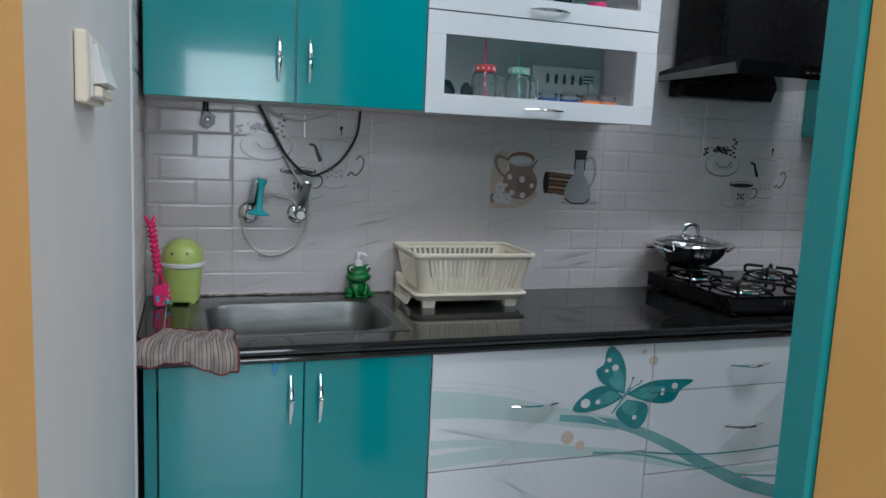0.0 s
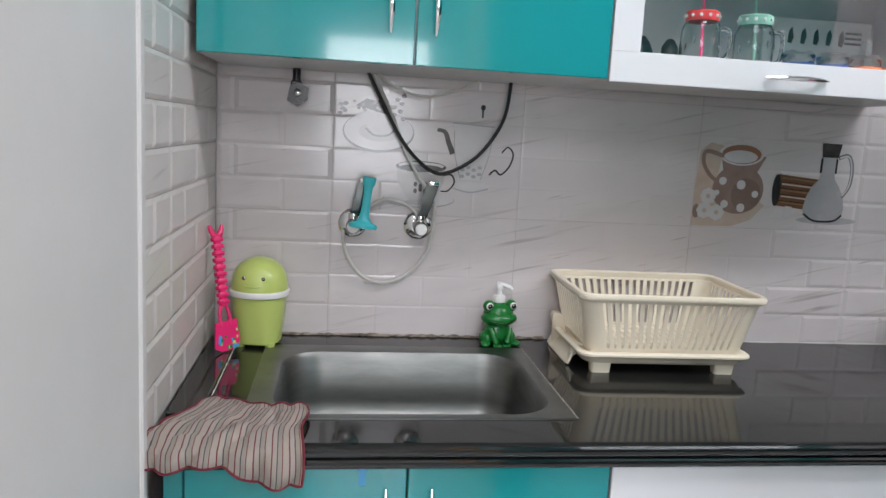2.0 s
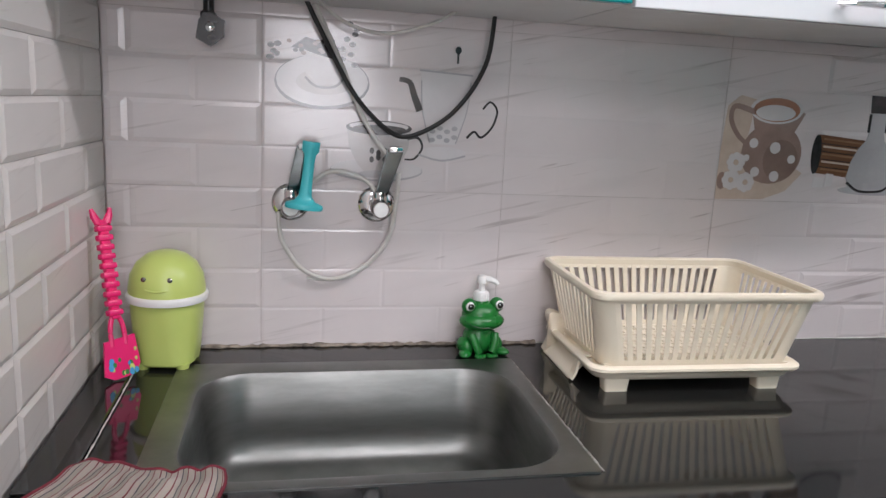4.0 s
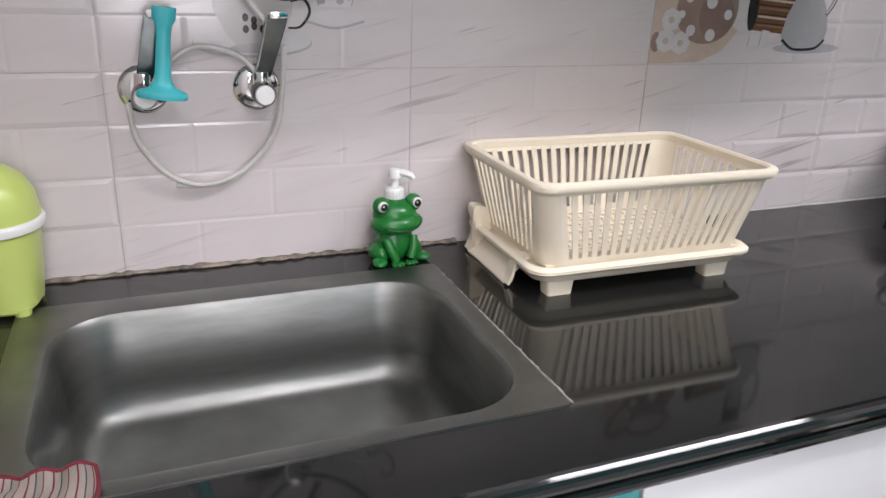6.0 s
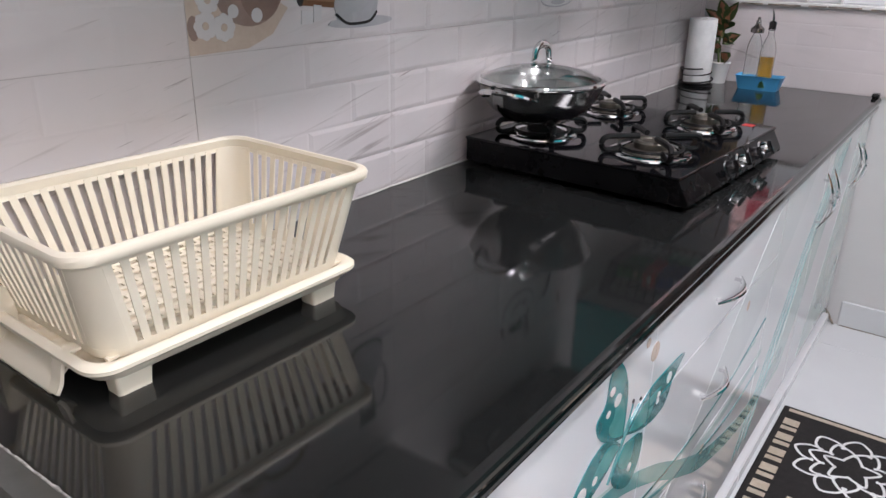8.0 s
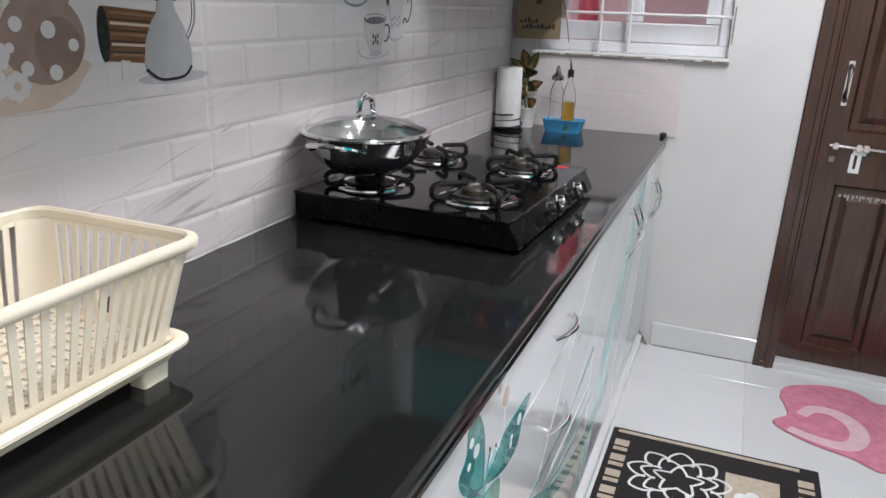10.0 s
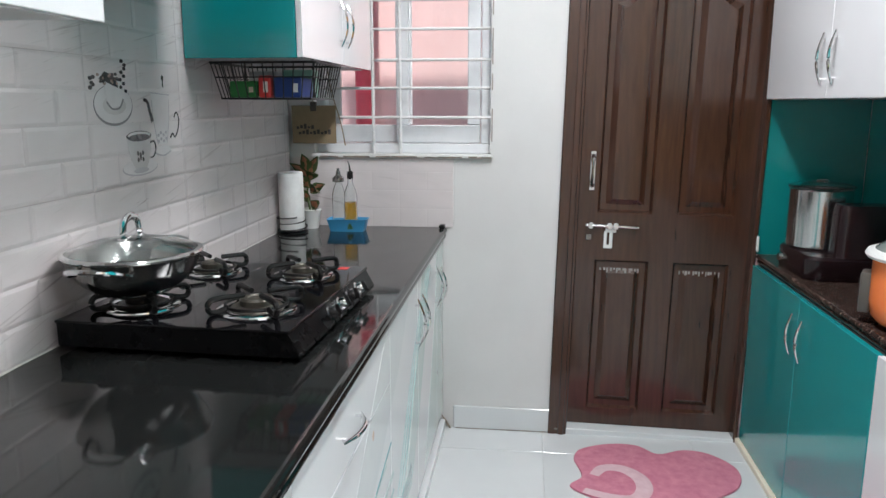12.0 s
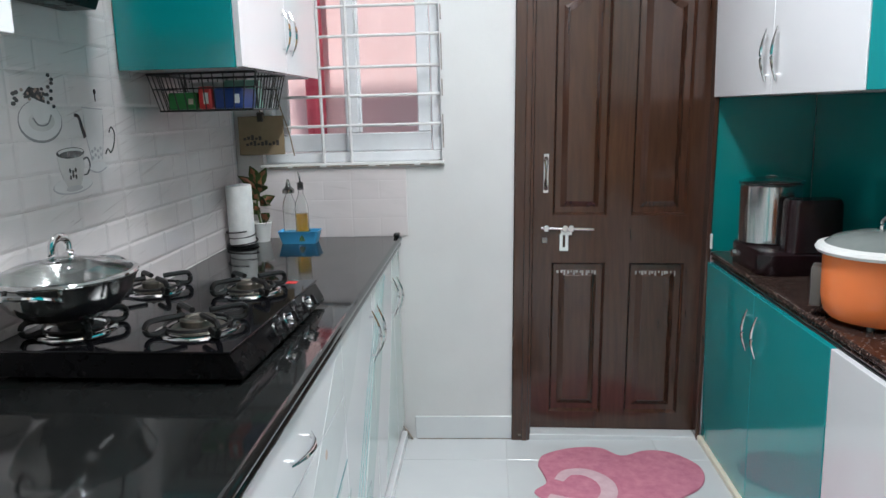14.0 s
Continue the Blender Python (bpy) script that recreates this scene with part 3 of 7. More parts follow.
bm = B()
SX0, SX1, SY0, SY1 = 0.140, 0.712, -0.527, -0.104
prof = slab_edge(CF, CZ, CZ - 0.045) + [(-0.560, CZ - 0.045), (-0.560, CZ)]
loft(bm, [[(x, y, z) for y, z in prof] for x in (0.002, WX)])
bmesh.ops.recalc_face_normals(bm, faces=bm.faces[:])
box(bm, 0.002, WX, -0.560, SY0, CZ - 0.03, CZ)
box(bm, 0.002, WX, SY1, -0.002, CZ - 0.03, CZ)
box(bm, 0.002, SX0, SY0, SY1, CZ - 0.03, CZ)
box(bm, SX1, WX, SY0, SY1, CZ - 0.03, CZ)
bmesh.ops.remove_doubles(bm, verts=bm.verts[:], dist=0.0002)
worktop = tagged(part("worktop", bm, GRANITE), "polished black granite worktop along the tiled wall", "worktop")
bm = B()
box(bm, 0.002, 0.060, -0.52, -0.004, CZ, CZ + 0.006, 0.002)
part("ledge", bm, GRANITE, worktop, "raised granite strip at the side wall")
rng = random.Random(2)


def ragged_bead(bm, p0, p1, w, h, step, rng):
    """An uneven bead of sealant between two points."""
    p0, p1 = Vector(p0), Vector(p1)
    n = max(2, int((p1 - p0).length / step))
    tube(bm, [p0.lerp(p1, i / n) + Vector((rng.uniform(-w, w) * 0.25, rng.uniform(-w, w) * 0.25, 0)) for i in range(n + 1)], [w * rng.uniform(0.35, 1.0) for i in range(n + 1)], 6, flat=h / w)


bm = B()
ragged_bead(bm, (0.10, -0.004, CZ + 0.002), (0.80, -0.004, CZ + 0.002), 0.008, 0.006, 0.009, rng)
part("sealant", bm, GRIME, worktop, "dirty sealant bead at the wall joint", True)
bm = B()
ragged_bead(bm, (0.80, -0.002, CZ + 0.001), (WX - 0.01, -0.002, CZ + 0.001), 0.004, 0.003, 0.05, rng)
ragged_bead(bm, (0.064, -0.50, CZ + 0.003), (0.062, -0.10, CZ + 0.003), 0.0020, 0.002, 0.012, rng)
part("sealant", bm, HOSE, worktop, "pale sealant line", True)
bm = B()
ragged_bead(bm, (0.7235, -0.53, CZ + 0.001), (0.7215, -0.10, CZ + 0.001), 0.0026, 0.0018, 0.008, rng)
part("sealant", bm, WORNSEAL, worktop, "cracked pale sealant along the sink", True)
bm = B()
box(bm, WX - 0.040, WX - 0.004, -0.640, -0.615, CZ, CZ + 0.016, 0.006, 2)
part("end_chip", bm, GRANITE, worktop, "loose dark stone chip at the end")

# sink
sink = thing("kitchen_sink", "stainless steel inset sink with a rounded bowl, slightly stained", "sink", pose(0.42, -0.315, CZ))
bm = B()
X0, X1, Y0, Y1 = 0.128 - 0.42, 0.7205 - 0.42, -0.535 + 0.315, -0.096 + 0.315
bx0, bx1, by0, by1 = 0.176 - 0.42, 0.690 - 0.42, -0.508 + 0.315, -0.146 + 0.315


def bowl_loop(i, z, r):
    return [(x, y, z) for x, y in rrect(bx0 + i, bx1 - i, by0 + i, by1 - i, r, 8)]


def outer_like(n, z):
    out = rrect(X0, X1, Y0, Y1, 0.006, 8)
    return [(x, y, z) for x, y in out]


loft(bm, [outer_like(0, -0.001), outer_like(0, 0.0025), bowl_loop(-0.012, 0.003, 0.095), bowl_loop(-0.004, 0.001, 0.088), bowl_loop(0.002, -0.008, 0.083), bowl_loop(0.012, -0.105, 0.075),
          bowl_loop(0.017, -0.130, 0.072), bowl_loop(0.027, -0.145, 0.068), bowl_loop(0.045, -0.152, 0.06), bowl_loop(0.12, -0.156, 0.04)], False, True)
bmesh.ops.recalc_face_normals(bm, faces=bm.faces[:])
bmesh.ops.reverse_faces(bm, faces=bm.faces[:])
if max(bm.faces, key=lambda f: f.calc_area()).normal.z < 0:
    bmesh.ops.reverse_faces(bm, faces=bm.faces[:])
part("bowl", bm, STEEL, sink, "", True)


def front(name, parent, x0, x1, z0, z1, y, mat, label="", th=0.018):
    return part(name, box(B(), x0 + 0.0015, x1 - 0.0015, y, y + th, z0 + 0.0015, z1 - 0.0015, 0.0015), mat, parent, label)


FY = -0.628
# sink unit
su = thing("sink_cabinet", "glossy teal two-door cabinet under the sink", "cabinet")
# body and rail coloured near-black for the shade behind the teal doors
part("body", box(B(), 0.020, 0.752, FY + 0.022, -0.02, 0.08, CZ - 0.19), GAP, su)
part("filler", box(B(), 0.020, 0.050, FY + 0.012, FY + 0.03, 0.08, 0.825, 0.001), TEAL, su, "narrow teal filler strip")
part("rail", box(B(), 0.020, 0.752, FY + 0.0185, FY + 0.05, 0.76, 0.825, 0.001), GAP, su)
part("plinth", box(B(), 0.020, 0.752, FY + 0.05, FY + 0.065, 0, 0.08), BLACKM, su)
d1 = front("cabinet_door", su, 0.053, 0.408, 0.08, 0.826, FY, TEAL)
d2 = front("cabinet_door", su, 0.408, 0.755, 0.08, 0.826, FY, TEAL)
bow_handle(d1, (0.373, FY, 0.79), (0.373, FY, 0.66), (0, -0.026, 0))
bow_handle(d2, (0.449, FY, 0.79), (0.449, FY, 0.66), (0, -0.026, 0))
part("sticker", box(B(), 0.328, 0.340, FY - 0.0012, FY, 0.795, 0.823), BLUEP, d1, "small pale blue tape tab")

# printed drawers
ua = thing("drawer_unit", "white laminate drawer unit printed with green ribbons and a butterfly", "cabinet", group="white base cabinets")
ub = thing("drawer_unit", "white laminate three-drawer unit with chrome handles", "cabinet", group="white base cabinets")
uc = thing("base_cabinet", "white laminate one-door base cabinet with a bowed handle", "cabinet", group="white base cabinets")
ud = thing("base_cabinet", "white laminate base cabinet at the window end", "cabinet", group="white base cabinets")
for u, x0, x1 in ((ua, 0.755, 1.47), (ub, 1.47, 2.27), (uc, 2.27, 2.75), (ud, 2.75, WX - 0.004)):
    part("body", box(B(), x0 + 0.001, x1 - 0.001, FY + 0.0195, -0.02, 0.08, CZ - 0.05), CARCASS, u)
    part("plinth", box(B(), x0 + 0.001, x1 - 0.001, FY + 0.05, FY + 0.065, 0, 0.08), WHITE, u)
fa = [front("drawer_front", ua, 0.757, 1.47, 0.482, 0.826, FY, WHITE), front("drawer_front", ua, 0.757, 1.47, 0.08, 0.482, FY, WHITE)]
fb = [front("drawer_front", ub, 1.47, 2.27, z0, z1, FY, WHITE) for z0, z1 in ((0.668, 0.826), (0.40, 0.668), (0.08, 0.40))]
fc = [front("cabinet_door", uc, 2.27, 2.75, 0.08, 0.826, FY, WHITE)]
fd = [front("cabinet_door", ud, 2.75, 3.25, 0.08, 0.826, FY, WHITE), front("cabinet_door", ud, 3.25, WX - 0.004, 0.08, 0.826, FY, PRINT_GREY)]
bow_handle(fa[0], (1.00, FY, 0.660), (1.15, FY, 0.660), (0, -0.018, 0))
bow_handle(fa[1], (1.00, FY, 0.28), (1.15, FY, 0.28), (0, -0.018, 0))
bow_handle(fb[0], (1.755, FY, 0.741), (1.905, FY, 0.741), (0, -0.028, 0))
bow_handle(fb[1], (1.755, FY, 0.539), (1.905, FY, 0.539), (0, -0.028, 0))
bow_handle(fb[2], (1.755, FY, 0.25), (1.905, FY, 0.25), (0, -0.028, 0))
bow_handle(fc[0], (2.700, FY, 0.77), (2.700, FY, 0.61), (0, -0.032, 0))
bow_handle(fd[0], (2.800, FY, 0.76), (2.800, FY, 0.60), (0, -0.032, 0))
bow_handle(fd[0], (3.195, FY, 0.76), (3.195, FY, 0.61), (0, -0.030, 0))
bow_handle(fd[1], (3.305, FY, 0.74), (3.305, FY, 0.59), (0, -0.032, 0))

# upper cabinets
UZ, UY = 1.490, -0.325
uu = thing("wall_cabinet", "glossy teal two-door wall cabinet above the sink", "cabinet")
part("body", box(B(), 0.012, 0.797, UY + 0.0195, -0.002, UZ + 0.002, 2.25), CARCASS, uu)
e1 = front("cabinet_door", uu, 0.012, 0.4135, UZ, 2.25, UY, TEAL)
e2 = front("cabinet_door", uu, 0.4145, 0.797, UZ, 2.25, UY, TEAL)
bow_handle(e1, (0.366, UY, 1.672), (0.366, UY, 1.548), (0, -0.024, 0))
bow_handle(e2, (0.452, UY, 1.672), (0.452, UY, 1.548), (0, -0.024, 0))

ug = thing("glass_front_cabinet", "white wall cabinet with two lift-up glazed flaps", "cabinet")
GX0, GX1 = 0.800, 1.597
for n, a in zip(("side_panel", "side_panel", "bottom_shelf", "middle_shelf", "top_panel", "back_panel"), ((GX0, GX0 + 0.016, UY + 0.0195, -0.002, UZ + 0.002, 2.10), (GX1 - 0.016, GX1, UY + 0.0195, -0.002, UZ + 0.002, 2.10), (GX0 + 0.016, GX1 - 0.016, UY + 0.0195, -0.002, UZ + 0.002, UZ + 0.050),
          (GX0 + 0.016, GX1 - 0.016, UY + 0.0195, -0.002, 1.780, 1.796), (GX0 + 0.016, GX1 - 0.016, UY + 0.0195, -0.002, 2.084, 2.10), (GX0 + 0.016, GX1 - 0.016, -0.010, -0.003, UZ + 0.002, 2.10))):
    part(n, box(B(), *a), CARCASS, ug)
for z0, z1 in ((UZ - 0.003, 1.788), (1.792, 2.10)):
    bm = B()
    w, wb = 0.058, 0.060
    box(bm, GX0, GX1, UY, UY + 0.018, z0, z0 + wb, 0.0012)
    box(bm, GX0, GX1, UY, UY + 0.018, z1 - 0.066, z1, 0.0012)
    box(bm, GX0, GX0 + w, UY, UY + 0.018, z0 + wb, z1 - 0.066, 0.0)
    box(bm, GX1 - 0.076, GX1, UY, UY + 0.018, z0 + wb, z1 - 0.066, 0.0)
    fl = part("flap", bm, WHITE, ug, "white framed glazed flap")
    g = part("pane", box(B(), GX0 + w, GX1 - 0.076, UY + 0.008, UY + 0.012, z0 + wb, z1 - 0.066), CLEAR, fl)
    g.visible_shadow = False
    bow_handle(fl, (1.125, UY, z0 + 0.028), (1.262, UY, z0 + 0.028), (0, -0.026, 0))

u2 = thing("wall_cabinet", "white fronted wall cabinet with a teal side by the window", "cabinet")
part("body", box(B(), 2.566, WX - 0.004, UY + 0.0195, -0.002, UZ + 0.002, 2.25), CARCASS, u2)
part("side_panel", box(B(), 2.548, 2.566, UY + 0.001, -0.002, UZ, 2.25, 0.001), TEAL, u2, "teal laminate side panel")
g1 = front("cabinet_door", u2, 2.550, 3.01, UZ, 2.25, UY - 0.0185, WHITE)
g2 = front("cabinet_door", u2, 3.01, WX - 0.006, UZ, 2.25, UY - 0.0185, WHITE)
bow_handle(g1, (2.972, UY - 0.0185, 1.69), (2.972, UY - 0.0185, 1.55), (0, -0.026, 0))
bow_handle(g2, (3.055, UY - 0.0185, 1.69), (3.055, UY - 0.0185, 1.55), (0, -0.026, 0))

# side counter opposite
GF, GZ = -1.848, 0.785
gw = tagged(part("side_worktop", prism(B(), slab_edge(GF - 0.0, GZ, GZ - 0.035)[::1] + [(GF + 0.002, GZ - 0.035), (GF + 0.002, GZ)], "x", 0.96, 0.97), BROWNG), "dark brown speckled granite side worktop", "worktop")
bm = B()
pr = [(2 * GF - y - 0.014, z) for y, z in slab_edge(GF, GZ, GZ - 0.035)] + [(-2.232, GZ - 0.035), (-2.232, GZ)]
loft(bm, [[(x, y, z) for y, z in pr] for x in (0.96, WX + 0.004)])
bmesh.ops.recalc_face_normals(bm, faces=bm.faces[:])
bm.to_mesh(gw.data)
bm.free()
gt = thing("base_cabinet", "glossy teal two-door base cabinet below the side worktop", "cabinet")
gb = thing("base_cabinet", "white laminate base cabinet below the side worktop", "cabinet")
# these bodies take the same near-black, as shade between the door fronts
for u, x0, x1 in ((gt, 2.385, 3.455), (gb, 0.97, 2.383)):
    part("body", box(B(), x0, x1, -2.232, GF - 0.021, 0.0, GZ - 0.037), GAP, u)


def gfront(name, parent, x0, x1, z0, z1, y, mat):
    return part(name, box(B(), x0 + 0.0015, x1 - 0.0015, y - 0.018, y, z0 + 0.0015, z1 - 0.0015, 0.0015), mat, parent)


h1 = gfront("cabinet_door", gt, 2.93, 3.455, 0.012, GZ - 0.037, GF, TEAL)
h2 = gfront("cabinet_door", gt, 2.385, 2.93, 0.012, GZ - 0.037, GF, TEAL)
for i in range(3):
    gfront("cabinet_door", gb, 0.97 + i * 0.471, 1.441 + i * 0.471, 0.012, GZ - 0.037, GF, WHITE)
bow_handle(h1, (2.975, GF, 0.685), (2.975, GF, 0.545), (0, 0.020, 0))
bow_handle(h2, (2.885, GF, 0.685), (2.885, GF, 0.545), (0, 0.020, 0))
gu = thing("wall_cabinet", "white two-door wall cabinet above the side worktop", "cabinet")
gv = thing("wall_cabinet", "teal wall cabinet above the side worktop", "cabinet")
for u, x0, x1 in ((gu, 2.308, 3.455), (gv, 0.97, 2.306)):
    part("body", box(B(), x0, x1, -2.232, GF - 0.021, 1.381, 2.2), CARCASS, u)
k1 = gfront("cabinet_door", gu, 2.88, 3.455, 1.379, 2.2, GF, WHITE)
k2 = gfront("cabinet_door", gu, 2.308, 2.88, 1.379, 2.2, GF, WHITE)
for i in range(3):
    gfront("cabinet_door", gv, 0.97 + i * 0.445, 1.415 + i * 0.445, 1.379, 2.2, GF, TEAL)
bow_handle(k1, (2.925, GF, 1.575), (2.925, GF, 1.42), (0, 0.020, 0))
bow_handle(k2, (2.835, GF, 1.575), (2.835, GF, 1.42), (0, 0.020, 0))
bm = box(B(), 0.96, WX + 0.004, -2.2355, -2.2325, GZ + 0.001, 1.379)
struct("trim_splashback", bm, TEALW, "teal back-painted glass splashback", "splashback")
struct("trim_splashback_end", box(B(), WX + 0.002, WX + 0.0075, -2.230, -1.854, GZ + 0.001, 1.379), TEALW, "teal splashback panel on the end wall", "splashback")
# ---- wall and floor tiles ----
def brick_mesh(w, h, bev=0.010, dep=0.0075, lip=0.0035, g=0.0006, mat=TILE):
    """A pillow-edged brick: local x along the wall, -y out of it."""
    bm = B()
    w, h = w / 2 - g, h / 2 - g
    loft(bm, [[(-w, 0, -h), (w, 0, -h), (w, 0, h), (-w, 0, h)], [(-w, -dep + lip, -h), (w, -dep + lip, -h), (w, -dep + lip, h), (-w, -dep + lip, h)],
              [(-w + bev, -dep, -h + bev * 0.8), (w - bev, -dep, -h + bev * 0.8), (w - bev, -dep, h - bev * 0.8), (-w + bev, -dep, h - bev * 0.8)]], False, True)
    bmesh.ops.recalc_face_normals(bm, faces=bm.faces[:])
    me = bpy.data.meshes.new("brick_tile")
    bm.to_mesh(me)
    bm.free()
    me.materials.append(mat)
    return me


_bricks = {}


def brick(parent, m, w, h, flat):
    key = (round(w, 3), round(h, 3), flat)
    if key not in _bricks:
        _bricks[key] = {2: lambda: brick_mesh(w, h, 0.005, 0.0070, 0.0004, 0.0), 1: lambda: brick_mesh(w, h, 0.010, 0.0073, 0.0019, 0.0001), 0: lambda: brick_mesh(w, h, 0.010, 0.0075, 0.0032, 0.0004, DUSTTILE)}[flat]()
    ob = new("brick_tile", _bricks[key])
    ob.parent, ob.matrix_basis = parent, m


def tile_wall(parent, start, first, length, z0, z1, place, flat):
    """Tiles 0.45 x 0.30, each of four brick courses in half bond; first is where the first whole tile begins."""
    row = 0
    z = z0
    while z < z1 - 0.01:
        h = min(0.075, z1 - z)
        edges = {0.0, length}
        k = first - 0.45
        while k < length:
            offs = (0.0, 0.225) if row % 2 else (0.0, 0.1125, 0.3375)
            for o in offs:
                if 0.012 < k + o < length - 0.012:
                    edges.add(round(k + o, 4))
            k += 0.45
        e = sorted(edges)
        for a, b in zip(e, e[1:]):
            brick(parent, place((a + b) / 2, z + h / 2), b - a, h, flat((a + b) / 2, z + h / 2))
        z += h
        row += 1


tile_wall(wall_back, 0, 0.262, WX, CZ, 1.77, lambda s, z: pose(s, 0.008, z), lambda s, z: 2 if 0.20 < s < 1.45 else 1)
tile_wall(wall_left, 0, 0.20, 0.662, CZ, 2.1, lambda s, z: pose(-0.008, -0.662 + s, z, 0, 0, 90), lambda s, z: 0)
tile_wall(wall_window, 0, 0.45, 0.670, CZ, 1.150, lambda s, z: pose(WX + 0.008, -s, z, 0, 0, -90), lambda s, z: 2)
for i in range(3):
    x = 0.262 + 0.45 * i
    if x < WX:
        part("grout_line", box(B(), x - 0.0005, x + 0.0005, 0.0004, 0.006, CZ, 1.77), DARKGROUT, wall_back)
for z in (1.17, 1.47):
    part("grout_line", box(B(), 0.0, WX, 0.0005, 0.006, z - 0.0006, z + 0.0006), DARKGROUT, wall_back)
# floor tiles
_fm = bpy.data.meshes.new("floor_tile")
bm = box(B(), -0.299, 0.299, -0.299, 0.299, -0.008, 0.0, 0.0012)
bm.to_mesh(_fm)
bm.free()
_fm.materials.append(FLOOR)
for i in range(10):
    for j in range(10):
        ob = new("floor_tile", _fm)
        ob.parent, ob.matrix_basis = floor, pose(-1.86 + 0.6 * i + 0.035, -5.55 + 0.6 * j, 0)
# ---- things on the long worktop ----
def ball(bm, c, r, s=(1, 1, 1), seg=20, rot=None):
    m = Matrix.LocRotScale(Vector(c), Euler([radians(a) for a in rot]) if rot else None, Vector(s))
    bmesh.ops.create_uvsphere(bm, u_segments=seg, v_segments=seg * 2 // 3, radius=r, matrix=m)
    return bm


def ring(bm, c, R, r, seg=36, m=6):
    tube(bm, [(c[0] + R * math.cos(2 * math.pi * i / seg), c[1] + R * math.sin(2 * math.pi * i / seg), c[2]) for i in range(seg)], r, m, True)
    return bm


# dish rack
rack = thing("dish_rack", "cream plastic dish rack with slotted sides on a drip tray", "dish rack", pose(1.010, -0.150, CZ, 0, 0, -1.0))


def rack_loop(k, z, grow=0.0, r=0.03):
    ax, ay = 0.176 + (0.206 - 0.176) * k + grow, 0.116 + (0.141 - 0.116) * k + grow
    return [(x, y, z) for x, y in rrect(-ax, ax, -ay, ay, r, 6)]


def band(bm, k0, z0, k1, z1, th=0.0022):
    lo = [rack_loop(k0, z0), rack_loop(k1, z1), rack_loop(k1, z1, -th, 0.028), rack_loop(k0, z0, -th, 0.028)]
    rings = [[bm.verts.new(p) for p in q] for q in lo]
    for a, b in zip(rings, rings[1:] + rings[:1]):
        for i in range(len(a)):
            j = (i + 1) % len(a)
            bm.faces.new((a[i], a[j], b[j], b[i]))


RB, RT = 0.044, 0.178


def rk(z):
    return (z - RB) / (RT - RB)


bm = B()
lo = [rack_loop(1, RT - 0.013, 0.003), rack_loop(1, RT - 0.010, 0.006), rack_loop(1, RT - 0.003, 0.007), rack_loop(1, RT + 0.001, 0.0055), rack_loop(1, RT + 0.0028, 0.002), rack_loop(1, RT + 0.0025, -0.002), rack_loop(1, RT - 0.001, -0.005, 0.028), rack_loop(1, RT - 0.012, -0.004, 0.028)]
rings = [[bm.verts.new(p) for p in q] for q in lo]
for a, b in zip(rings, rings[1:] + rings[:1]):
    for i in range(len(a)):
        j = (i + 1) % len(a)
        bm.faces.new((a[i], a[j], b[j], b[i]))
bmesh.ops.recalc_face_normals(bm, faces=bm.faces[:])
basket = part("basket_rim", bm, CREAM, rack, "", True)
bm = B()
band(bm, rk(0.160), 0.160, 1, RT - 0.010)
band(bm, 0, RB, rk(0.056), 0.056)
bmesh.ops.recalc_face_normals(bm, faces=bm.faces[:])
part("basket_band", bm, CREAM, rack, "", True)
# solid corners
for sx in (-1, 1):
    for sy in (-1, 1):
        ls = []
        bm = B()
        for z in (0.050, 0.165):
            k = rk(z)
            ax, ay = 0.176 + 0.030 * k, 0.116 + 0.025 * k
            r = 0.03
            pts = [(ax - 0.034, ay)] + [(ax - r + r * math.cos(radians(a)), ay - r + r * math.sin(radians(a))) for a in (90, 70, 50, 30, 10, 0)] + [(ax, ay - 0.033)]
            th = 0.0022
            inn = [(x - (th if i > 2 else 0), y - (th if i < 6 else 0)) for i, (x, y) in enumerate(pts)]
            ls.append([(sx * x, sy * y, z) for x, y in pts + inn[::-1]])
        loft(bm, ls)
        bmesh.ops.recalc_face_normals(bm, faces=bm.faces[:])
        part("basket_corner", bm, CREAM, rack, "", True)
slat_long = box(B(), -0.0047, 0.0047, -0.0011, 0.0011, -0.058, 0.058)
_sl = part("slat", slat_long, CREAM, rack).data
first_slat = True
for side in (-1, 1):
    n = 18
    for i in range(n + 1):
        u = -1 + 2 * i / n
        b0, b1 = Vector((u * 0.143, side * (0.116 + 0.025 * rk(0.052) - 0.0011), 0.052)), Vector((u * 0.171, side * (0.116 + 0.025 * rk(0.164) - 0.0011), 0.164))
        ob = rack.children[-1] if first_slat else new("slat", _sl)
        first_slat = False
        ob.parent = rack
        d = (b1 - b0).normalized()
        xa = Vector((1, 0, 0))
        ya = d.cross(xa).normalized()
        xa = ya.cross(d)
        mm = Matrix((xa, ya, d)).transposed().to_4x4()
        ob.matrix_basis = Matrix.Translation((b0 + b1) / 2) @ mm
    n = 11
    for i in range(n + 1):
        u = -1 + 2 * i / n
        b0, b1 = Vector((side * (0.176 + 0.030 * rk(0.052) - 0.0011), u * 0.083, 0.052)), Vector((side * (0.176 + 0.030 * rk(0.164) - 0.0011), u * 0.108, 0.164))
        ob = new("slat", _sl)
        ob.parent = rack
        d = (b1 - b0).normalized()
        xa = Vector((0, 1, 0))
        ya = d.cross(xa).normalized()
        xa = ya.cross(d)
        ob.matrix_basis = Matrix.Translation((b0 + b1) / 2) @ Matrix((xa, ya, d)).transposed().to_4x4()
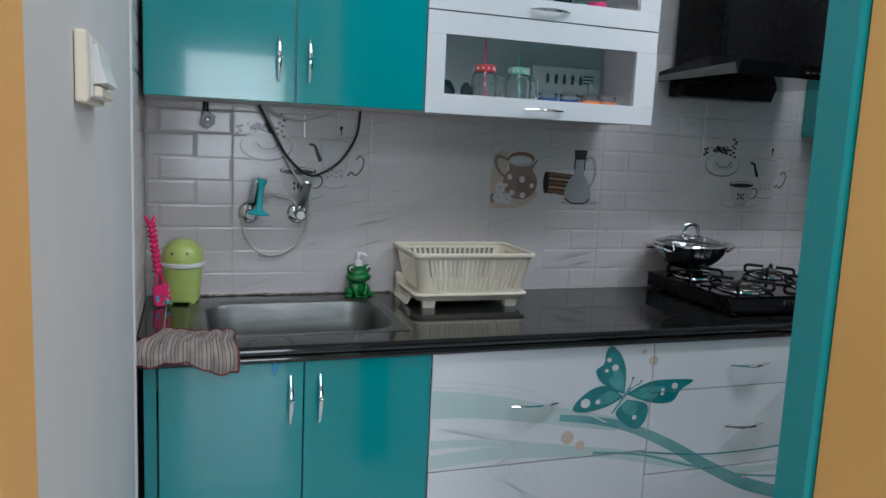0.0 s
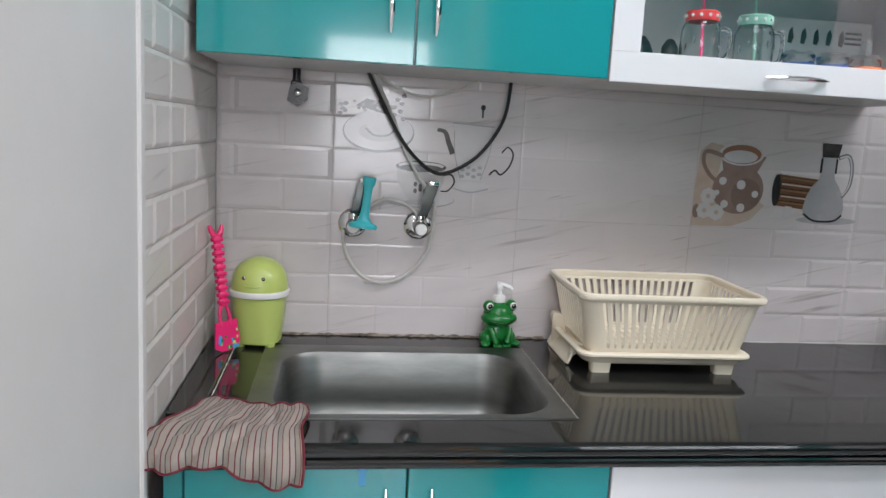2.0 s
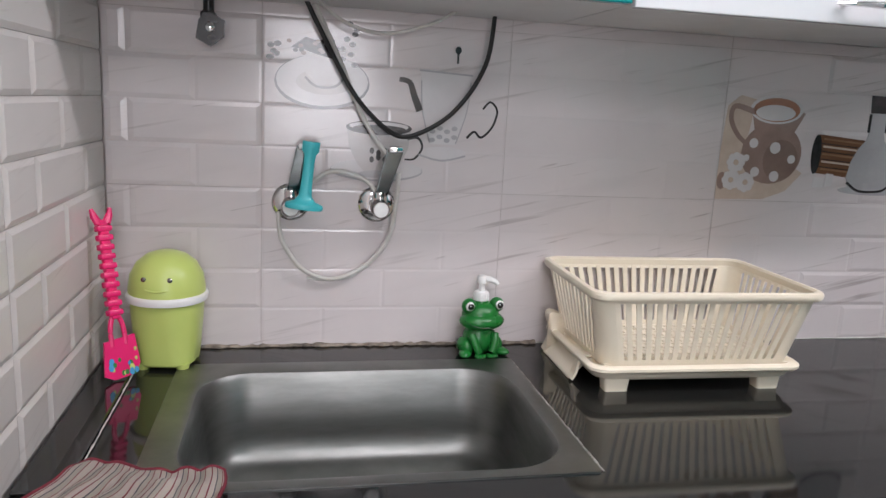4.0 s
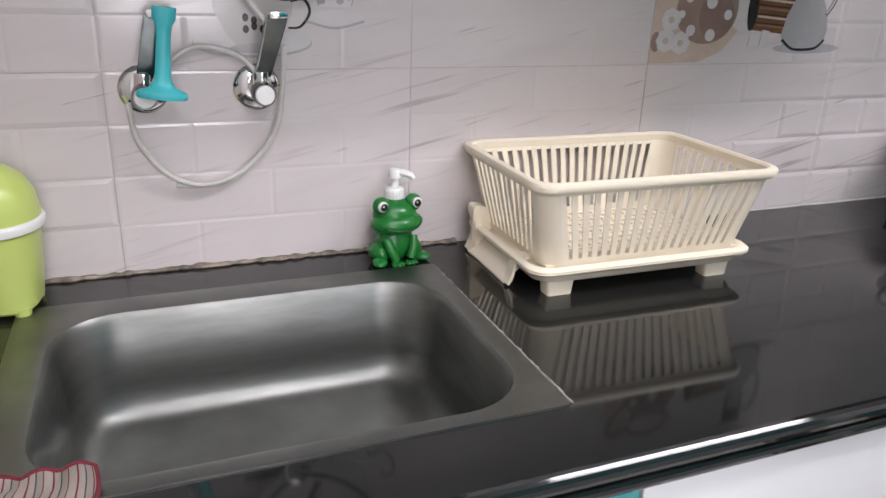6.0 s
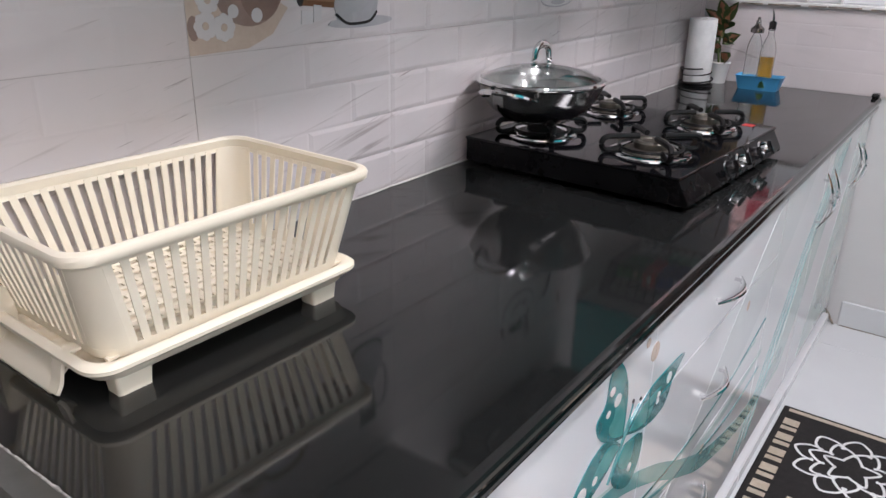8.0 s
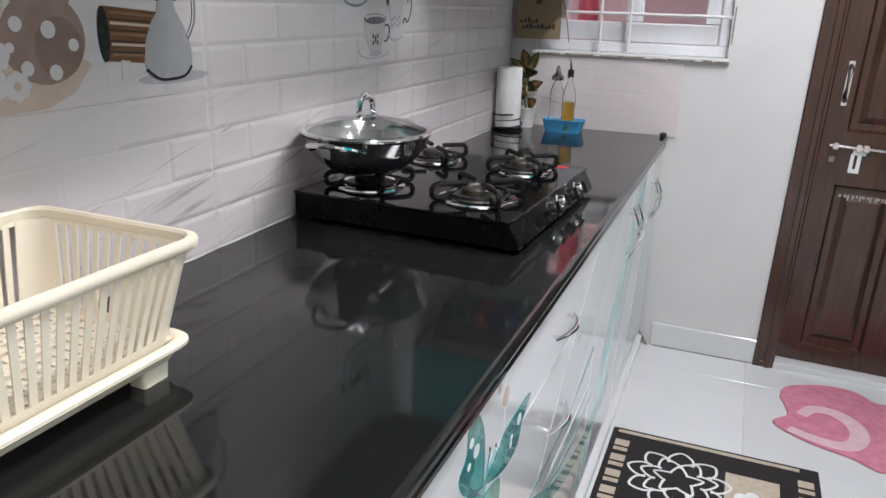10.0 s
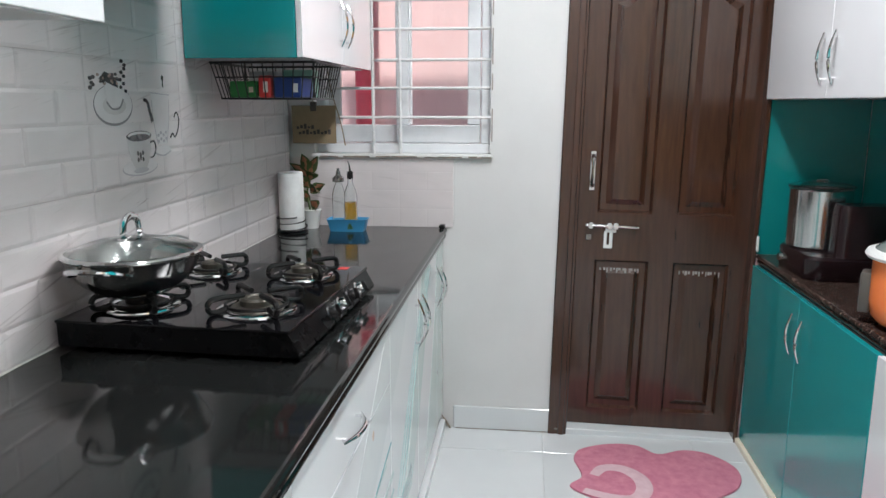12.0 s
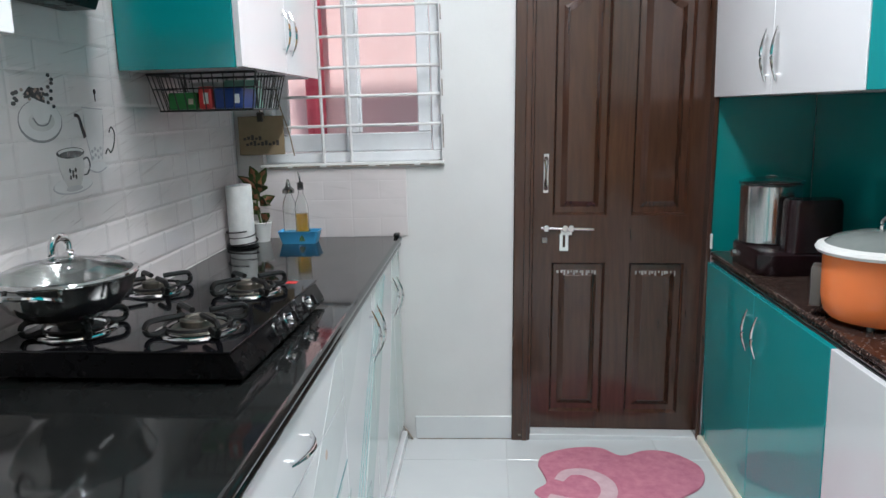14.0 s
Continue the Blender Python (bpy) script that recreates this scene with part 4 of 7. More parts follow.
for n, span, mk in ((19, 0.165, lambda: box(B(), -0.0035, 0.0035, -0.113, 0.113, RB, RB + 0.003)), (13, 0.110, lambda: box(B(), -0.173, 0.173, -0.0035, 0.0035, RB + 0.0005, RB + 0.0035))):
    base = part("floor_bar", mk(), CREAM, rack)
    for i in range(n):
        u = -span + 2 * span * i / (n - 1)
        ob = base if i == 0 else new("floor_bar", base.data)
        ob.parent = rack
        ob.location = (u, 0, 0) if n == 19 else (0, u, 0)
# tray with a spout lip at one end, and feet
bm = B()
tl = [(0.176, 0.114, 0.020), (0.183, 0.121, 0.024), (0.188, 0.126, 0.036), (0.195, 0.133, 0.0375), (0.198, 0.136, 0.041), (0.198, 0.136, 0.0455), (0.194, 0.132, 0.0490), (0.187, 0.125, 0.0490), (0.183, 0.121, 0.0450), (0.178, 0.116, 0.030)]
loft(bm, [[(x - 0.004, y, z) for x, y in rrect(-a, a, -b, b, 0.03, 6)] for a, b, z in tl], True, True)
bmesh.ops.recalc_face_normals(bm, faces=bm.faces[:])
tray = part("drip_tray", bm, CREAM, rack, "", True)
for sx in (-0.148, 0.136):
    for sy in (-0.104, 0.092):
        part("foot", loft(B(), [[(sx + x * k, sy + y * k, z) for x, y in rrect(-0.023, 0.023, -0.015, 0.015, 0.005, 4)] for k, z in ((0.88, 0.0), (1.0, 0.026))]), CREAM, rack, "", True)
bm = B()
run = spline([(-0.180, 0, 0.030), (-0.193, 0, 0.019), (-0.206, 0, 0.008), (-0.212, 0, 0.001)], 5)
loft(bm, [[(p.x, -0.056, p.z), (p.x, 0.090, p.z), (p.x, 0.090, p.z + 0.003), (p.x, -0.056, p.z + 0.003)] for p in run])
for y0, y1, top in ((-0.068, -0.050, [(-0.176, 0.0485), (-0.190, 0.0480), (-0.199, 0.042), (-0.203, 0.030), (-0.206, 0.016), (-0.2125, 0.005)]),
                    (0.080, 0.104, [(-0.176, 0.074), (-0.192, 0.082), (-0.206, 0.083), (-0.209, 0.072), (-0.203, 0.052), (-0.202, 0.032), (-0.207, 0.016), (-0.2125, 0.005)])):
    o = spline([(x, 0, z) for x, z in top], 5)
    loft(bm, [[(p.x + 0.004, y0, p.z - 0.003), (p.x + 0.004, y1, p.z - 0.003), (p.x, y1, p.z), (p.x, y0, p.z)] for p in o])
    inner = y1 if y0 < 0 else y0
    loft(bm, [[(p.x, inner - 0.0012, max(0.001, 0.026 + (p.x + 0.184) * 0.9)), (p.x, inner + 0.0012, max(0.001, 0.026 + (p.x + 0.184) * 0.9)), (p.x, inner + 0.0012, max(p.z - 0.001, 0.004)), (p.x, inner - 0.0012, max(p.z - 0.001, 0.004))] for p in o])
bmesh.ops.recalc_face_normals(bm, faces=bm.faces[:])
part("spout", bm, CREAM, tray, "drain spout with curled cheeks", True)

# hob
hob = thing("gas_hob", "black glass four-burner gas hob with cast iron supports", "gas hob", pose(1.840, -0.023, CZ, 0, 0, -2.5))
HW, HD, HT = 0.590, 0.495, 0.066
bm = B()
prism(bm, [(0.0, 0.012), (-HD - 0.018, 0.012), (-HD - 0.018, 0.020), (-HD + 0.004, HT - 0.006), (0.0, HT - 0.006)], "x", 0.004, HW - 0.004)
part("body", bm, BLACKM, hob)
part("glass_top", box(B(), 0.0, HW, -HD, 0.002, HT - 0.006, HT, 0.002, 2), BLACKG, hob, "black toughened glass top")
for x in (0.05, HW - 0.05):
    for y in (-0.05, -HD + 0.02):
        part("foot", lathe(B(), [(0.0, 0.0), (0.016, 0.0), (0.014, 0.013), (0, 0.013)], 14, (x, y, 0.0)), BLACKP, hob, "", True)
for i in range(4):
    x = 0.235 + i * 0.074
    c = Matrix.Translation((x, -HD - 0.009, 0.038)) @ Matrix.Rotation(radians(64), 4, "X")
    k = part("knob", lathe(B(), [(0.0, 0.018), (0.011, 0.018), (0.0135, 0.014), (0.0145, 0.003), (0.018, 0.0), (0, 0)], 20, m=c), CHROME if i % 2 else BLACKP, hob, "black and chrome control knob", True)
    part("grip", box(B(), -0.003, 0.003, -0.013, 0.013, 0.017, 0.026, 0.001, m=c), BLACKP, k)
part("sticker", box(B(), 0.545, 0.572, -0.452, -0.425, HT, HT + 0.0006), RED, hob, "small red warning sticker")
for bx, by, br in ((0.135, -0.112, 1.0), (0.150, -0.368, 1.05), (0.470, -0.360, 0.95), (0.480, -0.110, 0.9)):
    p = part("drip_ring", lathe(B(), [(0.052 * br, 0.0015), (0.056 * br, 0.004), (0.074 * br, 0.005), (0.080 * br, 0.003), (0.081 * br, 0.0), (0.052 * br, 0.0)], 40, (bx, by, HT)), CHROME, hob, "bright steel drip ring", True)
    part("burner", lathe(B(), [(0.056 * br, 0.0), (0.050 * br, 0.008), (0.034 * br, 0.010), (0.034 * br, 0.022), (0.030 * br, 0.026), (0.018 * br, 0.027), (0.016 * br, 0.024), (0, 0.024)], 32, (bx, by, HT)), BURNER if by < -0.3 or bx > 0.4 else IRON, p, "domed burner cap", True)
    bm = B()
    ring(bm, (bx, by, HT + 0.012), 0.062 * br, 0.0035)
    for a in range(4):
        t = radians(45 + 90 * a)
        dx, dy = math.cos(t), math.sin(t)
        pts = [(bx + dx * q, by + dy * q, HT + z) for q, z in ((0.060 * br, 0.012), (0.082 * br, 0.006), (0.096 * br, 0.008), (0.101 * br, 0.020), (0.095 * br, 0.031), (0.080 * br, 0.034), (0.040 * br, 0.034), (0.026 * br, 0.034))]
        tube(bm, spline(pts, 4), 0.0062, 8)
    part("pan_support", bm, IRON, p, "black four-armed pan support", True)

# lidded wok on the first burner
wok = thing("wok", "polished steel wok with a domed glass lid", "wok", pose(1.928, -0.152, CZ + HT + 0.036))
WS = 0.94
out_p = [(0, 0.0), (0.052, 0.0), (0.080, 0.010), (0.112, 0.032), (0.134, 0.058), (0.145, 0.082), (0.149, 0.086)]
in_p = [(0.145, 0.087), (0.140, 0.080), (0.129, 0.058), (0.107, 0.034), (0.076, 0.012), (0.05, 0.003), (0, 0.003)]
part("pan", lathe(B(), [(r * WS, z * 1.02) for r, z in out_p + in_p], 56), WOKSTEEL, wok, "", True)
lid = part("lid", lathe(B(), [(r * WS, z) for r, z in ((0.142, 0.089), (0.130, 0.098), (0.09, 0.112), (0.045, 0.119), (0, 0.121), (0, 0.118), (0.045, 0.116), (0.089, 0.109), (0.128, 0.0955), (0.139, 0.0875), (0.142, 0.089))], 56, (0, 0, 0.002)), CLEAR, wok, "domed clear glass lid", True)
lid.visible_shadow = False
bm = lathe(B(), [(r * WS, z) for r, z in ((0.138, 0.088), (0.148, 0.087), (0.1505, 0.0905), (0.148, 0.094), (0.138, 0.0945), (0.138, 0.088))], 56, (0, 0, 0.002))
part("lid_rim", bm, CHROME, lid, "steel lid band", True)
bm = tube(B(), spline([(-0.030, 0, 0.119), (-0.031, 0, 0.138), (-0.024, 0, 0.158), (0, 0, 0.166), (0.024, 0, 0.158), (0.031, 0, 0.138), (0.030, 0, 0.119)], 5), 0.0062, 10, flat=1.4)
box(bm, -0.040, -0.022, -0.010, 0.010, 0.118, 0.125, 0.002)
box(bm, 0.022, 0.040, -0.010, 0.010, 0.118, 0.125, 0.002)
part("lid_handle", bm, CHROME, lid, "arched steel handle", True)
part("vent", lathe(B(), [(0.0, 0.004), (0.006, 0.004), (0.008, 0.0), (0, 0)], 16, (-0.055, -0.045, 0.1135)), CHROME, lid, "", True)
for s in (-1, 1):
    a = radians(182 if s < 0 else 2)
    d, q = Vector((math.cos(a), math.sin(a), 0)), Vector((-math.sin(a), math.cos(a), 0))
    pts = [d * r + q * w + Vector((0, 0, z)) for r, w, z in ((0.122, -0.058, 0.068), (0.140, -0.056, 0.072), (0.168, -0.046, 0.082), (0.186, -0.022, 0.088), (0.186, 0.022, 0.088), (0.168, 0.046, 0.082), (0.140, 0.056, 0.072), (0.122, 0.058, 0.068))]
    part("side_handle", tube(B(), spline(pts, 5), 0.0055, 8), CHROME, wok, "looped steel side handle", True)

# bin
bin_ = thing("mini_bin", "lime green plastic counter bin with a domed smiling lid", "bin", pose(0.109, -0.076, CZ, 0, 0, -8) @ Matrix.Diagonal((1, 1, 0.965, 1)))
ls = []
for a, z, r in ((0.044, 0.006, 0.030), (0.048, 0.010, 0.032), (0.054, 0.06, 0.042), (0.060, 0.118, 0.056)):
    ls.append([(x, y, z) for x, y in rrect(-a, a, -a, a, r, 6)])
part("body", loft(B(), ls), LIME, bin_, "", True)
for sx in (-1, 1):
    for sy in (-1, 1):
        part("foot", lathe(B(), [(0, 0.0), (0.010, 0.0), (0.012, 0.012), (0, 0.012)], 12, (sx * 0.033, sy * 0.033, 0)), LIME, bin_, "", True)
part("collar", loft(B(), [[(x, y, z) for x, y in rrect(-a, a, -a, a, a * 0.96, 10)] for a, z in ((0.061, 0.119), (0.0655, 0.120), (0.067, 0.129), (0.0655, 0.132), (0.063, 0.1335))]), WHITEP, bin_, "white plastic collar ring", True)
bm = lathe(B(), [(0.063, 0.132), (0.063, 0.142), (0.0595, 0.165), (0.049, 0.186), (0.032, 0.200), (0.015, 0.206), (0, 0.207)], 40)
dome = part("lid", bm, LIME, bin_, "domed lime lid", True)
for sx in (-1, 1):
    part("eye", ball(B(), (sx * 0.021, -0.0560, 0.166), 0.0045, (1, 0.4, 1), 12), DARKCHROME, dome, "small round eye", True)
bm = tube(B(), arc((-0.017, -0.0600, 0.1485), (0, -0.0660, 0.1445), (0.017, -0.0600, 0.1485), 10), 0.0016, 6)
part("mouth", bm, LIME, dome, "moulded smile", True)

# pink tool leaning in the corner
brush = thing("pink_scraper", "bright pink plastic scraper with a beaded handle leaning on the wall", "scraper", look((0.054, -0.170, 0.882), (0.019, -0.124, 1.136)) @ pose(0, 0, 0, 180, 0, 0))
for i in range(10):
    z = 0.098 + i * 0.0150
    bm = box(B(), -0.0120, 0.0120, -0.0085, 0.0085, z, z + 0.0100, 0.0030, 2)
    part("handle_bead", bm, PINK, brush, "", True)
part("handle_core", box(B(), -0.0075, 0.0075, -0.0055, 0.0055, 0.092, 0.252, 0.002), PINK, brush, "", True)
for s in (-1, 1):
    part("prong", tube(B(), [(s * 0.006, 0, 0.246), (s * 0.012, 0, 0.258), (s * 0.015, 0, 0.270)], [0.007, 0.006, 0.003], 8), PINK, brush, "", True)
    part("stay", tube(B(), spline([(s * 0.003, 0, 0.100), (s * 0.009, 0, 0.085), (s * 0.011, 0, 0.068), (s * 0.011, 0, 0.050)], 4), 0.0042, 8), PINK, brush, "", True)
blade = part("blade", prism(B(), [(-0.024, 0.058), (0.026, 0.064), (0.030, 0.016), (0.020, 0.000), (-0.014, -0.004), (-0.029, 0.004)], "y", -0.0025, 0.0025), PINK, brush, "pink scraper blade with a flowery print")
rng = random.Random(9)
FLOWERS = [P_LIGHT, GREENBOX, MATCREAM, BLUEP, P_CUPD, LIME]
for i in range(34):
    x, z = rng.uniform(-0.022, 0.024), rng.uniform(0.004, 0.040)
    r0 = rng.uniform(0.0022, 0.0046)
    part("flower_print", lathe(B(), [(0, 0.0029 + 0.00002 * i), (r0, 0.0029 + 0.00002 * i), (r0, 0.002), (0, 0.002)], 8, m=Matrix.Translation((x, 0, z)) @ pose(0, 0, 0, 90 if i % 2 else -90), sx=1.0, sy=1.5), FLOWERS[i % 6], blade)

# frog soap pump
frog = thing("soap_dispenser", "green plastic frog soap dispenser with a white pump", "soap dispenser", pose(0.670, -0.050, CZ, 0, 0, 10))
bm = B()
ball(bm, (0, 0, 0.030), 0.034, (0.98, 0.80, 0.95), 24)
ball(bm, (0, -0.001, 0.076), 0.036, (1.02, 0.88, 0.76), 28)
ball(bm, (0, -0.009, 0.066), 0.036, (1.24, 0.88, 0.52), 28)
for s in (-1, 1):
    ball(bm, (s * 0.0285, -0.010, 0.096), 0.0145, (1, 0.9, 1), 20)
    ball(bm, (s * 0.030, -0.004, 0.017), 0.019, (0.80, 1.25, 0.92), 16, (0, s * 12, 0))
    ball(bm, (s * 0.036, -0.022, 0.0075), 0.012, (1.05, 1.7, 0.62), 16, (0, 0, s * 28))
    tube(bm, spline([(s * 0.024, -0.020, 0.042), (s * 0.020, -0.030, 0.026), (s * 0.013, -0.034, 0.010)], 5), 0.0075, 10)
    for k in (-1, 0, 1):
        ball(bm, (s * 0.012 + k * 0.0065, -0.0400 + abs(k) * 0.002, 0.0045), 0.0048, (1, 1.7, 0.9), 10)
lathe(bm, [(0.017, 0.092), (0.0145, 0.106), (0, 0.106)], 20)
body = part("body", bm, FROG, frog, "", True)
DEEPG = material("dark_green_plastic", (0.003, 0.060, 0.012), scale=9, rough=0.35)
part("mouth", tube(B(), spline([(-0.040, -0.0205, 0.0700), (-0.028, -0.0345, 0.0635), (-0.010, -0.0410, 0.0605), (0.010, -0.0410, 0.0605), (0.028, -0.0345, 0.0635), (0.040, -0.0205, 0.0700)], 5), 0.0011, 6), DEEPG, body, "dark green moulded mouth line", True)
for s in (-1, 1):
    e = part("eye", ball(B(), (s * 0.0305, -0.0205, 0.0975), 0.0088, (1, 0.45, 1), 18), WHITEP, frog, "white round eye", True)
    part("pupil", ball(B(), (s * 0.0300, -0.0240, 0.0975), 0.0062, (1, 0.30, 1), 16), CABLE, e, "black pupil", True)
    # small white bead as a fixed highlight on each pupil
    part("glint", ball(B(), (s * 0.0300 - 0.002, -0.0258, 0.0995), 0.0015, (1, 0.4, 1), 8), WHITEP, e, "", True)
bm = lathe(B(), [(0.0, 0.103), (0.0145, 0.103), (0.0150, 0.105), (0.0145, 0.1185), (0.0125, 0.121), (0.0065, 0.122), (0.0055, 0.136), (0.0100, 0.1375), (0.0095, 0.148), (0.007, 0.1515), (0, 0.152)], 24)
for i in range(18):
    a = 2 * math.pi * i / 18
    tube(bm, [(0.0146 * math.cos(a), 0.0146 * math.sin(a), 0.1055), (0.0146 * math.cos(a), 0.0146 * math.sin(a), 0.1175)], 0.0009, 4)
pump = part("pump", bm, WHITEP, frog, "white ribbed pump head", True)
part("nozzle", tube(B(), [(-0.004, 0.002, 0.1455), (0.012, -0.007, 0.1450), (0.022, -0.013, 0.1415), (0.026, -0.015, 0.136)], [0.0065, 0.0060, 0.0048, 0.0040], 10), WHITEP, pump, "", True)

# dish cloth over the edge
cloth = thing("dish_cloth", "beige striped dish cloth with red hem over the worktop edge", "cloth")
STRIPE = bpy.data.materials.new("striped_cotton")
STRIPE.use_nodes = True
_n, _l = STRIPE.node_tree.nodes, STRIPE.node_tree.links
_b = _n["Principled BSDF"]
_b.inputs["Roughness"].default_value = 0.95
_uv = _n.new("ShaderNodeUVMap")
_sep = _n.new("ShaderNodeSeparateXYZ")
_l.new(_uv.outputs[0], _sep.inputs[0])
_mu = _n.new("ShaderNodeMath")
_mu.operation, _mu.inputs[1].default_value = "MULTIPLY", 9.0
_l.new(_sep.outputs[0], _mu.inputs[0])
_fr = _n.new("ShaderNodeMath")
_fr.operation = "FRACT"
_l.new(_mu.outputs[0], _fr.inputs[0])
_rp = _n.new("ShaderNodeValToRGB")
_rp.color_ramp.interpolation = "CONSTANT"
_els = _rp.color_ramp.elements
_els[0].position, _els[0].color = 0.0, (0.78, 0.68, 0.61, 1)
_els[1].position, _els[1].color = 0.20, (0.30, 0.05, 0.07, 1)
for p, c in ((0.27, (0.78, 0.68, 0.61, 1)), (0.52, (0.12, 0.12, 0.15, 1)), (0.58, (0.64, 0.57, 0.49, 1)), (0.82, (0.36, 0.09, 0.10, 1)), (0.87, (0.78, 0.68, 0.61, 1))):
    k = _els.new(p)
    k.color = c
_l.new(_fr.outputs[0], _rp.inputs[0])
_nz = _n.new("ShaderNodeTexNoise")
_nz.inputs["Scale"].default_value = 60
_mx = _n.new("ShaderNodeMix")
_mx.data_type, _mx.blend_type = "RGBA", "MULTIPLY"
_mx.inputs["Factor"].default_value = 0.18
_l.new(_rp.outputs[0], _mx.inputs["A"])
_l.new(_nz.outputs["Color"], _mx.inputs["B"])
_l.new(_mx.outputs["Result"], _b.inputs["Base Color"])
_wv = _n.new("ShaderNodeTexNoise")
_wv.inputs["Scale"].default_value = 700
_bp = _n.new("ShaderNodeBump")
_bp.inputs["Strength"].default_value, _bp.inputs["Distance"].default_value = 0.7, 0.001
_l.new(_wv.outputs["Fac"], _bp.inputs["Height"])
_l.new(_bp.outputs[0], _b.inputs["Normal"])
NU, NV = 44, 40


def cloth_point(u, v):
    """u across, v from the back over the edge and down."""
    x0, x1 = 0.062 - 0.070 * min(1.0, v * 1.15) + 0.006 * math.sin(v * 8), 0.238 + 0.004 * math.sin(v * 9)
    s = v * (0.207 + 0.010 * math.sin(u * 9 + 0.6))
    flat = 0.145 + 0.035 * (1 - u)
    if s < flat:
        y, z, dirn = -0.462 - 0.042 * u + 0.007 * math.sin(u * 8) * (1 - v) - s, CZ + 0.008, 0
    else:
        q = s - flat
        a = min(q / 0.030, 1.0) * math.pi / 2
        y = -0.462 - 0.042 * u - flat - 0.022 * math.sin(a)
        z = CZ + 0.008 - 0.022 * (1 - math.cos(a)) - max(0, q - 0.030)
    y = max(y, -0.672) if s >= flat else max(y, -0.665)
    f = 0.009 * math.sin(u * 15 + v * 5) * (0.35 + v) + 0.010 * noise.noise(Vector((u * 6, v * 5, 3)))
    if s < flat:
        z += abs(f) * 0.9 + 0.004 * math.sin(v * 9) ** 2
    else:
        y -= abs(f) * 1.6 + 0.004
    return (x0 + (x1 - x0) * u, y, z)


bm = B()
uvl = bm.loops.layers.uv.new("UVMap")
grid = [[bm.verts.new(cloth_point(i / NU, j / NV)) for i in range(NU + 1)] for j in range(NV + 1)]
for j in range(NV):
    for i in range(NU):
        f = bm.faces.new((grid[j][i], grid[j + 1][i], grid[j + 1][i + 1], grid[j][i + 1]))
        for lp, (a, b) in zip(f.loops, ((i, j), (i, j + 1), (i + 1, j + 1), (i + 1, j))):
            lp[uvl].uv = (a / NU, b / NV)
bmesh.ops.solidify(bm, geom=bm.faces[:], thickness=0.0025)
part("fabric", bm, STRIPE, cloth, "", True)
edge = [cloth_point(i / NU, 0) for i in range(NU + 1)] + [cloth_point(1, j / NV) for j in range(1, NV + 1)] + [cloth_point(i / NU, 1) for i in range(NU - 1, -1, -1)] + [cloth_point(0, j / NV) for j in range(NV - 1, 0, -1)]
HEM = material("red_hem", (0.17, 0.018, 0.032), scale=60, rough=0.95, bump=0.6, grain=500)
part("hem", tube(B(), edge, 0.0022, 6, True), HEM, cloth, "red stitched hem", True)


# taps
def wall_tap(x, z, lean, label, aerator):
    t = thing("wall_tap", label, "tap", pose(x, -0.0, z), group="wall taps")
    rot = Matrix.Rotation(radians(90), 4, "X")
    fl = part("flange", lathe(B(), [(0.0, 0.0), (0.034, 0.0), (0.034, 0.003), (0.028, 0.009), (0.014, 0.011), (0, 0.011)], 36, m=rot), CHROME, t, "round chrome wall flange", True)
    bm = lathe(B(), [(0.0, 0.008), (0.0135, 0.008), (0.0135, 0.052), (0.0165, 0.054), (0.0165, 0.078), (0.0145, 0.081), (0.0, 0.081)], 28, m=rot)
    body = part("body", bm, DARKCHROME, t, "", True)
    part("cap", lathe(B(), [(0.0, 0.081), (0.0135, 0.081), (0.0125, 0.084), (0, 0.0845)], 24, m=rot), WHITEP, body, "pale round cap", True)
    p0, p1 = Vector((0, -0.045, 0.012)), Vector((lean, -0.066, 0.108))
    d = (p1 - p0)
    sidev = Vector((1, 0, 0))
    bm = loft(B(), [[p0 + d * k + sidev * sx * w + Vector((0, sy * h, 0)) for sx, sy in ((-1, -1), (1, -1), (1, 1), (-1, 1))] for k, w, h in ((0.0, 0.010, 0.009), (0.25, 0.0115, 0.010), (0.85, 0.0140, 0.010), (1.0, 0.0140, 0.009))])
    bmesh.ops.bevel(bm, geom=bm.edges[:], offset=0.002, segments=2, affect="EDGES")
    bmesh.ops.recalc_face_normals(bm, faces=bm.faces[:])
    lev = part("lever", bm, SMOKED, t, "tall dark chrome lever", True)
    part("tip", box(B(), lean - 0.0125, lean + 0.0125, -0.0775, -0.056, 0.100, 0.1115, 0.003, 2), CHROME, lev, "bright chrome tip", True)
    part("band", lathe(B(), [(0.0, 0.0), (0.0125, 0.0), (0.0135, 0.003), (0.0125, 0.020), (0.0, 0.020)], 20, (0.001, -0.048, 0.008)), CHROME, lev, "bright chrome neck", True)
    if aerator:
        bm = lathe(B(), [(0.0, -0.004), (0.031, -0.004), (0.033, 0.000), (0.031, 0.005), (0.018, 0.010), (0.0115, 0.018), (0.010, 0.030), (0.009, 0.075), (0.0100, 0.090), (0.0145, 0.096), (0.0150, 0.112), (0, 0.112)], 28, (0.0, 0, 0), sy=0.55)
        bmesh.ops.transform(bm, matrix=Matrix.Translation((0.022, -0.088, 0.004)) @ Matrix.Rotation(radians(6), 4, "Y"), verts=bm.verts[:])
        part("nozzle", bm, CYAN, t, "turquoise rubber spray nozzle", True)
    return t


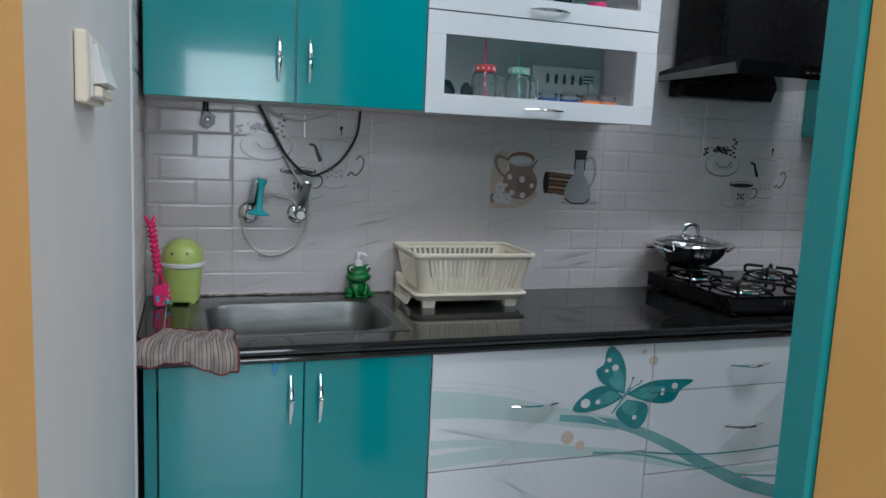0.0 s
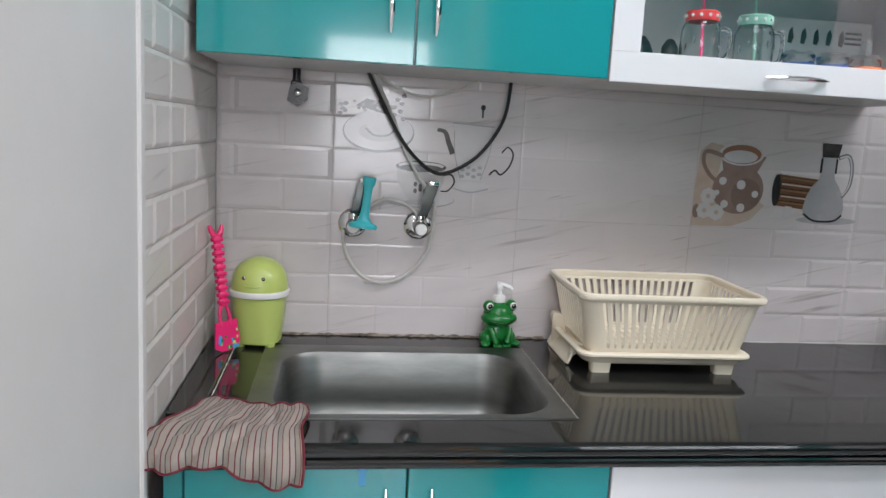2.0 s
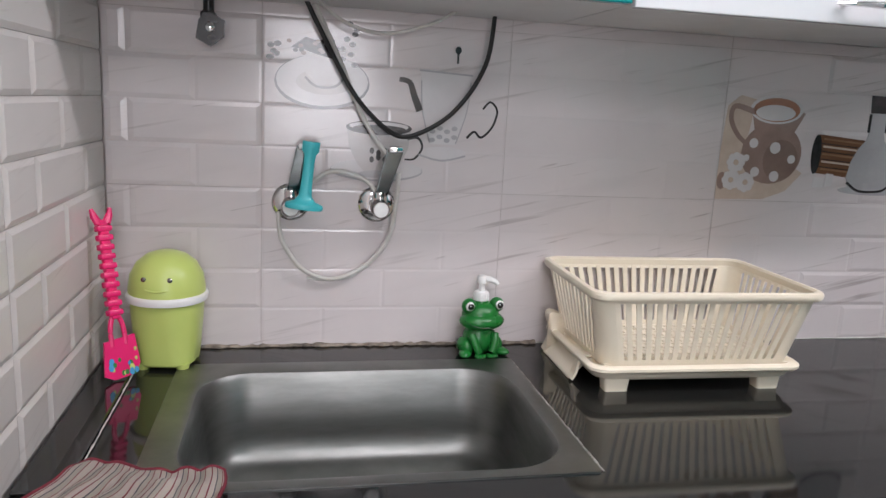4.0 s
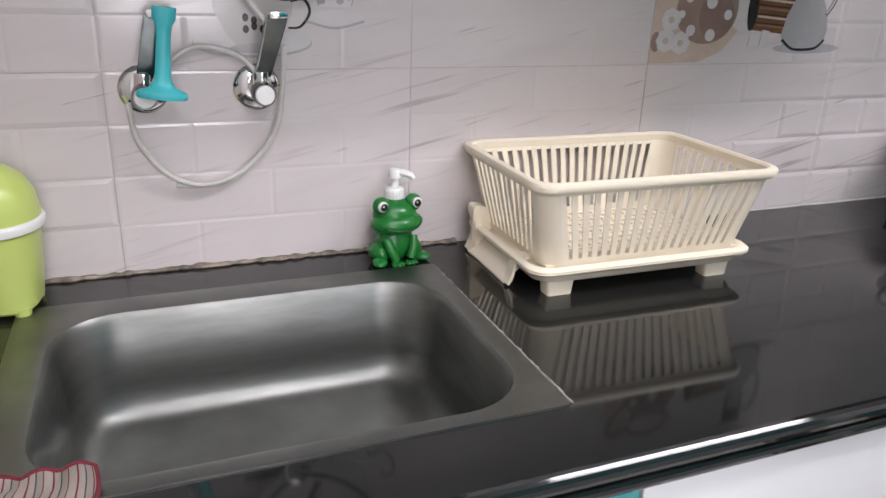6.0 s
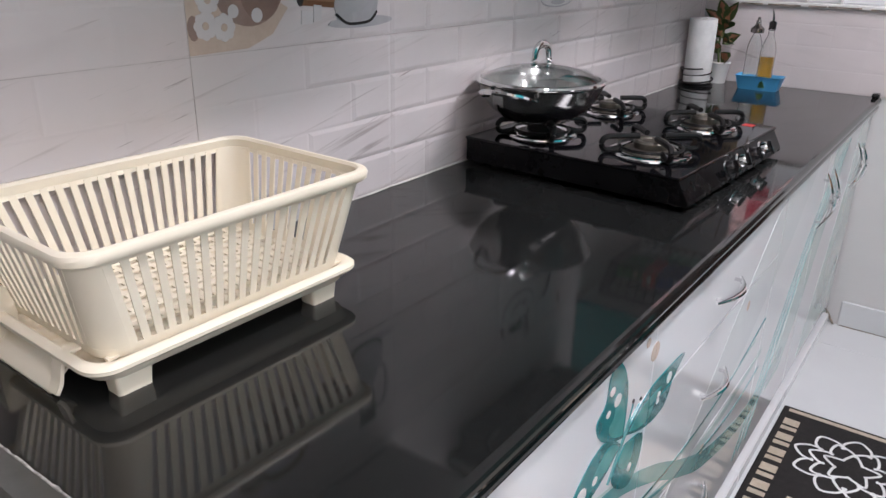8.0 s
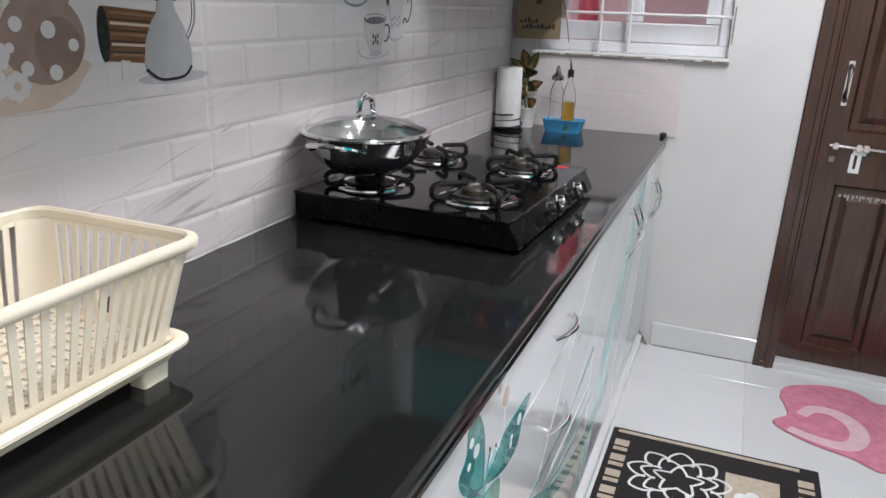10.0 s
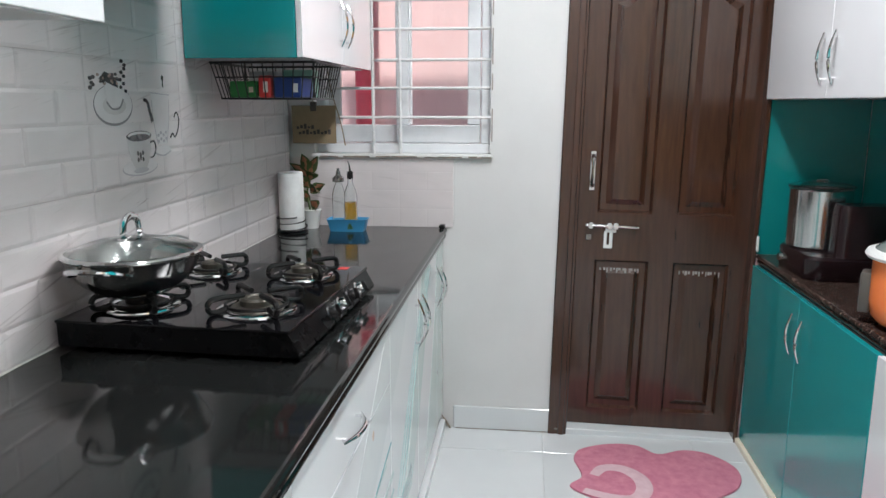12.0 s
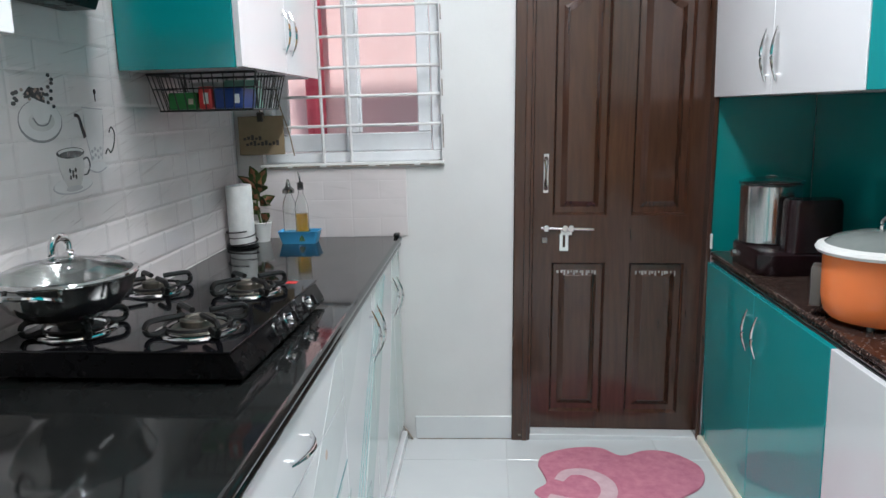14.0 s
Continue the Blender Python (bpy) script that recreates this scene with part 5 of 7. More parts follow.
wall_tap(0.314, 1.146, 0.024, "chrome wall tap with a turquoise rubber nozzle", True)
wall_tap(0.470, 1.146, 0.024, "chrome wall tap with a tall lever", False)
hose = thing("hose", "thin white hose looped between the taps", "hose")
pts = [(0.345, -0.03, 1.503), (0.395, -0.03, 1.40), (0.440, -0.035, 1.30), (0.485, -0.055, 1.235)]
part("upper_run", tube(B(), spline(pts, 8), 0.0042, 8), HOSE, hose, "", True)
pts = [(0.345, -0.025, 1.18), (0.385, -0.02, 1.205), (0.44, -0.02, 1.195), (0.468, -0.03, 1.17)]
part("cross_run", tube(B(), spline(pts, 8), 0.0042, 8), HOSE, hose, "", True)
pts = [(0.292, -0.02, 1.13), (0.300, -0.018, 1.075), (0.338, -0.015, 1.022), (0.392, -0.014, 1.005), (0.450, -0.015, 1.03), (0.492, -0.02, 1.085), (0.502, -0.035, 1.15), (0.503, -0.05, 1.21)]
part("loop", tube(B(), spline(pts, 8), 0.0042, 8), HOSE, hose, "", True)
part("tail", tube(B(), spline([(0.46, -0.012, 1.035), (0.42, -0.012, 1.008), (0.37, -0.010, 1.003), (0.345, -0.010, 1.006)], 6), 0.0034, 8), HOSE, hose, "", True)
cab = thing("power_cable", "black rubber cable hanging in a loop under the cabinet", "cable")
part("run", tube(B(), spline([(0.333, -0.05, 1.500), (0.365, -0.045, 1.44), (0.420, -0.04, 1.345), (0.478, -0.035, 1.287), (0.525, -0.035, 1.275), (0.600, -0.035, 1.32), (0.655, -0.035, 1.405), (0.668, -0.035, 1.500)], 8), 0.0042, 8), CABLE, cab, "", True)
cab2 = thing("thin_cable", "thin grey cable under the wall cabinet", "cable")
part("run", tube(B(), spline([(0.350, -0.06, 1.500), (0.40, -0.06, 1.462), (0.47, -0.06, 1.448), (0.55, -0.06, 1.470), (0.600, -0.06, 1.500)], 8), 0.003, 8), HOSE, cab2, "", True)
vl = thing("stop_valve", "dark stop valve under the wall cabinet", "valve")
bm = tube(B(), [(0.178, -0.045, 1.497), (0.178, -0.045, 1.455)], 0.009, 12)
box(bm, 0.166, 0.190, -0.060, -0.030, 1.445, 1.465, 0.003)
part("body", bm, BLACKP, vl, "", True)
bm = B()
prism(bm, [(0.160, 1.420), (0.182, 1.408), (0.204, 1.424), (0.206, 1.450), (0.186, 1.460), (0.165, 1.450)], "y", -0.074, -0.058)
part("knob", bm, BLACKP, vl, "black six-sided knob")
part("cap", ball(B(), (0.183, -0.075, 1.438), 0.008, (1, 0.5, 1), 12), CHROME, vl, "", True)
# ---- cooker hood ----
hood = thing("cooker_hood", "black slanted cooker hood with a steel side edge", "cooker hood")
bm = B()
prism(bm, [(-0.004, 1.668), (-0.445, 1.668), (-0.455, 1.712), (-0.300, 1.740), (-0.004, 1.705)], "x", 1.830, 2.430)
part("canopy", bm, BLACKG, hood, "black glass canopy")
for x in (1.826, 2.430):
    bm = prism(B(), [(-0.010, 1.670), (-0.440, 1.670), (-0.428, 1.706), (-0.010, 1.690)], "x", x, x + 0.004)
    part("side_trim", bm, STEEL, hood, "brushed steel side edge")
part("chimney", box(B(), 1.885, 2.375, -0.290, -0.004, 1.700, 2.45, 0.022, 3), BLACKM, hood, "black chimney box", True)
bm = prism(B(), [(-0.006, 1.6675), (-0.110, 1.6675), (-0.085, 1.615), (-0.006, 1.615)], "x", 1.880, 2.300)
part("filter", bm, BLACKM, hood, "dark filter tray below the canopy")
for i in range(4):
    part("button", box(B(), 2.10 + i * 0.028, 2.115 + i * 0.028, -0.4558, -0.4500, 1.684, 1.692, 0.001), DARKCHROME, hood, "small touch button")

# ---- glass cabinet contents ----
SZ = UZ + 0.050


def mug_jar(x, y, lid_mat, label, straw_mat, straw_top):
    j = thing("mason_jar", label, "jar", pose(x, y, SZ), group="jars in the glazed cabinet")
    pr = [(0, 0.0), (0.036, 0.0), (0.041, 0.006), (0.041, 0.070), (0.034, 0.086), (0.031, 0.092), (0.031, 0.100), (0.028, 0.100), (0.028, 0.090), (0.031, 0.084), (0.038, 0.068), (0.038, 0.008), (0, 0.005)]
    g = part("glass", lathe(B(), pr, 36), JARG, j, "", True)
    g.visible_shadow = False
    for i in range(6):
        a = radians(200 + i * 28)
        part("embossing", ball(B(), (0.0405 * math.cos(a), 0.0405 * math.sin(a), 0.035 + 0.012 * (i % 2)), 0.006, (0.5, 0.5, 1.3), 8), JARG, g, "", True)
    part("grip", tube(B(), spline([(0.038, 0.0, 0.078), (0.062, 0.0, 0.074), (0.066, 0.0, 0.045), (0.060, 0.0, 0.018), (0.039, 0.0, 0.012)], 5), 0.0045, 8), JARG, g, "glass handle", True)
    l = part("lid", lathe(B(), [(0.0335, 0.088), (0.0345, 0.090), (0.0345, 0.106), (0.032, 0.109), (0, 0.109)], 36), lid_mat, j, "printed screw lid", True)
    for i in range(12):
        a = 2 * math.pi * i / 12
        part("dot", ball(B(), (0.0345 * math.cos(a), 0.0345 * math.sin(a), 0.098), 0.0038, (1, 1, 1), 8), WHITEP, l)
    part("straw", tube(B(), [(0.006, 0, 0.006), (-0.002, 0.004, straw_top)], 0.0032, 8), straw_mat, j, "striped plastic straw", True)


mug_jar(1.022, -0.235, RED, "glass mug jar with a red spotted lid and straw", PINK, 0.205)
mug_jar(1.142, -0.235, MINT, "glass mug jar with a mint green lid and straw", MINT, 0.150)
card = thing("recipe_card", "pale card with small dark cutlery icons in the cabinet", "card")
cbase = part("sheet", box(B(), 1.275, 1.545, -0.052, -0.046, SZ, 1.685, 0.001), PAPER, card)
rng = random.Random(5)
for i in range(5):
    x = 1.330 + i * 0.033
    part("icon", prism(B(), [(x, 1.628), (x + 0.010, 1.626), (x + 0.014, 1.64 + 0.008 * (i % 2)), (x + 0.008, 1.664), (x + 0.001, 1.655)], "y", -0.0535, -0.052), INK, cbase, "dark printed icon")
for i in range(3):
    part("print_line", box(B(), 1.478, 1.520, -0.0535, -0.052, 1.632 + i * 0.012, 1.637 + i * 0.012), INK, cbase)
for i, (x, m, lab) in enumerate(((1.255, BLUEBOX, "small dark blue lidded glass bowl"), (1.335, BLUEBOX, "small dark blue lidded glass bowl"), (1.412, ORANGEP, "small orange capped glass jar"), (1.478, ORANGEP, "small orange capped glass jar"))):
    j = thing("small_jar", lab, "jar", pose(x, -0.225, SZ), group="small jars in the glazed cabinet")
    part("base", lathe(B(), [(0, 0), (0.033, 0.0), (0.036, 0.010), (0.034, 0.020), (0, 0.022)], 28), m, j, "", True)
    g = part("glass", lathe(B(), [(0.032, 0.022), (0.034, 0.036), (0.026, 0.046), (0, 0.048)], 28), JARG, j, "", True)
    if i == 2:
        part("knob", lathe(B(), [(0.011, 0.046), (0.012, 0.070), (0.008, 0.078), (0, 0.080)], 18), JARG, j, "", True)
for x, m in ((1.43, PINK), (1.30, BLACKP), (1.22, BLACKP), (1.47, JARG)):
    j = thing("tumbler", {"pink_plastic": "bright pink metallic tumbler on the upper shelf", "black_plastic": "dark tumbler on the upper shelf", "jar_glass": "clear tumbler on the upper shelf"}[m.name], "tumbler", pose(x, -0.20, 1.7965))
    part("body", lathe(B(), [(0, 0), (0.026, 0), (0.032, 0.09), (0.030, 0.09), (0.025, 0.004), (0, 0.004)], 28), m, j, "", True)
tin = thing("dark_flask", "dark bottle standing at the cabinet end", "bottle", pose(0.925, -0.15, SZ))
part("body", lathe(B(), [(0, 0), (0.026, 0.0), (0.028, 0.03), (0.020, 0.05), (0.010, 0.062), (0, 0.064)], 24), BLACKP, tin, "", True)
tin = thing("dark_flask", "dark bottle standing at the cabinet end", "bottle", pose(0.985, -0.17, SZ))
part("body", lathe(B(), [(0, 0), (0.018, 0.0), (0.018, 0.04), (0.008, 0.056), (0, 0.06)], 24), BLACKP, tin, "", True)

# ---- wire basket under the far cabinet ----
wb = thing("wire_basket", "black wire basket hung below the wall cabinet", "basket")
bm = B()
bx0, bx1, by0, by1, zt, zb = 2.655, 2.96, -0.345, -0.030, 1.484, 1.380
top = [(bx0, by0, zt), (bx1, by0, zt), (bx1, by1, zt), (bx0, by1, zt)]
i2 = 0.022
bot = [(bx0 + i2, by0 + i2, zb), (bx1 - i2, by0 + i2, zb), (bx1 - i2, by1 - i2, zb), (bx0 + i2, by1 - i2, zb)]
for lp, r in ((top, 0.004), (bot, 0.003), ([(a[0] * 0.5 + b[0] * 0.5, a[1] * 0.5 + b[1] * 0.5, (zt + zb) / 2 + 0.01) for a, b in zip(top, bot)], 0.0022)):
    for k in range(4):
        tube(bm, [lp[k], lp[(k + 1) % 4]], r, 6)
part("rim_frame", bm, CABLE, wb, "black wire hoops", True)
for k in range(4):
    for i in range(11):
        u = i / 10
        a, b = Vector(top[k]).lerp(Vector(top[(k + 1) % 4]), u), Vector(bot[k]).lerp(Vector(bot[(k + 1) % 4]), u)
        if i < 10:
            part("wire", tube(B(), [a, b], 0.0018, 5), CABLE, wb)
bm = B()
for i in range(9):
    y = by0 + i2 + (by1 - by0 - 2 * i2) * i / 8
    tube(bm, [(bx0 + i2, y, zb), (bx1 - i2, y, zb)], 0.0018, 5)
part("base_wires", bm, CABLE, wb)
for y in (-0.30, -0.08):
    part("hanger", tube(B(), [(2.80, y, 1.384), (2.80, y, UZ + 0.0005)], 0.003, 6), CABLE, wb)
packs = [(-0.155, -0.070, 1.432, GREENBOX, "green printed food packet lying in the wire basket"), (-0.200, -0.160, 1.448, RED, "red printed box lying in the wire basket"), (-0.292, -0.205, 1.442, BLUEBOX, "dark blue printed box lying in the wire basket")]
for y0, y1, zt2, m, lab in packs:
    p = thing("food_packet", lab, "packet")
    b = part("body", box(B(), 2.69, 2.82, y0, y1, zb + 0.003, zt2, 0.006, 2), m, p)
    part("print_bar", box(B(), 2.6885, 2.690, y0 + 0.010, y0 + 0.024, zb + 0.018, zt2 - 0.018), WHITEP if m is not GREENBOX else MATCREAM, b, "pale printed mark")
p = thing("food_packet", "grey carton standing in the wire basket", "packet")
part("body", box(B(), 2.84, 2.90, -0.17, -0.075, zb + 0.003, 1.466, 0.004), CARCASS, p)
p = thing("food_packet", "pale mint carton standing in the wire basket", "packet")
part("body", box(B(), 2.84, 2.91, -0.285, -0.185, zb + 0.003, 1.470, 0.004), MINT, p)

# ---- hanging board in the window corner ----
sg = thing("wooden_plaque", "small kraft-brown board with dark script hung in the corner", "plaque", pose(3.435, -0.112, 1.207, 0, 0, 4))
brd = part("board", box(B(), -0.005, 0.005, -0.088, 0.088, 0.0, 0.150, 0.0015), BOARD, sg)
part("clip", box(B(), -0.012, 0.012, -0.012, 0.012, 0.128, 0.165, 0.003), INK, sg, "dark metal clip")
for k, (z, ya, n) in enumerate(((0.058, 0.070, 5), (0.036, 0.062, 9))):
    for i in range(n):
        y = ya - i * 0.0148
        part("script_bar", box(B(), -0.0062, -0.005, y - 0.011, y, z + 0.002 * (i % 2), z + 0.010 + 0.005 * ((i * 7) % 3)), INK, brd)
part("cord", tube(B(), spline([(0, 0.0, 0.160), (0.0, 0.006, 0.22), (0, 0.0, 0.282)], 5), 0.002, 6), BOARD, sg, "twine hanger", True)
stick = thing("cord", "loose brown cord hanging at the window", "cord")
part("run", tube(B(), spline([(3.43, -0.175, 1.49), (3.435, -0.19, 1.40), (3.44, -0.22, 1.29), (3.445, -0.235, 1.20)], 6), 0.0025, 6), BOARD, stick, "", True)

# ---- paper roll, plant, bottles ----
pt = thing("paper_towel_holder", "black spiral wire stand holding a white paper roll", "paper towel", pose(3.275, -0.060, CZ, 0, -2, 0))
part("roll", lathe(B(), [(0.014, 0.014), (0.046, 0.014), (0.048, 0.018), (0.048, 0.232), (0.046, 0.236), (0.014, 0.236), (0.014, 0.014)], 36), PAPER, pt, "white paper towel roll", True)
coil = [((0.052 + 0.006 * math.sin(a * 0.5)) * math.cos(a), (0.052 + 0.006 * math.sin(a * 0.5)) * math.sin(a), 0.006 + 0.012 * a / math.pi) for a in (math.pi * 2 * 2.6 * i / 80 for i in range(81))]
part("stand", tube(B(), coil, 0.003, 6), CABLE, pt, "black spiral wire", True)
part("foot", lathe(B(), [(0, 0), (0.058, 0.0), (0.060, 0.004), (0.052, 0.012), (0, 0.012)], 36), BLACKM, pt, "", True)

pl = thing("potted_plant", "small potted plant with red and green variegated leaves", "plant", pose(3.395, -0.098, CZ))
part("pot", lathe(B(), [(0, 0), (0.030, 0.0), (0.040, 0.07), (0.043, 0.074), (0.040, 0.078), (0.036, 0.076), (0.034, 0.066), (0, 0.066)], 28), WHITEP, pl, "white ceramic pot", True)
rng = random.Random(11)


def leaf(parent, base, tip, w, twist):
    """A pointed blade with a folded midrib and a red heart."""
    base, tip = Vector(base), Vector(tip)
    d = tip - base
    side = d.cross(Vector((math.cos(twist), math.sin(twist), 0.3))).normalized()
    up = side.cross(d).normalized()
    prof = ((0.0, 0.04), (0.15, 0.55), (0.35, 1.0), (0.6, 0.88), (0.82, 0.45), (1.0, 0.02))
    for nm, k, lift, mm in (("leaf", 1.0, 0.0, LEAFG), ("leaf_heart", 0.62, 0.0012, LEAFR)):
        bm = B()
        rows = []
        for t, q in prof:
            c = base + d * (t if nm == "leaf" else 0.08 + t * 0.8) + up * (0.012 * math.sin(t * 3.0)) - Vector((lift, 0, -lift))
            s = side * w * q * k
            rows.append([bm.verts.new(c - s + up * 0.006 * q), bm.verts.new(c), bm.verts.new(c + s + up * 0.006 * q)])
        for a, b in zip(rows, rows[1:]):
            for i in range(2):
                bm.faces.new((a[i], a[i + 1], b[i + 1], b[i]))
        bmesh.ops.solidify(bm, geom=bm.faces[:], thickness=0.0008)
        if nm == "leaf":
            lf = part(nm, bm, mm, parent, "", True)
        else:
            part(nm, bm, mm, lf, "red-brown leaf centre", True)


part("stem", tube(B(), spline([(0, 0, 0.06), (-0.004, 0.01, 0.14), (0.0, 0.0, 0.22), (0.0, 0.008, 0.255)], 5), 0.004, 8), LEAFG, pl, "", True)
for b, t, w in (((0, 0.0, 0.20), (-0.02, 0.075, 0.262), 0.020), ((0, 0, 0.215), (-0.03, 0.02, 0.300), 0.022), ((0, 0, 0.20), (-0.03, -0.045, 0.292), 0.022), ((0, 0, 0.19), (-0.045, -0.030, 0.225), 0.026), ((0, 0, 0.16), (-0.05, 0.028, 0.205), 0.026),
                ((0, 0, 0.15), (-0.055, -0.045, 0.150), 0.028), ((0, 0, 0.13), (-0.05, 0.02, 0.120), 0.028), ((0, 0, 0.11), (-0.055, -0.035, 0.080), 0.026), ((0, 0, 0.14), (0.03, -0.055, 0.175), 0.024), ((0, 0, 0.20), (0.035, 0.03, 0.26), 0.022), ((0, 0, 0.12), (0.01, 0.055, 0.115), 0.024)):
    leaf(pl, b, t, w, rng.uniform(0, 0.6))

tr = thing("plastic_tray", "light blue plastic tray holding two oil bottles", "tray", pose(3.350, -0.262, CZ))
ls = [[(x, y, z) for x, y in rrect(-a, a, -b, b, 0.010, 4)] for a, b, z in ((0.034, 0.066, 0.0), (0.040, 0.078, 0.046), (0.042, 0.081, 0.048), (0.038, 0.077, 0.048), (0.032, 0.064, 0.004))]
bm = loft(B(), ls)
bmesh.ops.recalc_face_normals(bm, faces=bm.faces[:])
part("body", bm, BLUEP, tr, "", True)


def oil_bottle(x, y, fill, label, spout, h):
    b = thing("oil_bottle", label, "bottle", pose(x, y, CZ + 0.0045), group="oil bottles")
    pr = [(0, 0.0), (0.024, 0.0), (0.026, 0.004), (0.026, h * 0.62), (0.022, h * 0.72), (0.010, h * 0.86), (0.010, h * 0.93), (0.0125, h * 0.94), (0.0125, h * 0.96), (0.008, h * 0.96), (0.008, h * 0.86), (0.020, h * 0.71), (0.0238, h * 0.61), (0.0238, 0.006), (0, 0.005)]
    g = part("glass", lathe(B(), pr, 28), CLEAR, b, "", True)
    g.visible_shadow = False
    if fill:
        o = part("oil", lathe(B(), [(0, 0.0055), (0.0236, 0.0065), (0.0236, fill), (0, fill)], 28), OIL, b, "golden cooking oil", True)
    if spout:
        bm = lathe(B(), [(0.009, h * 0.95), (0.012, h * 0.96), (0.012, h * 1.06), (0.006, h * 1.08), (0, h * 1.08)], 18)
        s = part("stopper", bm, BLACKP, b, "black rubber stopper", True)
        part("spout", tube(B(), [(0, 0, h * 1.07), (0.0, 0.002, h * 1.16), (-0.006, 0.006, h * 1.26)], [0.004, 0.0035, 0.002], 8), DARKCHROME, s, "thin pouring spout", True)
    else:
        bm = lathe(B(), [(0.021, h * 0.86), (0.023, h * 0.865), (0.023, h * 0.93), (0.012, h * 0.97), (0.009, h * 1.0), (0.009, h * 1.04), (0.005, h * 1.07), (0.006, h * 1.10), (0, h * 1.11)], 20)
        part("dispenser_cap", bm, DARKCHROME, b, "steel dispenser cap", True)


oil_bottle(3.360, -0.224, 0.0, "clear glass bottle with a steel cap, empty", False, 0.218)
oil_bottle(3.335, -0.278, 0.112, "clear glass bottle half full of golden oil", True, 0.216)

# ---- switchboard on the side wall ----
sw = thing("switchboard", "beige wall switchboard with white rocker switches", "switchboard")
part("box", box(B(), 0.0045, 0.018, -1.578, -1.392, 1.424, 1.503, 0.003, 2), CREAM, sw)
part("frame_plate", box(B(), 0.018, 0.021, -1.560, -1.405, 1.430, 1.497, 0.0015), WHITEP, sw, "white switch frame")
for i in range(4):
    y = -1.548 + i * 0.035
    part("switch", loft(B(), [[(0.021, yy, 1.446), (0.036, yy, 1.448), (0.029, yy, 1.468), (0.026, yy, 1.491), (0.021, yy, 1.491)] for yy in (y, y + 0.031)]), WHITEP, sw, "white rocker switch")
part("socket_cover", box(B(), 0.021, 0.030, -1.552, -1.410, 1.431, 1.443, 0.002), CREAM, sw, "beige lower strip")

# ---- wet grinder and rice cooker on the side worktop ----
wg = thing("wet_grinder", "dark maroon wet grinder with a steel drum", "grinder", pose(3.205, -2.040, GZ))
ls = [[(x, y, z) for x, y in rrect(-0.190, 0.140, -0.130, 0.150, 0.06, 6)] for z in (0.0, 0.006, 0.070, 0.080)]
k = (0.98, 1.0, 1.0, 0.95)
ls = [[(x * s, y * s, z) for x, y, z in l] for l, s in zip(ls, k)]
MAROON = material("maroon_plastic", (0.010, 0.005, 0.006), (0.015, 0.006, 0.008), 12, 0.22, 0.06)
part("base", loft(B(), ls), MAROON, wg, "", True)
part("drum", lathe(B(), [(0, 0.082), (0.098, 0.082), (0.103, 0.088), (0.103, 0.285), (0.107, 0.289), (0.099, 0.291), (0.097, 0.10), (0, 0.10)], 48, (0.030, 0.045, 0)), POLISHED, wg, "brushed steel drum", True)
part("lid", lathe(B(), [(0.108, 0.292), (0.110, 0.298), (0.085, 0.307), (0.02, 0.311), (0.018, 0.318), (0, 0.319), (0, 0.309), (0.02, 0.308), (0.083, 0.304), (0.106, 0.296), (0.105, 0.292), (0.108, 0.292)], 48, (0.030, 0.045, 0)), CLEAR, wg, "clear plastic lid", True).visible_shadow = False
part("motor_housing", loft(B(), [[(x * s - 0.130, y * s - 0.030, z) for x, y in rrect(-0.055, 0.050, -0.095, 0.085, 0.03, 6)] for s, z in ((1.04, 0.078), (1.0, 0.09), (0.97, 0.235), (0.90, 0.252))]), MAROON, wg, "dark maroon motor housing", True)
part("switch", lathe(B(), [(0, 0.014), (0.014, 0.014), (0.016, 0.0), (0, 0.0)], 18, m=Matrix.Translation((0.06, 0.149, 0.035)) @ pose(0, 0, 0, -90)), CHROME, wg, "chrome rotary switch", True)

LIDPALE = material("grey_glass_lid", (0.20, 0.22, 0.21), (0.16, 0.18, 0.17), 12, 0.09, 0.03)
rc = thing("rice_cooker", "orange enamel rice cooker with a pale glass-lidded rim", "rice cooker", pose(2.485, -2.020, GZ))
R = 0.150
part("pot", lathe(B(), [(0, 0.014), (R * 0.86, 0.014), (R * 0.95, 0.030), (R, 0.07), (R, 0.185), (0, 0.185)], 56), ORANGEP, rc, "orange enamelled body", True)
part("rim", lathe(B(), [(R * 0.98, 0.183), (R * 1.10, 0.186), (R * 1.13, 0.194), (R * 1.10, 0.203), (R * 0.98, 0.208), (R * 0.96, 0.200)], 56), WHITEP, rc, "pale aluminium rim", True)
part("inner_lid", lathe(B(), [(R * 0.99, 0.186), (R * 0.99, 0.200), (0, 0.203)], 48), WHITEP, rc, "dull metal inner lid", True)
lid = part("lid", lathe(B(), [(R * 1.0, 0.206), (R * 0.85, 0.222), (R * 0.5, 0.236), (0, 0.241), (0, 0.238), (R * 0.5, 0.233), (R * 0.84, 0.219), (R * 0.98, 0.206), (R * 1.0, 0.206)], 48), LIDPALE, rc, "grey glass lid", True)
part("knob", tube(B(), spline([(-0.035, 0, 0.238), (-0.034, 0, 0.262), (0, 0, 0.278), (0.034, 0, 0.262), (0.035, 0, 0.238)], 6), 0.005, 8), CHROME, lid, "bent wire handle", True)
for a in (40, 140, 270):
    part("foot", lathe(B(), [(0, 0), (0.009, 0.0), (0.009, 0.018), (0, 0.018)], 12, (R * 0.72 * math.cos(radians(a)), R * 0.72 * math.sin(radians(a)), 0)), STEEL, rc, "", True)
GREYP = material("grey_plastic", (0.10, 0.09, 0.08), scale=12, rough=0.4)
ca = radians(62)
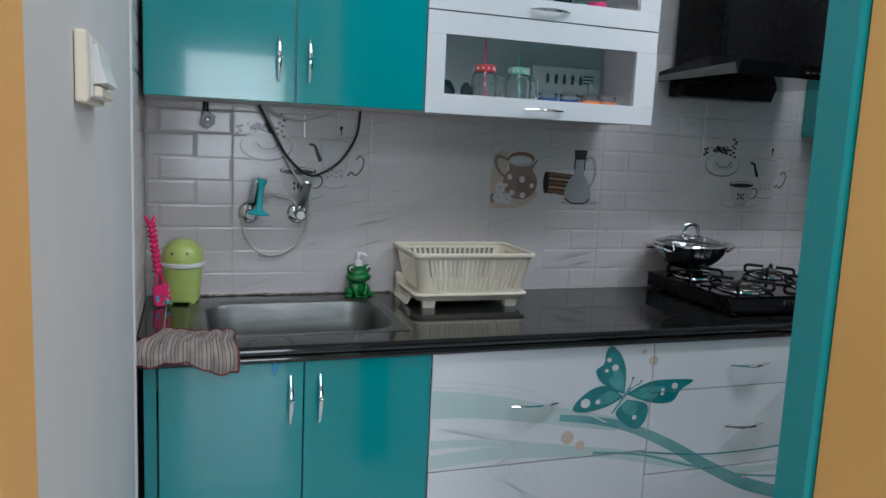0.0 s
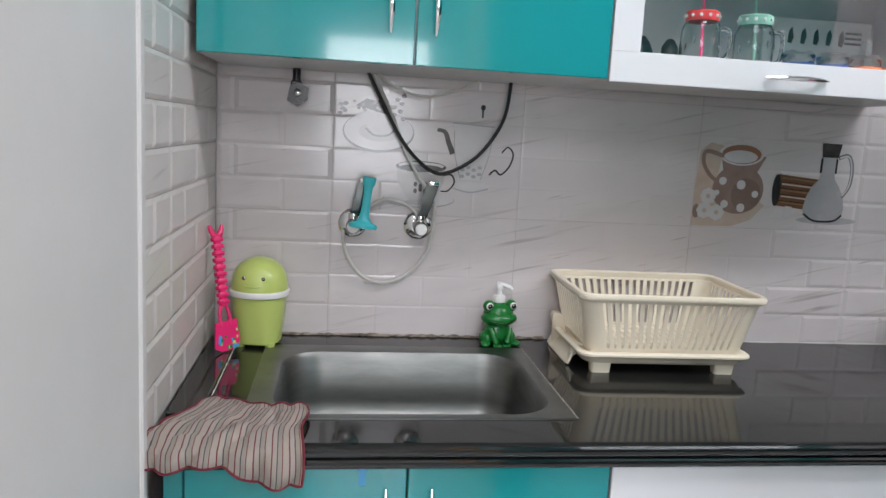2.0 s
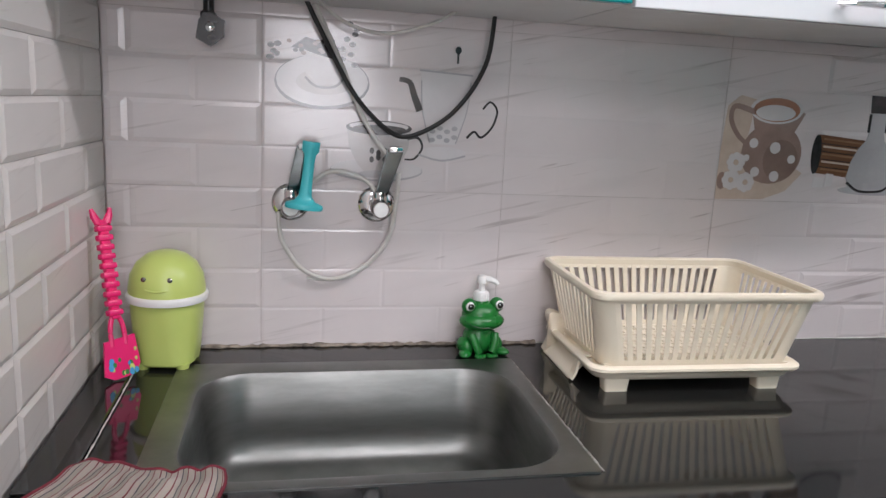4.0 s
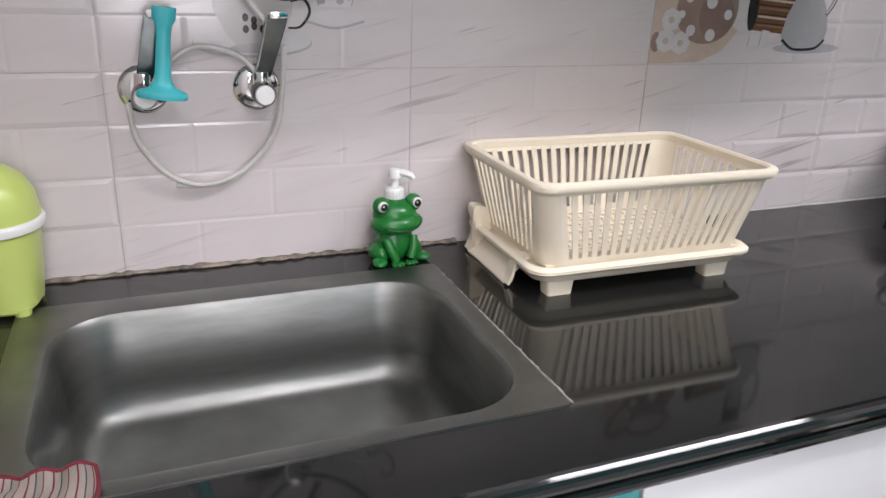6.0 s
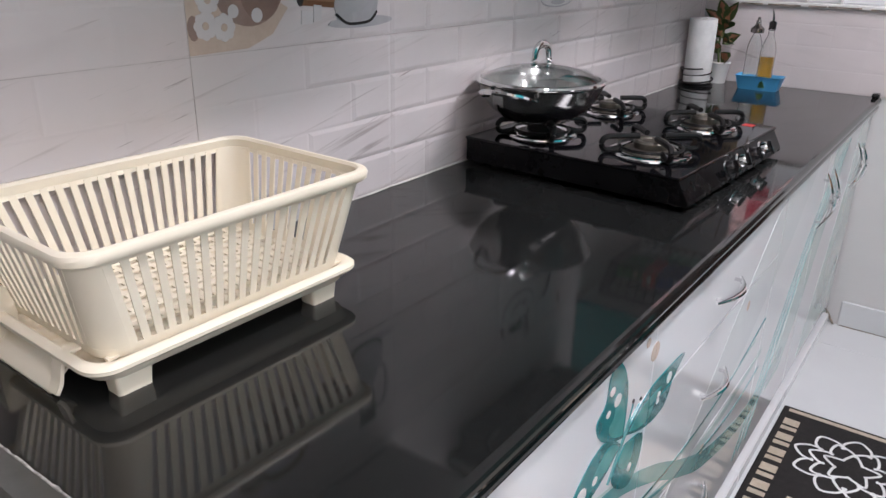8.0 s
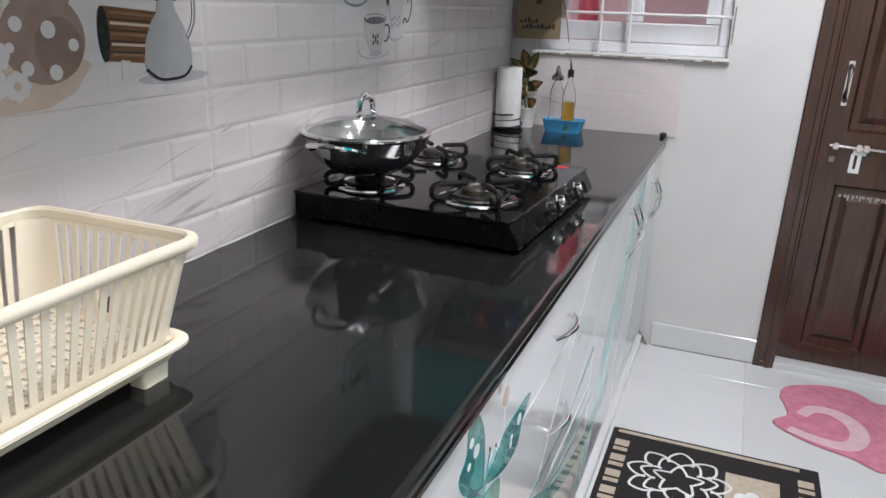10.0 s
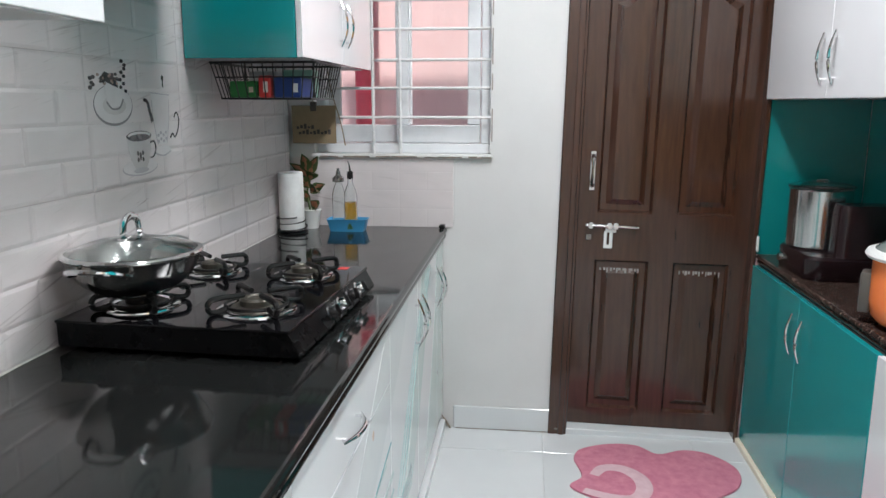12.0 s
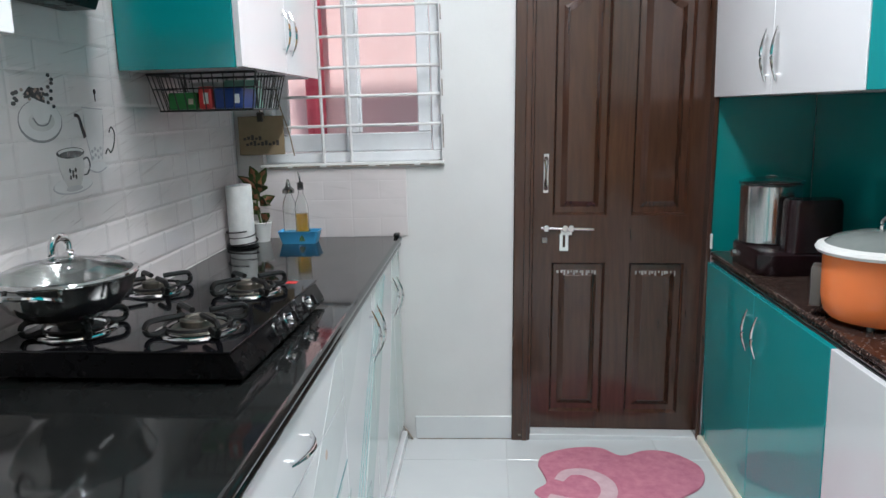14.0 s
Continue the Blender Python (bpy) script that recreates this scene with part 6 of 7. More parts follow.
mm = Matrix.Rotation(ca, 4, "Z") @ Matrix.Translation((R + 0.008, 0, 0.085))
sb = part("switch_box", box(B(), -0.014, 0.014, -0.030, 0.030, -0.055, 0.055, 0.006, 2, m=mm), GREYP, rc, "grey plastic switch box", True)
for z in (-0.025, 0.0, 0.025):
    part("button", box(B(), 0.014, 0.018, -0.015, 0.015, z - 0.008, z + 0.008, 0.002, m=mm), BLACKP, sb)
sock = thing("wall_socket", "small white socket on the door jamb edge", "socket")
part("plate", box(B(), WX - 0.022, WX - 0.012, -1.862, -1.853, 0.80, 0.86, 0.002), WHITEP, sock)

# ---- rugs ----
rug = thing("bath_rug", "pink heart-shaped pile rug with a pale swirl before the door", "rug")
HEART = [(3.214, -1.170), (3.300, -1.195), (3.362, -1.310), (3.362, -1.424), (3.295, -1.500), (3.340, -1.603), (3.315, -1.703), (3.200, -1.776), (3.066, -1.745), (2.970, -1.640), (2.884, -1.525), (2.833, -1.448), (2.880, -1.370), (2.925, -1.246), (3.007, -1.145), (3.085, -1.192)]
ho = [(p.x, p.y) for p in spline([(x, y, 0) for x, y in HEART] + [(*HEART[0], 0)], 6)[:-1]]
hc = (3.10, -1.46)
bm = loft(B(), [[(hc[0] + (x - hc[0]) * s, hc[1] + (y - hc[1]) * s, z) for x, y in ho] for s, z in ((1.0, 0.0005), (1.01, 0.004), (1.0, 0.009), (0.97, 0.011))])
bmesh.ops.recalc_face_normals(bm, faces=bm.faces[:])
part("rug_surface", bm, PINKRUG, rug, "", True)
sw_pts = spline([(2.975, -1.190, 0.0112), (2.935, -1.285, 0.0112), (2.935, -1.365, 0.0112), (3.00, -1.405, 0.0112), (3.085, -1.400, 0.0112), (3.150, -1.345, 0.0112), (3.150, -1.275, 0.0112), (3.09, -1.235, 0.0112)], 6)
part("swirl", tube(B(), sw_pts, [0.030 * (0.6 + 0.4 * math.sin(math.pi * i / (len(sw_pts) - 1))) for i in range(len(sw_pts))], 10, flat=0.06), PALERUG, rug, "pale pink swirl", True)

mat_ = thing("kitchen_mat", "black kitchen mat with cream blocks and a petal pattern", "mat")
MX0, MX1, MY0, MY1 = 1.70, 2.748, -1.268, -0.650
part("mat_surface", box(B(), MX0, MX1, MY0, MY1, 0.0005, 0.008, 0.003), MATBLACK, mat_)
part("border_strip", box(B(), MX1 - 0.030, MX1 - 0.014, MY0 + 0.055, MY1 - 0.018, 0.008, 0.0092), MATCREAM, mat_, "cream border strip")
part("border_strip", box(B(), MX0 + 0.014, MX0 + 0.030, MY0 + 0.055, MY1 - 0.018, 0.008, 0.0092), MATCREAM, mat_, "cream border strip")
for s, y in ((1, MY1 - 0.040), (-1, MY0 + 0.040)):
    x = MX1 - 0.075
    i = 0
    while x > MX0 + 0.06:
        w = 0.034 if i % 2 == 0 else 0.018
        part("block", box(B(), x - w, x, y - 0.022, y + 0.022, 0.008, 0.0092), MATCREAM, mat_)
        x -= w + (0.012 if i % 2 == 0 else 0.024)
        i += 1
for x0, x1, y0, y1 in ((2.42, 2.625, -1.155, -1.005), (2.12, 2.30, -0.90, -0.76), (1.85, 2.05, -1.155, -1.00)):
    part("panel", box(B(), x0, x1, y0, y1, 0.008, 0.0090), MATCREAM, mat_, "tan woven panel")


def petals(cx, cy, n, r0):
    """Open petal outlines fanned about a point."""
    for ringi in range(3):
        r = r0 * (0.35 + 0.33 * ringi)
        m = n + ringi * 2
        for i in range(m):
            a = 2 * math.pi * (i + 0.5 * ringi) / m
            d, q = Vector((math.cos(a), math.sin(a), 0)), Vector((-math.sin(a), math.cos(a), 0))
            c = Vector((cx, cy, 0.0088))
            w = math.pi * r / m
            pts = spline([c + d * r * 0.75 - q * w * 0.9, c + d * (r * 1.05) - q * w * 0.8, c + d * (r + r0 * 0.30), c + d * (r * 1.05) + q * w * 0.8, c + d * r * 0.75 + q * w * 0.9], 4)
            part("petal", tube(B(), pts, 0.0042, 5, flat=0.25), PAPER, mat_)


petals(2.52, -0.875, 5, 0.115)
petals(2.10, -1.05, 5, 0.13)
for fx, fy in ((2.49, -1.08), (1.95, -1.07)):
    for i in range(6):
        a = 2 * math.pi * i / 6
        part("flower_petal", lathe(B(), [(0, 0.0014), (0.020, 0.0014), (0.022, 0.0), (0, 0)], 14, (fx + 0.034 * math.cos(a), fy + 0.034 * math.sin(a), 0.0088), sx=1.15, sy=0.9), PAPER, mat_)
    part("flower_centre", lathe(B(), [(0, 0.0022), (0.016, 0.0022), (0.016, 0.0), (0, 0)], 14, (fx, fy, 0.0088)), MATBLACK, mat_)
part("plinth_strip", box(B(), 0.97, 3.455, GF - 0.004, GF + 0.016, 0.0, 0.022, 0.003), CREAM, gt, "cream floor strip")
for u, x0, x1 in ((ua, 0.755, 1.47), (ub, 1.47, 2.27), (uc, 2.27, 2.75), (ud, 2.75, WX - 0.014)):
    part("floor_strip", box(B(), x0 + 0.0005, x1 - 0.0005, FY - 0.012, FY + 0.050, 0.0, 0.045, 0.004), WHITE, u, "white floor strip")
grime = thing("floor_grime", "dirty sealant line along the skirting", "sealant")
rng = random.Random(21)
bm = B()
ragged_bead(bm, (WX - 0.001, -1.08, 0.001), (WX - 0.001, -0.68, 0.001), 0.004, 0.003, 0.03, rng)
part("skirting_line", bm, GRIME, grime, "", True)
bm = B()
ragged_bead(bm, (WX - 0.010, -0.625, 0.06), (WX - 0.005, -0.66, 0.0), 0.008, 0.006, 0.008, rng)
part("corner_lump", bm, GRIME, grime, "", True)
bm = B()
ragged_bead(bm, (WX - 0.008, -1.088, 0.024), (WX - 0.012, -1.12, 0.022), 0.008, 0.006, 0.008, rng)
part("corner_lump", bm, GRIME, grime, "", True)
# ---- printed decor on the wall tiles and the drawer fronts ----
def decal(parent, name, outline, mat, y, lift=0.0, x0=-9.0, x1=9.0, z0=-9.0, z1=9.0, label=""):
    """A thin printed shape on a face that looks towards -y, clipped to x0..x1 and z0..z1."""
    bm = B()
    vs = [bm.verts.new((a, y - 0.0004 - lift, b)) for a, b in outline]
    f = bm.faces.new(vs)
    for co, no in (((x0, 0, 0), (-1, 0, 0)), ((x1, 0, 0), (1, 0, 0)), ((0, 0, z0), (0, 0, -1)), ((0, 0, z1), (0, 0, 1))):
        bmesh.ops.bisect_plane(bm, geom=bm.verts[:] + bm.edges[:] + bm.faces[:], plane_co=co, plane_no=no, clear_outer=True)
    if not bm.faces:
        bm.free()
        return
    r = bmesh.ops.extrude_face_region(bm, geom=bm.faces[:])
    bmesh.ops.translate(bm, verts=[v for v in r["geom"] if isinstance(v, bmesh.types.BMVert)], vec=(0, 0.0006 + lift, 0))
    bmesh.ops.recalc_face_normals(bm, faces=bm.faces[:])
    return part(name, bm, mat, parent, label)


def oval(cx, cz, rx, rz, n=28, a0=0, a1=360):
    return [(cx + rx * math.cos(radians(a0 + (a1 - a0) * i / n)), cz + rz * math.sin(radians(a0 + (a1 - a0) * i / n))) for i in range(n + (a1 - a0 != 360))]


def stroke(pts, w0, w1=None):
    """Outline of a line of varying width through points (x, z)."""
    P = spline([(x, 0, z) for x, z in pts], 7)
    w1 = w0 if w1 is None else w1
    l, r = [], []
    for i, p in enumerate(P):
        d = (P[min(i + 1, len(P) - 1)] - P[max(i - 1, 0)]).normalized()
        n = Vector((-d.z, 0, d.x)) * (w0 + (w1 - w0) * i / (len(P) - 1)) / 2
        l.append((p.x + n.x, p.z + n.z))
        r.append((p.x - n.x, p.z - n.z))
    return l + r[::-1]


YT = 0.0005


def tea_print(ox, oz):
    def d(name, o, m, lift=0.0):
        decal(wall_back, name, [(ox + a, oz + b) for a, b in o], m, YT, lift)
    rng = random.Random(3)
    d("saucer_print", oval(0.105, 0.192, 0.084, 0.048), P_CUPD)
    d("saucer_print", oval(0.105, 0.1945, 0.081, 0.0445), P_LIGHT, 0.0003)
    d("saucer_print", oval(0.108, 0.192, 0.050, 0.022), P_CUP, 0.0006)
    d("cup_print", [(0.070, 0.240), (0.145, 0.255), (0.146, 0.215), (0.130, 0.190), (0.096, 0.186), (0.076, 0.206)], P_LIGHT, 0.0009)
    d("cup_print", stroke([(0.074, 0.200), (0.095, 0.184), (0.128, 0.186), (0.147, 0.206)], 0.004), P_CUPD, 0.0012)
    d("bean_print", [(0.050, 0.250), (0.075, 0.268), (0.100, 0.262), (0.125, 0.245), (0.128, 0.232), (0.100, 0.238), (0.075, 0.246)], P_DARK, 0.0012)
    for i in range(30):
        d("bean_print", oval(0.045 + 0.088 * rng.random(), 0.252 + rng.uniform(-0.012, 0.012), 0.0045, 0.0035, 8), P_DARK if i % 3 else P_BROWN, 0.00150 + 0.00001 * i)
    for i in range(16):
        t = i / 15
        x, z = (0.010 + 0.05 * t + rng.uniform(-0.01, 0.01), 0.238 + 0.024 * t + rng.uniform(-0.012, 0.012)) if i < 7 else (0.150 + rng.uniform(-0.012, 0.014), 0.225 + 0.070 * (i - 7) / 8)
        d("bean_print", oval(x, z, 0.006, 0.0045, 10), P_DARK, 0.0014 + 0.00002 * i)
    d("cup_print", [(0.150, 0.116), (0.268, 0.116), (0.264, 0.080), (0.248, 0.048), (0.236, 0.034), (0.184, 0.034), (0.170, 0.050), (0.155, 0.080)], P_CUP, 0.0003)
    d("cup_print", oval(0.209, 0.116, 0.0605, 0.0130), P_DARK, 0.0006)
    d("cup_print", oval(0.209, 0.1185, 0.0545, 0.0085), P_LIGHT, 0.0009)
    d("cup_print", oval(0.209, 0.1150, 0.0480, 0.0060), P_DARK, 0.0012)
    d("cup_print", stroke([(0.262, 0.098), (0.282, 0.100), (0.290, 0.082), (0.276, 0.062), (0.258, 0.060)], 0.005, 0.003), P_DARK, 0.0006)
    d("saucer_print", oval(0.207, 0.038, 0.086, 0.0205), P_GREY, 0.0001)
    d("saucer_print", oval(0.207, 0.040, 0.084, 0.0185), P_LIGHT, 0.0002)
    d("saucer_print", oval(0.209, 0.031, 0.036, 0.007), P_GREY, 0.0006)
    for i in range(6):
        d("motif_print", oval(0.197 + 0.012 * (i % 3), 0.058 + 0.012 * (i // 3) + 0.004 * (i % 2), 0.0045, 0.006, 8), P_DARK, 0.0007)
    d("pot_print", [(0.282, 0.222), (0.378, 0.218), (0.371, 0.150), (0.352, 0.090), (0.304, 0.090), (0.288, 0.150)], P_LIGHT, 0.0001)
    d("pot_print", stroke([(0.280, 0.223), (0.380, 0.218)], 0.0032), P_GREY, 0.0004)
    d("pot_print", oval(0.328, 0.074, 0.046, 0.012), P_LIGHT, 0.0003)
    d("pot_print", stroke([(0.283, 0.070), (0.328, 0.060), (0.373, 0.070)], 0.0036), P_GREY, 0.0006)
    d("spout_print", stroke([(0.243, 0.205), (0.262, 0.200), (0.272, 0.175), (0.283, 0.150)], 0.008, 0.014), P_DARK, 0.0004)
    d("knob_print", oval(0.350, 0.262, 0.006, 0.007, 10), P_DARK, 0.0002)
    d("knob_print", stroke([(0.350, 0.258), (0.350, 0.238)], 0.004), P_DARK, 0.0002)
    d("handle_print", stroke([(0.374, 0.104), (0.388, 0.116), (0.402, 0.106), (0.422, 0.126), (0.430, 0.156), (0.416, 0.172), (0.402, 0.158)], 0.0045, 0.0035), P_DARK, 0.0002)
    for pts in ([(0.284, 0.205), (0.288, 0.150), (0.304, 0.092)], [(0.377, 0.205), (0.371, 0.150), (0.353, 0.092)]):
        d("pot_print", stroke(pts, 0.0022), P_GREY, 0.0004)
    for i in range(8):
        d("motif_print", oval(0.308 + 0.014 * (i % 4), 0.098 + 0.016 * (i // 4) + 0.006 * (i % 2), 0.006, 0.0045, 8), P_GREY, 0.0004)


tea_print(0.262, 1.170)
tea_print(2.062, 1.170)


def jug_print(ox, oz):
    def d(name, o, m, lift=0.0):
        decal(wall_back, name, [(ox + a, oz + b) for a, b in o], m, YT, lift)
    d("sacking_print", [(0.002, 0.002), (0.110, 0.004), (0.160, 0.022), (0.195, 0.060), (0.150, 0.085), (0.060, 0.130), (0.070, 0.205), (0.035, 0.212), (0.008, 0.190), (0.002, 0.090)], P_TAN)
    d("jug_print", oval(0.118, 0.098, 0.069, 0.062), P_BROWN, 0.0003)
    d("jug_print", [(0.075, 0.140), (0.062, 0.188), (0.165, 0.186), (0.185, 0.182), (0.160, 0.135)], P_BROWN, 0.00042)
    d("jug_print", oval(0.118, 0.187, 0.060, 0.029), P_LIGHT, 0.00055)
    d("jug_print", oval(0.118, 0.186, 0.053, 0.024), P_RUST, 0.0006)
    d("jug_print", oval(0.116, 0.180, 0.045, 0.016), P_LIGHT, 0.0009)
    d("jug_print", oval(0.140, 0.085, 0.040, 0.042), P_BROWN2, 0.00045)
    d("jug_print", stroke([(0.070, 0.180), (0.025, 0.190), (0.018, 0.165), (0.035, 0.135), (0.060, 0.115)], 0.011, 0.009), P_BROWN, 0.0006)
    for x, z, r in ((0.075, 0.118, 0.010), (0.125, 0.110, 0.012), (0.165, 0.088, 0.009), (0.085, 0.060, 0.010), (0.130, 0.052, 0.011), (0.062, 0.088, 0.007)):
        d("spot_print", oval(x, z, r, r, 14), P_LIGHT, 0.0007)
    for x, z in ((0.040, 0.078), (0.033, 0.042), (0.066, 0.038)):
        for i in range(8):
            a = radians(45 * i)
            d("petal_print", oval(x + 0.013 * math.cos(a), z + 0.013 * math.sin(a), 0.008, 0.008, 8), P_LIGHT, 0.0008 + 0.00003 * i)
        d("flower_eye_print", oval(x, z, 0.006, 0.006, 8), P_TAN, 0.0014)
    d("bud_print", oval(0.012, 0.040, 0.010, 0.018, 12), P_BROWN, 0.0005)
    d("cup_print", [(0.222, 0.062), (0.330, 0.052), (0.345, 0.132), (0.225, 0.142)], P_WOOD, 0.0003)
    for i in range(4):
        d("cup_print", stroke([(0.226, 0.076 + i * 0.016), (0.335, 0.068 + i * 0.016)], 0.0018), P_DARK, 0.0006)
    d("cup_print", oval(0.222, 0.101, 0.011, 0.041, 18), P_DARK, 0.0009)
    for i in range(5):
        d("cup_print", stroke([(0.236, 0.071 + i * 0.0155), (0.332, 0.064 + i * 0.0155)], 0.0040), P_TAN if i % 2 else P_WOOD2, 0.0005)
    d("sugar_print", [(0.222, 0.032), (0.248, 0.032), (0.250, 0.052), (0.224, 0.054)], P_LIGHT, 0.0006)
    d("sugar_print", [(0.250, 0.034), (0.268, 0.036), (0.270, 0.060), (0.252, 0.062)], P_LIGHT, 0.0008)
    d("shade_print", oval(0.370, 0.028, 0.085, 0.010), P_GREY, 0.0001)
    d("flask_print", [(0.300, 0.056), (0.308, 0.036), (0.330, 0.027), (0.360, 0.025), (0.390, 0.028), (0.410, 0.040), (0.414, 0.062), (0.408, 0.090), (0.394, 0.116), (0.380, 0.134), (0.376, 0.150), (0.340, 0.150), (0.336, 0.134), (0.320, 0.116), (0.306, 0.088)], P_FLASK, 0.0007)
    d("flask_print", stroke([(0.304, 0.044), (0.330, 0.028), (0.360, 0.0255), (0.392, 0.029), (0.411, 0.044)], 0.005), P_DARK, 0.0010)
    d("flask_print", stroke([(0.345, 0.034), (0.380, 0.042), (0.400, 0.070), (0.392, 0.105)], 0.020, 0.010), P_GREY, 0.0008)
    d("flask_print", stroke([(0.338, 0.188), (0.338, 0.150)], 0.005), P_DARK, 0.0013)
    d("flask_print", stroke([(0.379, 0.188), (0.379, 0.150)], 0.005), P_DARK, 0.0013)
    d("flask_print", [(0.340, 0.150), (0.380, 0.150), (0.378, 0.192), (0.340, 0.192)], P_FLASK, 0.0009)
    d("cork_print", [(0.338, 0.190), (0.382, 0.190), (0.388, 0.225), (0.334, 0.226)], P_DARK, 0.0011)
    d("flask_print", stroke([(0.384, 0.190), (0.410, 0.196), (0.424, 0.165), (0.422, 0.120), (0.404, 0.090)], 0.010, 0.008), P_CUPD, 0.0012)
    d("flask_print", stroke([(0.386, 0.190), (0.410, 0.194), (0.422, 0.165), (0.420, 0.120), (0.404, 0.094)], 0.004, 0.003), P_LIGHT, 0.0014)


jug_print(1.160, 1.170)

# butterfly and ribbons
UNITS = [(fa[0], 0.757, 1.4685, 0.4835, 0.8245), (fa[1], 0.757, 1.4685, 0.082, 0.4805), (fb[0], 1.4715, 2.2685, 0.6695, 0.8245), (fb[1], 1.4715, 2.2685, 0.4015, 0.6665), (fb[2], 1.4715, 2.2685, 0.082, 0.3985),
         (fc[0], 2.2715, 2.7485, 0.082, 0.8245), (fd[0], 2.7515, 3.2485, 0.082, 0.8245), (fd[1], 3.2515, 3.459, 0.082, 0.8245)]


def on_fronts(name, outline, mat, lift, label=""):
    xs, zs = [a for a, b in outline], [b for a, b in outline]
    for f, x0, x1, z0, z1 in UNITS:
        if max(xs) > x0 and min(xs) < x1 and max(zs) > z0 and min(zs) < z1:
            decal(f, name, outline, mat, FY, lift, x0, x1, z0, z1, label)


on_fronts("ribbon_print", stroke([(0.70, 0.685), (0.88, 0.670), (1.05, 0.640), (1.22, 0.604), (1.36, 0.575)], 0.085, 0.040), PRINT_PALE, 0.0)
on_fronts("ribbon_print", stroke([(1.16, 0.612), (1.30, 0.590), (1.42, 0.555), (1.56, 0.490), (1.72, 0.400), (1.92, 0.310), (2.25, 0.235), (2.6, 0.25)], 0.020, 0.052), PRINT_MID, 0.0003)
on_fronts("ribbon_print", stroke([(0.70, 0.732), (0.88, 0.722), (1.05, 0.690), (1.20, 0.640), (1.32, 0.585)], 0.0035), PRINT_GREY, 0.0005)
on_fronts("ribbon_print", stroke([(0.70, 0.748), (0.90, 0.735), (1.08, 0.698)], 0.003), PRINT_GREY, 0.0005)
on_fronts("ribbon_print", stroke([(0.70, 0.565), (0.92, 0.556), (1.10, 0.530), (1.28, 0.500), (1.50, 0.468), (1.80, 0.440), (2.20, 0.470)], 0.024, 0.010), PRINT_PALE, 0.0002)
on_fronts("ribbon_print", stroke([(0.70, 0.508), (0.95, 0.520), (1.15, 0.508), (1.35, 0.482), (1.60, 0.425), (1.90, 0.375), (2.3, 0.40)], 0.042, 0.020), PRINT_PALE, 0.0001)
on_fronts("ribbon_print", stroke([(1.28, 0.492), (1.45, 0.470), (1.65, 0.412), (1.85, 0.362), (2.1, 0.335), (2.3, 0.35)], 0.008, 0.006), PRINT_MID, 0.0006)
on_fronts("ribbon_print", stroke([(1.45, 0.478), (1.70, 0.448), (2.0, 0.452), (2.27, 0.50)], 0.004), PRINT_TEAL, 0.0008)
for i in range(7):
    on_fronts("hairline_print", stroke([(0.78 + i * 0.016, 0.610 - i * 0.004), (0.98 + i * 0.012, 0.572 - i * 0.010), (1.02 - i * 0.014, 0.47), (1.06 + i * 0.010, 0.36)], 0.0016), PRINT_GREY, 0.0004)
for i in range(6):
    on_fronts("hairline_print", stroke([(0.90 + i * 0.035, 0.485), (0.97 + i * 0.030, 0.40), (1.12 + i * 0.02, 0.30)], 0.0016), PRINT_GREY, 0.0004)
on_fronts("veil_print", [(1.62, 0.36), (1.95, 0.62), (2.18, 0.78), (2.27, 0.8245), (2.60, 0.8245), (2.40, 0.66), (2.10, 0.50), (1.85, 0.40)], PRINT_GREY, 0.00015)
on_fronts("veil_print", [(2.45, 0.20), (2.62, 0.42), (2.80, 0.70), (2.84, 0.8245), (3.05, 0.8245), (2.95, 0.60), (2.75, 0.33), (2.60, 0.20)], PRINT_PALE, 0.0002)
on_fronts("veil_print", [(2.90, 0.10), (3.05, 0.35), (3.20, 0.62), (3.25, 0.8245), (3.46, 0.8245), (3.46, 0.10)], PRINT_PALE, 0.0002)
for k, dx in enumerate((0.0, 0.05, 0.11)):
    on_fronts("stem_print", stroke([(2.20 + dx, 0.12), (2.42 + dx, 0.36), (2.66 + dx, 0.60), (2.95 + dx, 0.80)], 0.007, 0.003), PRINT_MID, 0.0005 + 0.0002 * k)
for x, z, r in ((1.190, 0.548, 0.021), (1.235, 0.520, 0.015), (1.470, 0.770, 0.016), (1.435, 0.800, 0.008), (1.86, 0.36, 0.012), (2.05, 0.62, 0.012)):
    on_fronts("dot_print", oval(x, z, r, r, 18), PRINT_TAN, 0.0004)


def px(x, y):
    """Sheet units of the butterfly drawing to metres on the drawer front."""
    return (0.757 + (x - 845) * 0.001602, 0.826 - (y - (622 - (x - 845) * 0.036)) * 0.0015)


